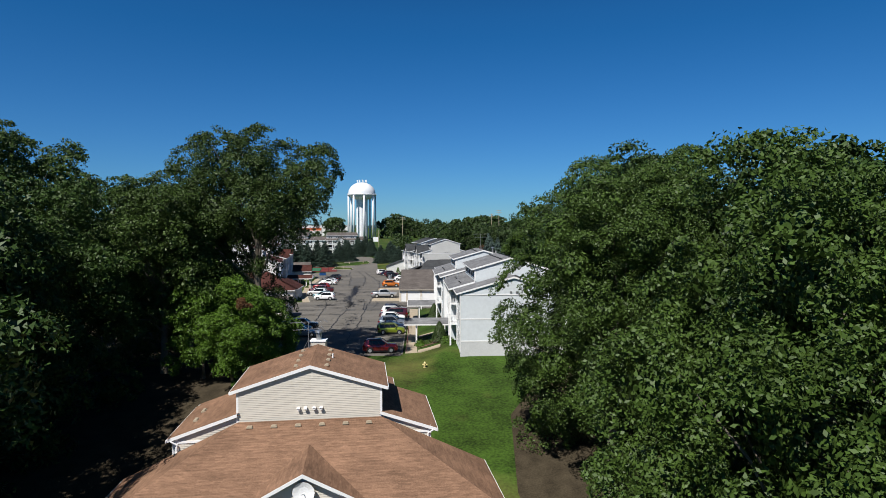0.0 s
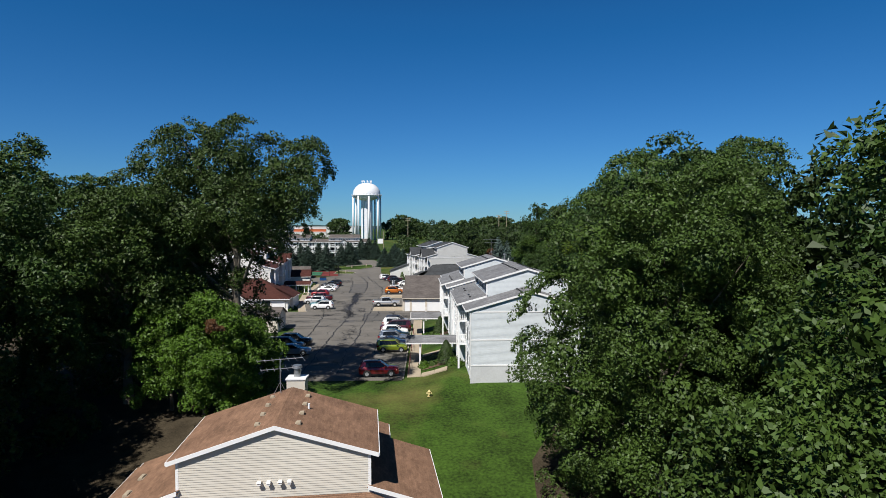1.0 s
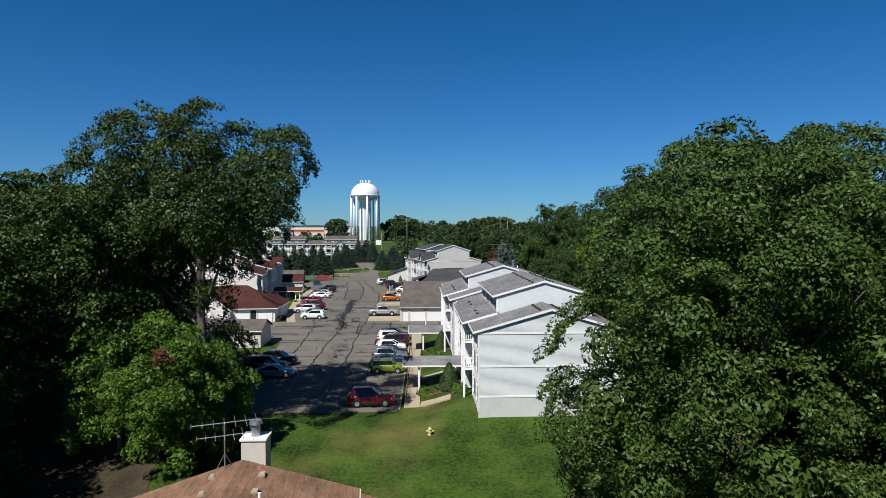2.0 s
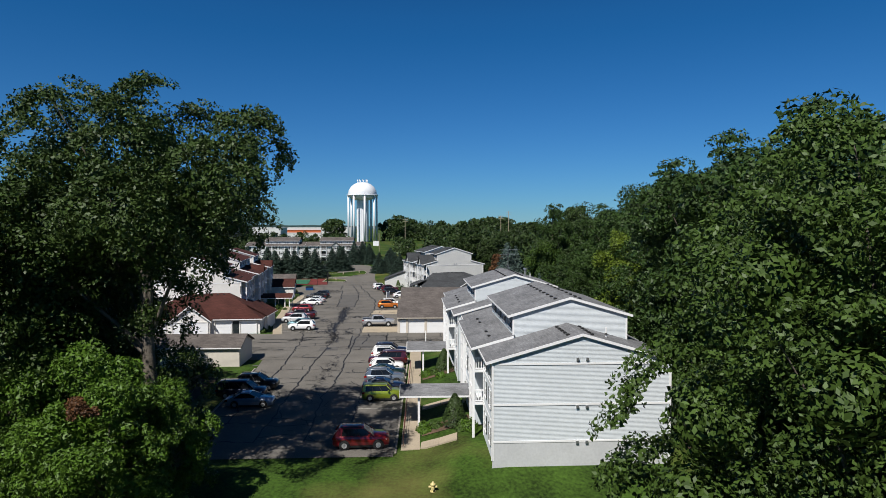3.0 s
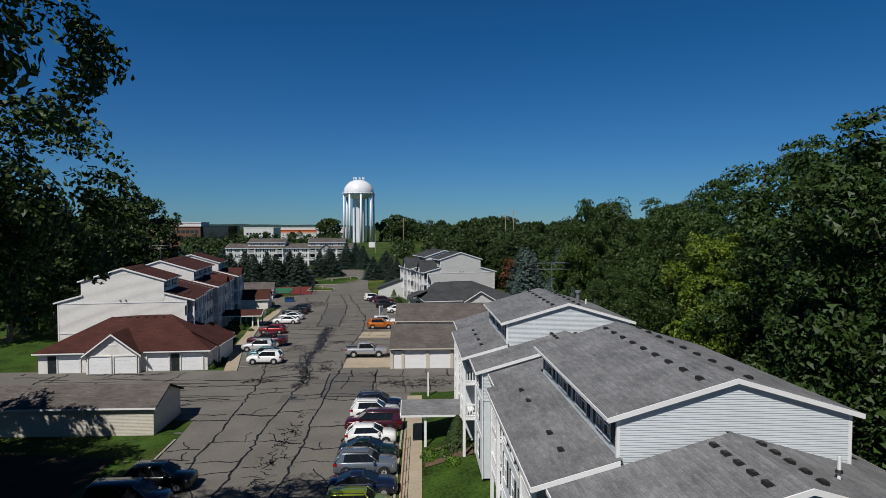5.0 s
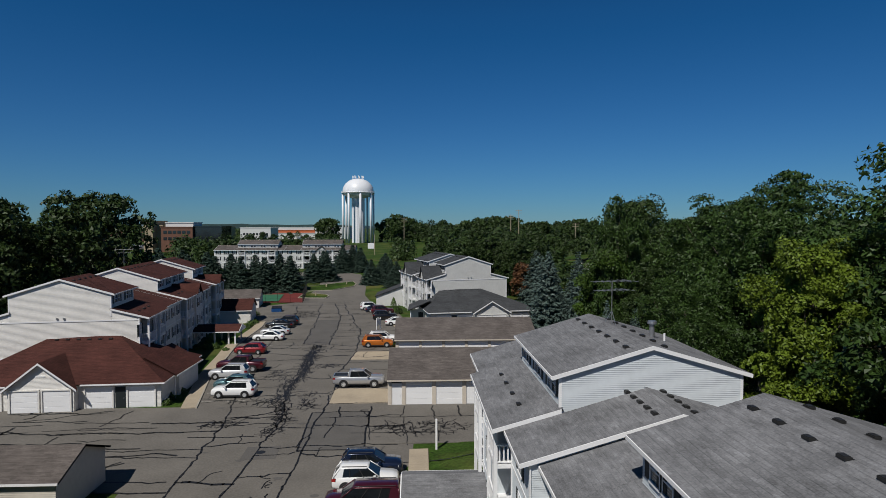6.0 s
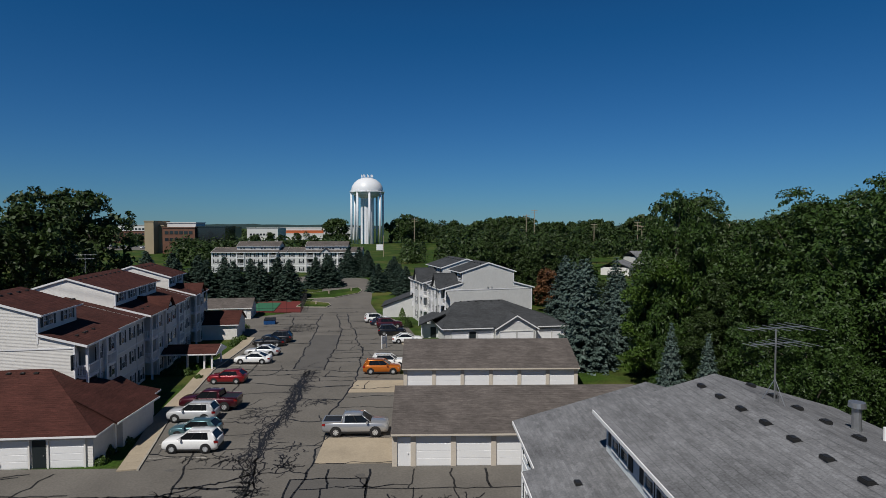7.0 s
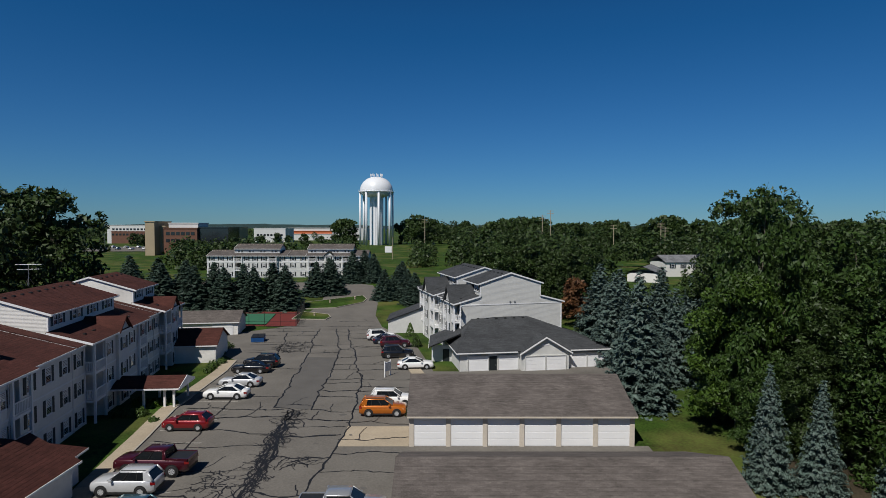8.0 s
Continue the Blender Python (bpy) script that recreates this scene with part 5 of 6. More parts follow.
for kind, colour, x, y, rz, words in (
        ("suv", "red", 0.7, 94.9, 2, "dark red SUV parked at the lot's near end"), ("box", "green", 1.6, 108.1, 0, "lime green boxy hatchback parked nose to the kerb"), ("sedan", "navy", 1.6, 111.3, 1, "dark navy sedan parked between two cars"),
        ("suv", "slate", 1.5, 114.5, 0, "slate grey SUV with roof rails"), ("sedan", "dark_green", 1.5, 117.6, -1, "dark green sedan parked in a row"), ("hatch", "white", 1.4, 120.8, 0, "white hatchback parked nose to the kerb"),
        ("van", "maroon", 1.4, 123.9, 180, "maroon minivan parked tail to the kerb"), ("suv", "white", 1.3, 127.1, 0, "white SUV parked nose to the kerb"), ("suv", "navy", 1.5, 129.6, 1, "dark blue SUV at the end of the row"),
        ("suv", "white", -15.0, 150.2, 180, "white SUV parked by the walk"), ("hatch", "teal", -16.0, 153.4, 180, "grey-blue hatchback parked beside a white SUV"), ("suv", "silver", -17.8, 157.4, 180, "silver SUV with roof rails"),
        ("pickup", "maroon", -17.3, 160.6, 178, "maroon pickup truck with an open bed"), ("hatch", "red", -18.7, 169.7, 180, "bright red hatchback standing alone in its bay"), ("sedan", "white", -18.6, 179.4, 180, "white sedan parked by the canopy"),
        ("sedan", "silver", -18.7, 184.2, 180, "silver sedan parked beside a white one"), ("sedan", "black", -19.5, 190.6, 180, "black sedan parked at the lot's far side"), ("suv", "black", -19.0, 193.4, 180, "black car parked at the lot's far side"),
        ("pickup", "steel", -1.8, 153.6, 0, "silver crew-cab pickup with black bed liner"), ("suv", "orange", -1.05, 173.7, 0, "orange SUV parked beside the garages"), ("suv", "white", -0.4, 176.7, 0, "white SUV behind an orange one"),
        ("sedan", "white", 1.4, 192.8, 4, "white sedan parked near the sign"), ("suv", "black", -1.4, 199.2, 6, "black SUV parked by the grass"), ("suv", "maroon", -2.3, 206.5, 8, "dark red SUV parked by the grass"),
        ("sedan", "navy", -3.7, 209.4, 8, "dark sedan parked between SUVs"), ("suv", "white", -5.1, 212.3, 10, "white SUV at the end of the row"),
        ("van", "navy", -13.4, 109.6, 0, "dark van in the shade of the oaks"), ("sedan", "pale_blue", -11.6, 106.4, 0, "pale blue sedan in deep tree shade"), ("suv", "black", -12.6, 112.6, 0, "dark SUV in the shade of the oaks")):
    car(kind, colour, x, y, rz, words)

# ---- canopies, shed, bins ----
def canopy(m, w, d, h, roofs, label, posts):
    """An entrance canopy with a low gable roof, ridge along x."""
    ob = thing("entrance_canopy", m, label, "canopy", "entrance canopies")
    r = MB()
    slope(r, (0, 0, h), (w, 0, h), (w, d / 2, h + d * 0.17), (0, d / 2, h + d * 0.17))
    slope(r, (0, d, h), (w, d, h), (w, d / 2, h + d * 0.17), (0, d / 2, h + d * 0.17))
    r.part("roof", roofs, ob)
    for y, sd in ((0, -1), (d, 1)):
        beam(MB(), (0, y, h + 0.02), (w, y, h + 0.02), side=(0, sd, 0), h=0.15).part("fascia", M_TRIM, ob)
    for x, sd in ((0, -1), (w, 1)):
        MB().prism([(x, 0, h - 0.2), (x, d, h - 0.2), (x, d, h), (x, d / 2, h + d * 0.17), (x, 0, h)], (0.06 * sd, 0, 0)).part("end_board", M_TRIM, ob)
    pm = MB().box(-0.1, -0.1, -0.6, 0.1, 0.1, h).data("post", M_TRIM)
    for x, y in posts:
        share("post", pm, ob, x, y)
    return ob


canopy(pose(3.75, 98.9, 0.2), 6.6, 3.8, 2.75, M_ROOF_GREY, "grey shingled entrance canopy on white posts", [(1.7, 0.3), (1.7, 3.5)])
canopy(pose(4.0, 118.9, 0.1), 5.6, 4.2, 2.75, M_ROOF_GREY, "grey shingled entrance canopy on white posts", [(2.0, 0.3), (2.0, 3.9)])
canopy(pose(-28.9, 175.0, 0, 0, 0, 4), 6.8, 4.8, 2.6, M_ROOF_RED, "red shingled entrance canopy on white posts", [(3.2, 0.4), (5.2, 0.6), (6.2, 0.4), (6.2, 4.4), (3.2, 4.4)])


def shed(m, w, d, h, rise, walls, roofs, label, door=False):
    ob = thing("shed", m, label, "shed")
    wl = MB()
    g = lambda t: h + rise * (1 - abs(2 * t - 1))
    siding(wl, (0, 0), (w, 0), lambda t: -0.3, lambda t: h, 1)
    siding(wl, (w, 0), (w, d), lambda t: -0.3, g, 1, out=(1, 0, 0))
    siding(wl, (0, d), (0, 0), lambda t: -0.3, g, 1, out=(-1, 0, 0))
    siding(wl, (w, d), (0, d), lambda t: -0.3, lambda t: h, 1, out=(0, 1, 0))
    wl.part("wall", walls, ob)
    r = MB()
    o = 0.3
    slope(r, (-o, -o, h), (w + o, -o, h), (w + o, d / 2, h + rise + 0.1), (-o, d / 2, h + rise + 0.1))
    slope(r, (-o, d + o, h), (w + o, d + o, h), (w + o, d / 2, h + rise + 0.1), (-o, d / 2, h + rise + 0.1))
    r.part("roof", roofs, ob)
    beam(MB(), (-o, -o, h + 0.02), (w + o, -o, h + 0.02), h=0.14).part("fascia", M_TRIM, ob)
    if door:
        dd = MB().box(w - 4.2, -0.06, 0, w - 0.8, -0.02, 2.2)
        for i in range(4):
            dd.box(w - 4.1, -0.075, 0.06 + i * 0.54, w - 0.9, -0.06, 0.06 + i * 0.54 + 0.48)
        dd.part("garage_door", M_DOOR, ob, "white garage door")
    return ob


shed(pose(-34.0, 123.3, 0), 16.2, 5.8, 2.5, 1.2, M_SIDING_T, M_ROOF_TAUPE, "long tan storage building with weathered brown shingle roof")
shed(pose(-44.5, 214.5, 0.1, 0, 0, 8), 14.6, 7.0, 2.6, 1.5, M_SIDING_W, M_ROOF_TAUPE, "low white garage with grey roof", True)
shed(pose(9.0, 218.4, 0.5, 0, 0, 90), 8.0, 13.4, 2.2, 2.5, M_SIDING_M, M_ROOF_DARK, "low grey garage with gable roof and charcoal shingles")
shed(pose(-35.0, 194.7, 0, 0, 0, 8), 9.0, 7.5, 2.9, 1.7, M_SIDING_W, M_ROOF_RED, "white laundry annex with dark red roof")


def dumpster(m):
    ob = thing("dumpster", m, "blue steel waste container with sloping lids", "dumpster")
    M_BLUE = mat("blue_steel", (0.01, 0.07, 0.22), 0.5, vary=0.25, scale=1.5)
    MB().prism([(-1.0, -0.8, 0.12), (-1.0, 0.8, 0.12), (-1.0, 0.9, 1.5), (-1.0, -0.9, 1.25)], (2.0, 0, 0)).part("bin", M_BLUE, ob)
    for x in (-0.98, 0.02):
        MB().prism([(x, -0.95, 1.27), (x, 0.93, 1.52), (x, 0.93, 1.57), (x, -0.95, 1.32)], (0.96, 0, 0)).part("lid", M_DARK, ob)
    for x in (-0.6, 0.6):
        MB().box(x - 0.12, -0.95, 0.0, x + 0.12, 0.85, 0.14).part("skid", M_DARK, ob)
    for x in (-1.06, 1.0):
        MB().box(x, -0.5, 0.75, x + 0.06, 0.5, 0.95).part("sleeve", M_BLUE, ob)
    return ob


dumpster(pose(-24.8, 210.8, 0.03, 0, 0, 8))

# ---- paving details ----
def strip(mb, pts, w, lift):
    """A flat ribbon along plan points."""
    for (x0, y0), (x1, y1) in zip(pts, pts[1:]):
        d = Vector((x1 - x0, y1 - y0))
        if d.length < 1e-4:
            continue
        n = Vector((-d.y, d.x)).normalized() * (w / 2)
        u = d.normalized() * (w * 0.3)
        q = [(x0 - u.x + n.x, y0 - u.y + n.y), (x0 - u.x - n.x, y0 - u.y - n.y), (x1 + u.x - n.x, y1 + u.y - n.y), (x1 + u.x + n.x, y1 + u.y + n.y)]
        mb.face([(x, y, gz(x, y) + lift) for x, y in q])


def wander(x0, y0, x1, y1, amp, n, r):
    ox, oy = 0.0, 0.0
    out = []
    for i in range(n + 1):
        t = i / n
        ox, oy = ox * 0.82 + r.gauss(0, amp), oy * 0.82 + r.gauss(0, amp)
        k = min(1, 4 * t, 4 * (1 - t)) if amp > 0 else 0
        out.append((x0 + (x1 - x0) * t + ox * k, y0 + (y1 - y0) * t + oy * k))
    return out


rc = random.Random(11)
tar = MB()
# long seams down the lot, and the cross joints between them
SEAMS = (((-12.4, 96), (-12.6, 130), (-13.3, 142), (-14.4, 148), (-15.7, 154.6), (-17, 166), (-18, 180), (-18.8, 200), (-22, 218)),
         ((-8.5, 96), (-8.3, 130), (-8.1, 142), (-9.7, 151), (-9.5, 160), (-10.2, 175), (-12.5, 175.9), (-14.4, 199), (-17, 222)),
         ((-4.3, 96), (-4.6, 135), (-4.4, 147.2), (-5.1, 159.2), (-4.4, 163), (-4.2, 175.5), (-4.6, 184.6), (-7.5, 200), (-12, 222)),
         ((-8.5, 175.1), (-9.9, 199), (-14, 222)), ((-0.8, 96), (-0.9, 134)))
LIFT = 0.045


def along(line, y):
    for (x0, y0), (x1, y1) in zip(line, line[1:]):
        if y0 <= y <= y1:
            return x0 + (x1 - x0) * (y - y0) / max(y1 - y0, 0.01)
    return None


for line in SEAMS:
    for (x0, y0), (x1, y1) in zip(line, line[1:]):
        L = math.hypot(x1 - x0, y1 - y0)
        n = max(3, int(L * 1.6))
        pts = wander(x0, y0, x1, y1, 0.13, n, rc)
        for i in range(n):
            strip(tar, pts[i:i + 2], rc.uniform(0.11, 0.2), LIFT)
y = 97.0
while y < 230:
    left, right = (-15 if y < 128 else (-42 if y < 145 else -17.6 - (y - 145) * 0.12)), (3.2 if y < 190 else 3.2 - (y - 190) * 0.28)
    cuts = sorted([left, right] + [q for q in (along(line, y) for line in SEAMS) if q is not None])
    for c, e in zip(cuts, cuts[1:]):
        if rc.random() < 0.8 and e - c > 0.8 and not (176 < y < 199 and -15 < (c + e) / 2 + (y - 176) * 0.07 < -8.5):
            yy = y + rc.uniform(-1.3, 1.3)
            n = max(4, int((e - c) * 2))
            pts = wander(c, yy, e, yy + rc.uniform(-0.9, 0.9), 0.15, n, rc)
            w = rc.uniform(0.07, 0.16) * (1.5 if 127 < y < 146 else 1.35 if y > 165 else 1)
            for i in range(n):
                strip(tar, pts[i:i + 2], w * rc.uniform(0.6, 1.5), LIFT)
            if rc.random() < 0.4:
                k = rc.randrange(1, n)
                x2 = pts[k][0] + rc.uniform(-1.2, 1.2)
                strip(tar, wander(*pts[k], x2, pts[k][1] + rc.uniform(1.5, 3.2), 0.09, 7, rc), rc.uniform(0.05, 0.11), LIFT)
    y += rc.uniform(2.4, 4.2)
for i in range(44):
    x, y = rc.uniform(-46, -14), rc.uniform(128, 145)
    a = rc.choice((0, 0, 1.57, 1.4, 0.6))
    L = rc.uniform(3, 9)
    strip(tar, wander(x, y, min(x + L * math.cos(a), 20), min(y + L * math.sin(a), 145.5), 0.12, int(L * 2), rc), rc.uniform(0.12, 0.26), LIFT)
for x in (-3.0, 0.2, 3.6, 6.5, 9.1, 12.4, 15.6, 18.7, 21.8):
    strip(tar, wander(x, 145.9, x + rc.uniform(-0.5, 0.5), 142.6, 0.06, 8, rc), rc.uniform(0.1, 0.2), LIFT)
    if rc.random() < 0.7:
        strip(tar, wander(x, 142.6, x + rc.uniform(-0.8, 0.8), 136 + rc.uniform(-1, 2), 0.08, 12, rc), rc.uniform(0.08, 0.16), LIFT)
for y in (142.6, 138.2, 131.5):
    strip(tar, wander(-1.0, y, 22, y - 0.2, 0.06, 46, rc), 0.13, LIFT)
# tar round the edges of the square patch
for a, b, c, e in ((-5.0, 134.2, -5.5, 144.1), (-5.5, 144.1, 0.1, 144.3), (0.1, 144.3, 0.5, 134.2), (0.5, 134.2, -5.0, 134.2)):
    strip(tar, wander(a, b, c, e, 0.04, 14, rc), 0.16, LIFT)


def crazed(cx, cy, rx, ry, n, r, w=0.07):
    """A patch of crazed cracks, tarred over."""
    for i in range(n):
        a, q = r.uniform(0, 6.28), math.sqrt(r.random())
        x, y = cx + math.cos(a) * q * rx, cy + math.sin(a) * q * ry
        a = r.uniform(0, 6.28)
        L = r.uniform(0.4, 1.5)
        strip(tar, wander(x, y, x + L * math.cos(a), y + L * math.sin(a), 0.09, 5, r), w * r.uniform(0.6, 1.5), LIFT)


# the long crazed band: strands that run along it and loops across
BAND = ((-8.0, 137), (-8.1, 142), (-9.4, 148), (-9.8, 153), (-9.6, 157.5), (-9.3, 161), (-9.8, 167.4), (-10.2, 175.2))
for j in range(26):
    lo = rc.uniform(137, 168)
    hi = min(175.2, lo + rc.uniform(5, 16))
    off = rc.gauss(0, 0.42)
    pts, q = [], 0.0
    y = lo
    while y < hi:
        q = q * 0.75 + rc.gauss(0, 0.16)
        pts.append((along(BAND, y) + off + q, y))
        y += rc.uniform(0.3, 0.6)
    strip(tar, pts, rc.uniform(0.06, 0.12), LIFT)
for k in range(38):
    y = 138 + k * 0.98
    crazed(along(BAND, y) + rc.gauss(0, 0.25), y, 0.75, 0.8, 11, rc, 0.06)
crazed(-12.2, 148.2, 2.6, 0.5, 46, rc)
crazed(-12.4, 158.5, 1.6, 2.2, 40, rc)
crazed(-6.3, 148.5, 0.9, 3.0, 40, rc)
crazed(-6.9, 162.5, 1.6, 1.0, 26, rc)
crazed(-13.5, 141.0, 1.6, 1.0, 26, rc)
crazed(5.2, 139.5, 4.2, 1.5, 110, rc)
crazed(-6.0, 118, 0.8, 12, 90, rc)
crazed(-18.0, 206, 2.6, 4.0, 110, rc)
tagged(tar.part("crack_sealer", M_TAR), "black tar lines sealing cracks in the asphalt", "crack sealer", "", "stuff")
drips = MB()
for i in range(60):
    x, y = rc.uniform(-18, 2), rc.uniform(97, 185)
    n, r0 = 9, rc.uniform(0.12, 0.5)
    drips.face([(x + r0 * math.cos(6.28 * k / n) * rc.uniform(0.6, 1.2), y + r0 * 0.7 * math.sin(6.28 * k / n) * rc.uniform(0.6, 1.2), gz(x, y) + 0.036) for k in range(n)])
tagged(drips.part("oil_stains", M_PATCH), "dark oil stains on the parking bays", "stain", "", "stuff")


def slab(name, material, pts, lift, label, category="pavement"):
    return tagged(MB().face([(x, y, gz(x, y) + lift) for x, y in pts]).part(name, material), label, category, "", "structure")


slab("pavement_patch", M_PATCH, [(-12.5, 176.0), (-8.5, 175.2), (-9.95, 199.0), (-14.4, 199.2)], 0.04, "long darker asphalt repair patch")
slab("pavement_patch", M_PATCH, [(-4.9, 134.2), (0.5, 134.2), (0.0, 144.1), (-5.6, 144.1)], 0.04, "square darker asphalt repair patch")
slab("pavement_slab", M_CONCRETE, [(-4.3, 147.0), (1.9, 147.0), (1.9, 152.6), (-4.4, 152.6)], 0.04, "tan concrete parking slab beside the garages")
slab("pavement_slab", M_ASPHALT, [(7.4, 190.4), (27.6, 190.4), (27.4, 194.6), (7.4, 191.3)], 0.04, "asphalt apron before the grey garage wing")
slab("pavement_slab", M_CONCRETE, [(-4.2, 165.4), (1.9, 165.4), (1.9, 170.2), (-4.0, 170.2)], 0.04, "tan concrete parking slab beside the garages")
slab("pavement_patch", M_PATCH, [(-9.2, 132.5), (-6.4, 132.6), (-6.6, 135.4), (-9.3, 135.2)], 0.04, "small asphalt patch round a manhole")
tagged(MB().tube((-7.9, 134.0, 0.0), (-7.9, 134.0, 0.05), 0.38, n=20).part("manhole_cover", M_DARK), "dark iron manhole cover set in the asphalt", "manhole cover")
lines = MB()
for i in range(9):
    y = 94.9 + i * 2.82
    lines.face([(x, yy, gz(x, yy) + 0.037) for x, yy in ((-0.9, y + 9.9), (3.3, y + 9.9), (3.3, y + 10.0), (-0.9, y + 10.0))])
M_LINE = mat("worn_line_paint", (0.36, 0.34, 0.31), 0.8, vary=0.5, scale=3)
for i in range(14):
    y = 148.4 + i * 2.95
    x = -17.9 - min(i, 8) * 0.45
    lines.face([(a, b, gz(a, b) + 0.037) for a, b in ((x, y), (x + 4.6, y), (x + 4.6, y + 0.1), (x, y + 0.1))])
tagged(lines.part("bay_lines", M_LINE), "worn pale parking bay lines", "road marking", "", "stuff")


def walkway(pts, w, label, lift=0.12):
    """A concrete walk of single slabs along plan points."""
    ob = thing("pavement_walk", pose(0, 0, 0), label, "pavement", "", "structure")
    for (x0, y0), (x1, y1) in zip(pts, pts[1:]):
        L = math.hypot(x1 - x0, y1 - y0)
        n = max(1, round(L / 1.6))
        ux, uy = (x1 - x0) / L, (y1 - y0) / L
        nx, ny = -uy * w / 2, ux * w / 2
        for i in range(n):
            a, b = L * i / n + 0.012, L * (i + 1) / n - 0.012
            q = [(x0 + ux * a + nx, y0 + uy * a + ny), (x0 + ux * b + nx, y0 + uy * b + ny), (x0 + ux * b - nx, y0 + uy * b - ny), (x0 + ux * a - nx, y0 + uy * a - ny)]
            top = [(x, y, gz(x, y) + lift) for x, y in q]
            MB().prism([(x, y, z - 0.2) for x, y, z in top], (0, 0, 0.2)).part("slab", M_CONCRETE, ob)
    return ob


walkway([(4.75, 93.6), (5.05, 134.0)], 1.55, "tan concrete walk beside the parking bays")
walkway([(5.6, 94.4), (8.6, 94.2)], 1.4, "tan concrete path to the flats' near entrance")
walkway([(5.8, 104.4), (9.4, 104.2)], 1.3, "tan concrete path to the flats' entrance")
walkway([(-18.35, 146.0), (-21.1, 158), (-22.1, 167.7), (-23.2, 175.3), (-23.6, 191), (-24.4, 197)], 1.5, "tan concrete walk beside the red-roofed flats")
walkway([(1.9, 189.5), (0.4, 196), (-2.6, 206)], 1.6, "tan concrete walk beside the grey flats")
for pts, words in (([(3.55, 93), (4.0, 127)], "low concrete kerb along the parking bays"), ([(-17.55, 146), (-20.3, 158), (-21.3, 167.7), (-22.4, 175.3), (-22.8, 191), (-23.6, 197)], "low concrete kerb along the far bays"),
                   ([(-14.4, 96), (-15.4, 122)], "low concrete kerb under the oaks")):
    ob = thing("kerb", pose(0, 0, 0), words, "kerb", "", "structure")
    for (x0, y0), (x1, y1) in zip(pts, pts[1:]):
        L = math.hypot(x1 - x0, y1 - y0)
        n = max(1, round(L / 3))
        for i in range(n):
            a, b = i / n, (i + 1) / n - 0.006
            p, q = (x0 + (x1 - x0) * a, y0 + (y1 - y0) * a), (x0 + (x1 - x0) * b, y0 + (y1 - y0) * b)
            MB().prism([(p[0] - 0.08, p[1], gz(*p) - 0.1), (p[0] + 0.08, p[1], gz(*p) - 0.1), (q[0] + 0.08, q[1], gz(*q) - 0.1), (q[0] - 0.08, q[1], gz(*q) - 0.1)], (0, 0, 0.24)).part("kerb_stone", M_KERB, ob)

# ---- small outdoor things ----
M_RAILRED = mat("rusty_rail", (0.20, 0.07, 0.05), 0.6, vary=0.3)
ob = thing("handrail", pose(4.15, 94.5, 0.05), "rust-brown steel handrail along the walk", "handrail")
for k in range(13):
    MB().tube((0.02 * k, 2.2 * k, 0), (0.02 * k, 2.2 * k, 1.0), 0.03, n=6).part("post", M_RAILRED, ob)
for z in (0.5, 1.0):
    MB().tube((0, 0, z), (0.26, 26.4, z), 0.025, n=6).part("rail", M_RAILRED, ob)

ob = thing("fire_hydrant", pose(6.4, 86.4, gz(6.4, 86.4)), "pale yellow fire hydrant on the lawn", "fire hydrant")
M_HYD = mat("hydrant_paint", (0.62, 0.52, 0.24), 0.5, vary=0.15)
MB().tube((0, 0, -0.1), (0, 0, 0.55), 0.13, n=12).tube((0, 0, 0.08), (0, 0, 0.14), 0.2, n=12).part("barrel", M_HYD, ob, smooth=False)
MB().tube((0, 0, 0.55), (0, 0, 0.62), 0.18, n=12).tube((0, 0, 0.62), (0, 0, 0.78), 0.15, 0.05, 12).part("bonnet", M_HYD, ob)
for a, b in (((-0.3, 0, 0.42), (0.3, 0, 0.42)), ((0, -0.28, 0.38), (0, 0, 0.38))):
    MB().tube(a, b, 0.075, n=10).part("nozzle", M_HYD, ob)


def bush(x, y, r, h, material, label, cone=False, n=900, name="bush"):
    ob = thing(name, pose(x, y, gz(x, y)), label, "shrub", "shrubs")
    d = unit(n)
    d[:, 2] = np.abs(d[:, 2])
    if cone:
        t = rng.uniform(0, 1, n) ** 0.8
        a = rng.uniform(0, 6.28, n)
        rad = r * (1 - t) ** 0.7 * rng.uniform(0.85, 1.05, n) + 0.05
        c = np.stack([rad * np.cos(a), rad * np.sin(a), h * t + 0.05], 1)
        nn = np.stack([np.cos(a), np.sin(a), 0.5 + 0 * a], 1) + rng.normal(0, 0.3, (n, 3))
    else:
        c = d * np.array([r, r, h]) * rng.uniform(0.75, 1.05, (n, 1)) * (1 + 0.15 * np.sin(d[:, :1] * 7 + d[:, 1:2] * 5))
        nn = d + rng.normal(0, 0.4, (n, 3))
    nn /= np.linalg.norm(nn, axis=1, keepdims=True)
    me = leaf_mesh("foliage", c, nn, 0.17 * rng.uniform(0.7, 1.4, n), material)
    share("foliage", me, ob)
    share("stem", MB().tube((0, 0, -0.1), (0, 0, h * 0.7), 0.05, n=6).data("stem", M_BARK), ob)
    return ob


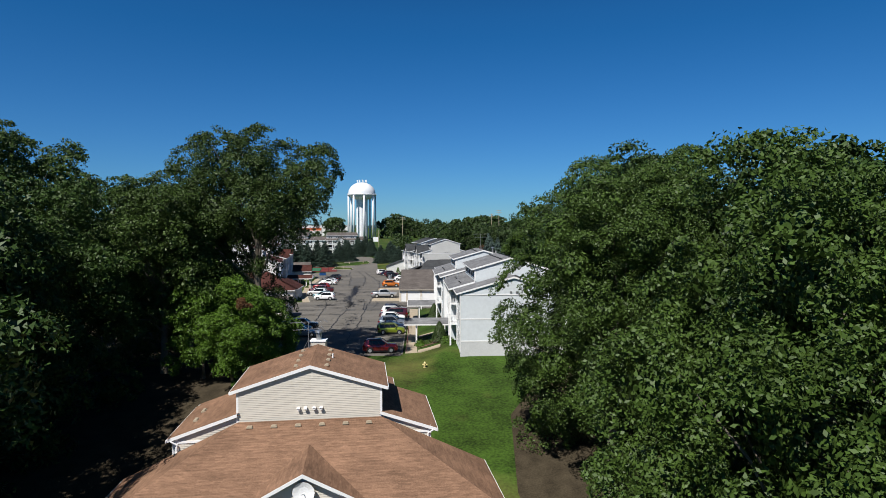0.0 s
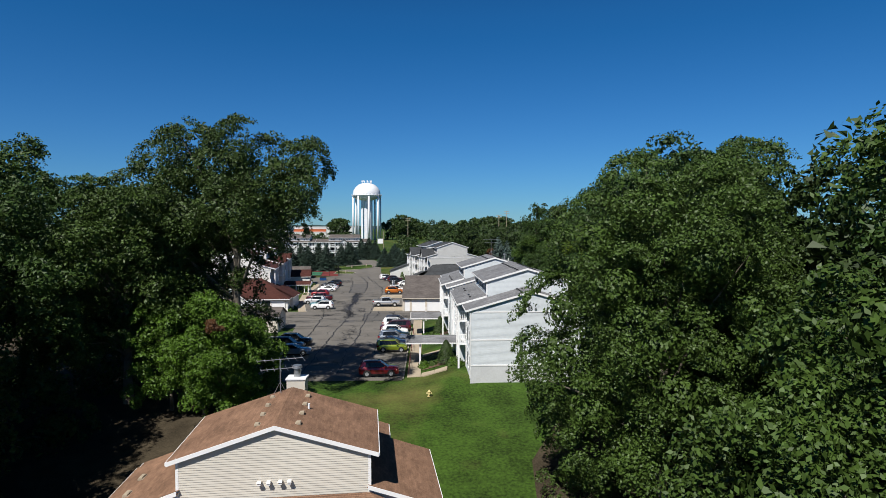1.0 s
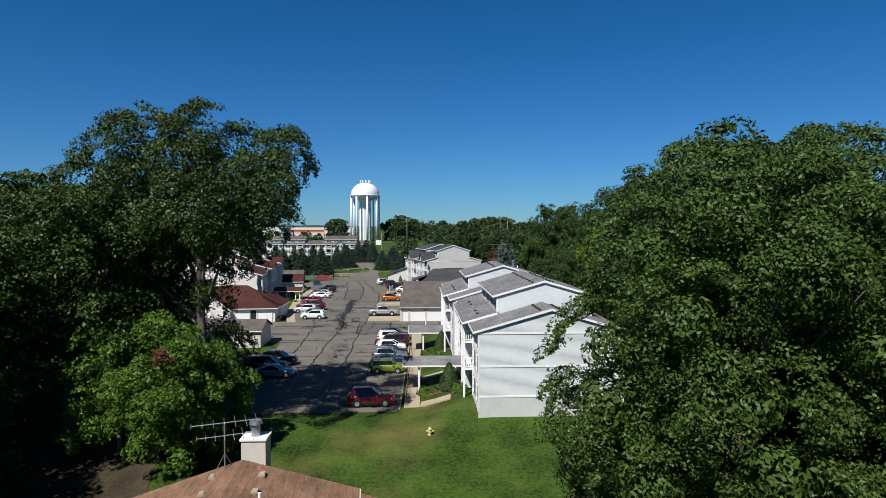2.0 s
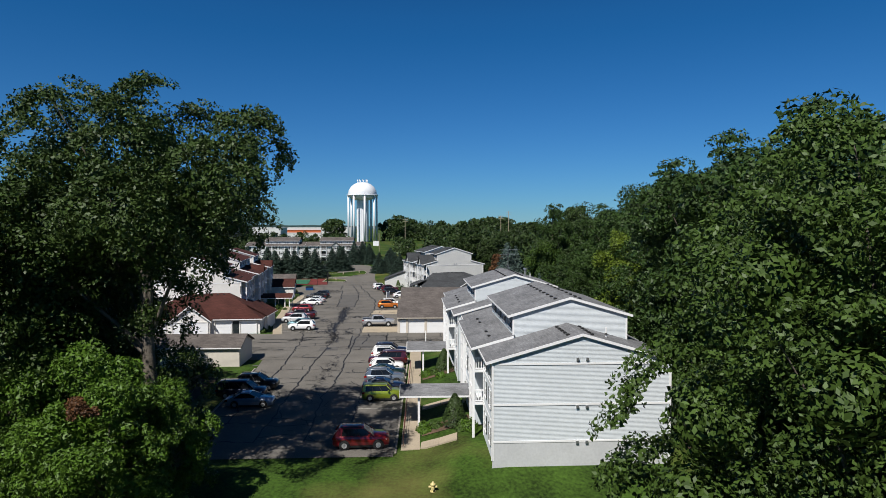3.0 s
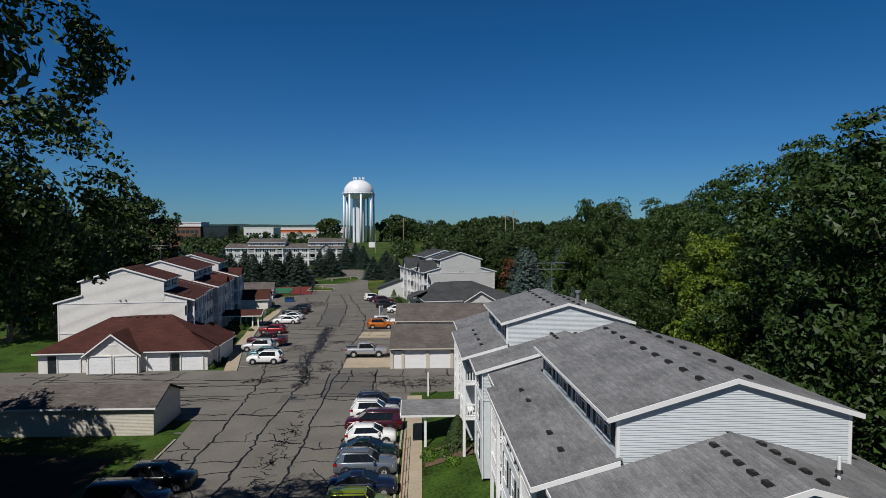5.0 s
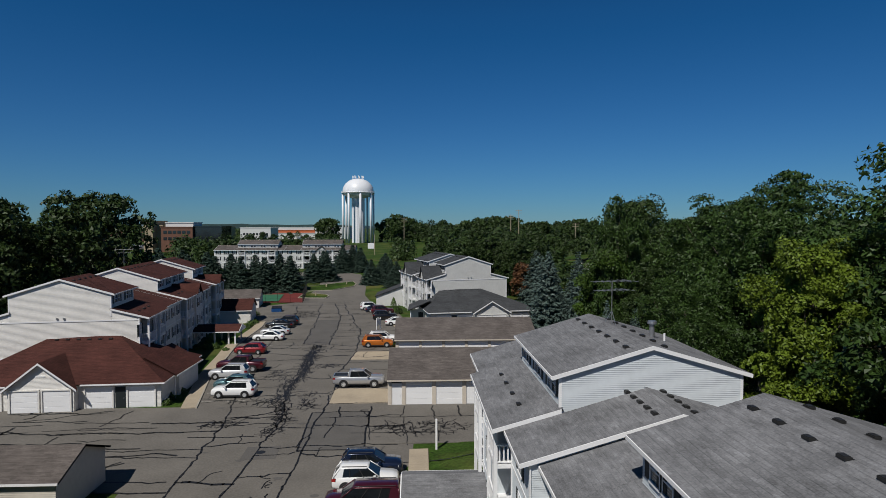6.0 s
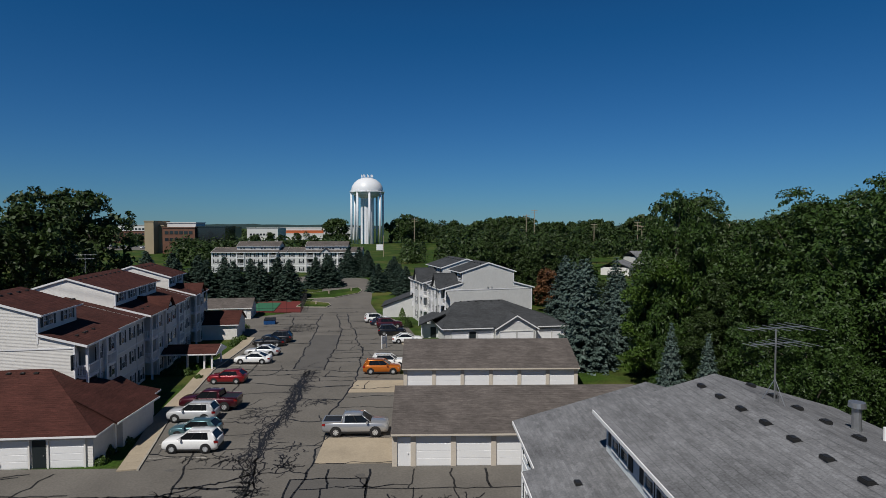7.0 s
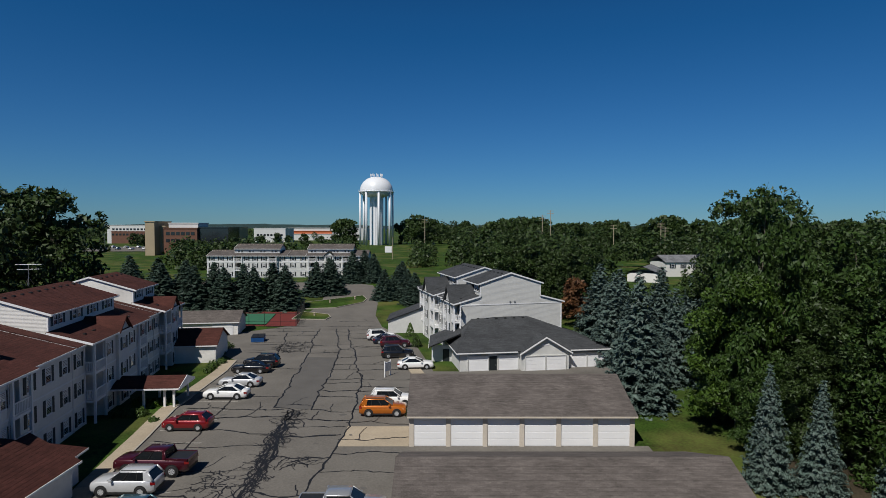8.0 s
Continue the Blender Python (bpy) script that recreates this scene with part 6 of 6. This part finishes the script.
bush(8.6, 97.4, 1.15, 2.6, M_LEAF_D, "clipped cone-shaped evergreen by the canopy", True, 2600)
bush(8.5, 116.9, 1.1, 2.5, M_LEAF_D, "clipped cone-shaped evergreen by the canopy", True, 2400)
for x, y, r, h, m_ in ((5.9, 97.6, 0.7, 0.9, M_LEAF_B), (7.0, 97.9, 0.6, 0.55, M_LEAF), (9.6, 95.6, 0.8, 0.8, M_LEAF_B), (9.0, 95.4, 0.5, 0.5, M_LEAF), (6.4, 116.4, 0.8, 0.7, M_LEAF_B), (7.4, 116.2, 0.6, 0.6, M_LEAF), (8.0, 114.0, 0.6, 0.6, M_LEAF_B),
                       (-26.8, 176.8, 0.9, 0.8, M_LEAF_B), (-25.2, 176.6, 0.8, 0.7, M_LEAF_B), (-23.6, 176.8, 0.7, 0.7, M_LEAF_B), (-21.4, 151.8, 0.6, 0.6, M_LEAF), (-21.2, 147.6, 0.6, 0.5, M_LEAF), (-27.6, 201, 0.9, 0.8, M_LEAF), (-28, 205.5, 1.0, 1.0, M_LEAF),
                       (1.0, 206.5, 0.8, 1.8, M_LEAF_D), (8.2, 197.0, 0.7, 0.7, M_LEAF_B)):
    bush(x, y, r, h, m_, "low rounded green shrub in a bed", n=700)
bush(-0.4, 215.6, 0.8, 2.2, M_LEAF, "small cone-shaped evergreen on the lawn", True, 900)
for x, y, r in ((-24.9, 173.4, 0.7), (-26.0, 173.2, 0.8), (-27.2, 173.0, 0.6), (-25.0, 190.4, 0.6), (-25.2, 191.8, 0.7), (-25.4, 193.4, 0.8), (-25.0, 195.2, 0.7), (-21.6, 149.6, 0.55)):
    bush(x, y, r, r * 1.1, M_LEAF, "low rounded green shrub in a bed", n=500)
bush(-22.8, 171.5, 0.5, 0.5, M_LEAF, "low rounded green shrub in a bed", n=300)
for pts, words in (([(5.7, 96.6), (9.9, 96.6), (9.9, 98.9), (5.7, 98.9)], "brown mulch bed beside the canopy"), ([(5.9, 114.9), (9.6, 114.9), (9.6, 118), (5.9, 118)], "brown mulch bed beside the canopy")):
    tagged(MB().face([(x, y, gz(x, y) + 0.06) for x, y in pts]).part("mulch_bed", M_SOIL), words, "planting bed", "", "structure")


def aerial(m, h, label):
    ob = thing("tv_aerial", m, label, "antenna", "rooftop aerials")
    MB().tube((0, 0, -0.3), (0, 0, h), 0.03, n=6).part("mast", M_STEEL, ob)
    for z, L in ((h, 1.3), (h - 0.55, 1.1)):
        MB().tube((-L, 0, z), (L, 0, z), 0.02, n=6).part("boom", M_STEEL, ob)
        for i in range(7):
            x = -L + 2 * L * i / 6
            q = 0.35 + 0.09 * i
            MB().tube((x, -q, z), (x, q, z), 0.012, n=5).part("element", M_STEEL, ob)
    for a in (0.5, 2.6, 4.7):
        MB().tube((0.5 * math.cos(a), 0.5 * math.sin(a), -0.15), (0, 0, 0.8), 0.015, n=5).part("stay", M_STEEL, ob)
    return ob


aerial(pose(16.9, 121.4, 12.6, 0, 0, 15), 2.6, "weathered television aerial on the grey roof")
aerial(pose(-2.7, 61.6, 7.4, 0, 0, 20), 2.1, "weathered television aerial on the brown roof")
aerial(pose(-43.0, 184.0, 12.5, 0, 0, 20), 2.2, "weathered television aerial on the red roof")
ob = thing("chimney", pose(-2.7, 66.3, 0), "tan sided chimney with a steel flue cap", "chimney")
MB().box(-0.6, -0.5, -5.5, 0.6, 0.5, 7.2).part("shaft", M_SIDING_T, ob)
MB().box(-0.66, -0.56, 7.17, 0.66, 0.56, 7.27).part("cap", M_TRIM, ob)
MB().tube((0, 0, 7.2), (0, 0, 7.85), 0.22, n=14).part("flue", M_STEEL, ob)
MB().tube((0, 0, 7.88), (0, 0, 8.05), 0.34, 0.3, 14).part("cowl", M_STEEL, ob)
ob = thing("roof_flue", pose(18.9, 120.1, 12.0), "galvanised roof flue with a round cowl", "flue")
MB().tube((0, 0, -0.2), (0, 0, 0.75), 0.15, n=14).part("pipe", M_STEEL, ob)
MB().tube((0, 0, 0.78), (0, 0, 0.95), 0.27, 0.25, 14).part("cowl", M_STEEL, ob)
for x, y, z in ((19.4, 119.5, 11.8), (19.6, 90.2, 10.1), (-0.55, 59.0, 7.15)):
    ob = thing("vent_pipe", pose(x, y, z), "short white plastic vent pipe on a roof", "vent pipe", "vent pipes")
    MB().tube((0, 0, -0.3), (0, 0, 0.5), 0.06, n=10).part("pipe", M_TRIM, ob)
    MB().tube((0, 0, -0.05), (0, 0, 0.06), 0.13, 0.09, 10).part("flashing", M_DARK, ob)
ob = thing("marker_post", pose(6.5, 134.0, 0), "white plastic marker post at the drive", "post")
MB().box(-0.08, -0.08, -0.2, 0.08, 0.08, 2.6).part("pole", M_TRIM, ob)
ob = thing("sign_board", pose(-1.9, 188.6, 0.2, 0, 0, 62), "white sign board standing on two legs", "sign")
MB().box(-0.6, -0.05, 1.0, 0.6, 0.05, 2.1).part("board", M_TRIM, ob)
for x in (-0.62, 0.62):
    MB().box(x - 0.05, -0.06, -0.2, x + 0.05, 0.06, 2.3).part("leg", M_TRIM, ob)

def island(pts, label):
    """A kerbed grass island in the drive."""
    ob = tagged(MB().prism([(x, y, gz(x, y) - 0.2) for x, y in pts], (0, 0, 0.36)).part("ground_island", M_GRASS), label, "grass", "", "structure")
    for (x0, y0), (x1, y1) in zip(pts, pts[1:] + pts[:1]):
        a, b = Vector((x0, y0, gz(x0, y0) - 0.2)), Vector((x1, y1, gz(x1, y1) - 0.2))
        n = Vector((y1 - y0, x0 - x1, 0)).normalized() * 0.18
        MB().prism([a, b, b + n, a + n], (0, 0, 0.4)).part("kerb_stone", M_KERB, ob)


island([(-26.9, 250.5), (-24.6, 243.0), (-18.2, 244.5), (-13.2, 251.5), (-12.9, 256), (-14.4, 261.0)], "grass island with a pale kerb in the drive")
island([(-24.4, 231.5), (-17.9, 231.0), (-17.4, 233.8), (-18.4, 236.6), (-24.2, 239.5)], "grass island with a pale kerb in the drive")

# ---- tennis court ----
M_COURT_R = mat("court_red", (0.14, 0.024, 0.02), 0.85, vary=0.15)
M_COURT_G = mat("court_green", (0.03, 0.13, 0.07), 0.85, vary=0.15)
slab("court_surround", M_COURT_R, [(-48, 224.5), (-22.0, 224.5), (-24.0, 240), (-50, 240)], 0.03, "red painted surround of a tennis court", "court")
slab("court", M_COURT_G, [(-46, 225.8), (-28.0, 225.8), (-29.2, 237), (-47, 237)], 0.16, "green painted tennis court", "court")
ob = thing("court_fence", pose(0, 0, 0), "dark chain-link fence round the tennis court", "fence")
for i in range(10):
    x, y = -48 + 26 * i / 9, 224.3
    MB().tube((x, y, -0.1), (x, y, gz(x, y) + 3.0), 0.04, n=6).part("post", M_DARK, ob)
for i in range(1, 7):
    x, y = -22 - 2 * i / 6, 224.3 + 15.7 * i / 6
    MB().tube((x, y, -0.1), (x, y, gz(x, y) + 3.0), 0.04, n=6).part("post", M_DARK, ob)
for z in (0.15, 1.5, 3.0):
    MB().tube((-48, 224.3, z), (-22, 224.3, z), 0.025, n=5).part("rail", M_DARK, ob)
    MB().tube((-22, 224.3, z), (-24, 240, z + 0.3), 0.025, n=5).part("rail", M_DARK, ob)
mesh = MB()
for i in range(60):
    t = i / 59
    mesh.tube((-22 - 2 * t, 224.3 + 15.7 * t, 0.1), (-22 - 2 * ((t + 0.12) % 1), 224.3 + 15.7 * ((t + 0.12) % 1), 3.0), 0.008, n=3, caps=False) if t < 0.88 else None
    mesh.tube((-22 - 2 * (t + 0.12), 224.3 + 15.7 * (t + 0.12), 0.1), (-22 - 2 * t, 224.3 + 15.7 * t, 3.0), 0.008, n=3, caps=False) if t < 0.88 else None
mesh.part("netting", M_DARK, ob)
for x, y in ((-20.5, 250.5), (-15.5, 255.5), (-20.8, 235.0)):
    ob = thing("bollard_light", pose(x, y, gz(x, y)), "short pale stone marker on the grass", "marker", "markers")
    MB().tube((0, 0, -0.1), (0, 0, 0.7), 0.22, 0.18, 10).part("base", M_CONCRETE, ob)
    MB().tube((0, 0, 0.7), (0, 0, 0.85), 0.26, 0.1, 10).part("cap", M_CONCRETE, ob)

# ---- distance ----
M_BRICK = mat("red_brick", (0.15, 0.072, 0.048), 0.9, vary=0.2, scale=0.3, fine=3)
M_TAN = mat("tan_panel", (0.36, 0.29, 0.19), 0.8, vary=0.1, scale=0.2)
M_PALE = mat("pale_cladding", (0.62, 0.62, 0.60), 0.7, vary=0.1, scale=0.1)
M_ORANGE = mat("orange_band", (0.5, 0.12, 0.04), 0.7, vary=0.1)
# ridge green shifted to blue: distance haze mixed into the base colour
M_HILL = mat("haze_tinted_wood", (0.05, 0.085, 0.085), 1.0, vary=0.3, scale=0.01, fine=0.05)


def office(m, label, blocks, windows):
    ob = thing("office_building", m, label, "office building", "distant buildings")
    for name, material, x0, y0, x1, y1, h in blocks:
        MB().box(x0, y0, -8, x1, y1, h).box(x0 - 0.3, y0 - 0.3, h, x1 + 0.3, y1 + 0.3, h + 0.5).part(name, material, ob)
    pane = MB().box(-1.0, -0.12, 0, 1.0, 0.05, 1.7).data("window", M_GLASS)
    for x0, x1, n, z, y in windows:
        for i in range(n):
            share("window", pane, ob, x0 + (x1 - x0) * (i + 0.5) / n, y, z)
    return ob


office(pose(-152, 430, 8), "brick and tan office building with a flat roof", [("tower", M_TAN, 0, 0, 5.0, 20, 13.0), ("brick_wing", M_BRICK, 8, 4, 26, 24, 9.5), ("penthouse", M_PALE, 9, 8, 25, 22, 12.2), ("glass_wing", M_GLASS, 26, 6, 42, 24, 10.0), ("link", M_TAN, 5, 6, 8, 20, 10.5)],
       [(9, 25, 6, 2.2, 4), (9, 25, 6, 6.0, 4)])
office(pose(-290, 640, 8), "long white low office building", [("wall", M_PALE, 0, 0, 70, 30, 11.0), ("base", M_BRICK, 4, -0.5, 50, 0, 5.5), ("block", M_PALE, 56, -2, 74, 20, 13.0)], [(4, 54, 16, 2.2, -0.5), (4, 54, 16, 6.8, 0)])
office(pose(-172, 560, 6), "grey glass-fronted low building", [("wall", M_TAN, 0, 0, 26, 20, 11.5), ("front", M_GLASS, 2, -0.4, 22, 0, 9.5)], [])
office(pose(-160, 640, 6), "pale low flat-roofed warehouse", [("wall", M_PALE, 0, 0, 28, 30, 10.5)], [(2, 26, 8, 4.0, 0)])
office(pose(-150, 720, 5), "long pale warehouse with an orange stripe", [("wall", M_PALE, 0, 0, 80, 40, 11.5), ("stripe", M_ORANGE, 2, -0.5, 45, 0, 8.5), ("low_front", M_PALE, 2, -0.9, 45, -0.5, 5.5)], [])
office(pose(300, 520, 4), "low red building among far trees", [("wall", M_BRICK, 0, 0, 18, 14, 9)], [])


def house(m, w, d, h, label, walls=M_SIDING_W, roofs=M_ROOF_GREY):
    ob = thing("house", m, label, "house", "distant houses")
    MB().box(0, 0, -2, w, d, h).part("wall", walls, ob)
    r = MB()
    slope(r, (-0.4, -0.4, h), (w + 0.4, -0.4, h), (w + 0.4, d / 2, h + d * 0.22), (-0.4, d / 2, h + d * 0.22), 0.6)
    slope(r, (-0.4, d + 0.4, h), (w + 0.4, d + 0.4, h), (w + 0.4, d / 2, h + d * 0.22), (-0.4, d / 2, h + d * 0.22), 0.6)
    r.part("roof", roofs, ob)
    for i in range(4):
        window(ob, w * (i + 0.6) / 4.2, -0.01, h - 1.9, 1.2, 1.3)
    return ob


house(pose(78, 305, 2.5, 0, 0, 10), 16, 10, 5.2, "white two-storey house with grey roof")
house(pose(68.5, 286, 2.5, 0, 0, 60), 13, 9, 3.0, "white house with grey roof among trees")
house(pose(84.5, 282, 2.5, 0, 0, 15), 18, 10, 4.6, "white house with pale grey roof")
house(pose(101, 300, 2.5, 0, 0, 15), 15, 10, 5.4, "white two-storey house with grey roof")
for x, y, h in ((58, 420, 22), (66, 440, 25), (98, 430, 17), (112, 400, 18), (116, 405, 16), (170, 420, 17), (-4, 470, 20)):
    ob = thing("utility_pole", pose(x, y, gz(x, y)), "grey wooden utility pole with crossarms", "utility pole", "utility poles")
    MB().tube((0, 0, -0.5), (0, 0, h), 0.24, 0.16, 8).part("pole", M_CONCRETE, ob)
    for z in (h - 0.6, h - 2.0):
        MB().box(-1.8, -0.1, z, 1.8, 0.1, z + 0.22).part("crossarm", M_CONCRETE, ob)
ob = thing("pole_sign", pose(-18, 400, gz(-18, 400)), "white box sign on a tall pole", "sign")
MB().tube((0, 0, -0.3), (0, 0, 11), 0.16, n=8).part("pole", M_CONCRETE, ob)
MB().box(-3.6, -0.3, 3.4, -0.3, 0.3, 6.4).part("box", M_TRIM, ob)
slab("parking_lot", M_ASPHALT, [(-238, 470), (-150, 470), (-150, 545), (-238, 545)], 0.2, "grey asphalt car park of the offices")
for i in range(16):
    cx, cy = -226 + (i % 8) * 8.6, 492 + (i // 8) * 26
    car(("suv", "sedan", "hatch")[i % 3], ("white", "silver", "black", "slate", "white")[i % 5], cx, cy, 90 if i % 2 else -90, "car parked at the distant offices", gz(cx, cy) + 0.2)
for x, y in ((-205, 486), (-172, 508), (-140, 486)):
    ob = thing("street_lamp", pose(x, y, gz(x, y)), "tall pale steel lamp post with a single arm", "street lamp", "lamp posts")
    MB().tube((0, 0, -0.3), (0, 0, 11), 0.16, 0.1, 8).part("post", M_STEEL, ob)
    MB().tube((0, 0, 10.8), (2.2, 0, 11.2), 0.07, n=6).part("arm", M_STEEL, ob)
    MB().box(1.8, -0.25, 11.05, 3.0, 0.25, 11.3).part("lamp_head", M_TRIM, ob)
# small fittings on the tan flats
flats = next(o for o in bpy.data.objects if o.get("label", "").startswith("apartment building in tan"))
wing = next(o for o in bpy.data.objects if o.get("label", "").startswith("tan garage wing"))


def onto(parent, name, mb, material, x, y, z, label=""):
    ob = mb.part(name, material, parent, label)
    ob.matrix_basis = parent.matrix_basis.inverted() @ pose(x, y, z)
    return ob


for x in (-2.2, -1.76, -1.22, -0.78):
    onto(flats, "wall_vent", MB().box(-0.08, -0.1, -0.1, 0.08, 0.06, 0.09).prism([(-0.1, -0.15, 0.02), (-0.1, -0.1, 0.09), (-0.1, -0.1, 0.02)], (0.2, 0, 0)), M_TRIM, x, 55.16 + 0.087 * (x + 1.5), 5.0)
for x, y, out in ((-9.6, 54.45, -0.35), (6.1, 55.85, 0.35)):
    onto(flats, "downspout", MB().tube((0, 0, -1.6), (0, 0, 0.1), 0.05, n=6).tube((0, 0, 0.1), (out, -0.1, 0.35), 0.05, n=6), M_TRIM, x, y, 2.9)
# the roof goes on behind, narrower
rear = slope(MB(), (14.0, 6.3, 9.1), (14.0, 10.2, 9.1), (7.98, 10.2, 11.2), (7.98, 6.3, 11.2))
rear.part("rear_roof", M_ROOF_BROWN, flats)
siding(MB(), (13.6, 6.3), (13.6, 10.0), lambda t: 0, lambda t: 9.1, 1, out=(1, 0, 0)).part("rear_wall", M_SIDING_T, flats)
beam(MB(), (14.0, 6.3, 9.1), (14.0, 10.2, 9.1), side=(1, 0, 0), h=0.16).part("gutter", M_TRIM, flats)
dish = MB()
for i in range(16):
    a, b = 6.28318 * i / 16, 6.28318 * (i + 1) / 16
    for r0, r1, y0, y1 in ((0.0, 0.3, 0.1, 0.07), (0.3, 0.6, 0.07, -0.02)):
        dish.face([(r0 * math.cos(a), y0, r0 * math.sin(a)), (r1 * math.cos(a), y1, r1 * math.sin(a)), (r1 * math.cos(b), y1, r1 * math.sin(b)), (r0 * math.cos(b), y0, r0 * math.sin(b))])
plate = onto(wing, "satellite_dish", dish, M_TRIM, -0.75, 48.85, 2.35, "white satellite dish on the gable")
MB().tube((0, -0.45, 0.1), (0, 0.35, -0.2), 0.025, n=6).part("arm", M_STEEL, plate)

# wooded ridge on the horizon, its distance haze painted in as a bluish colour
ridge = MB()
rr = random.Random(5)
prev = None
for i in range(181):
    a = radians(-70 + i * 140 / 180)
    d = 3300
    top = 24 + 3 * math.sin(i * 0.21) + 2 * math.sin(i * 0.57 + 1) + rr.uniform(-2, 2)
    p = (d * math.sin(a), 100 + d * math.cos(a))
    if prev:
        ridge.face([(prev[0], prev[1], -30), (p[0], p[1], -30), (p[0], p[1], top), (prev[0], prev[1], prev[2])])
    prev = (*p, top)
tagged(ridge.part("backdrop", M_HILL), "wooded ridge along the horizon with haze put into its colour", "backdrop", "", "structure")
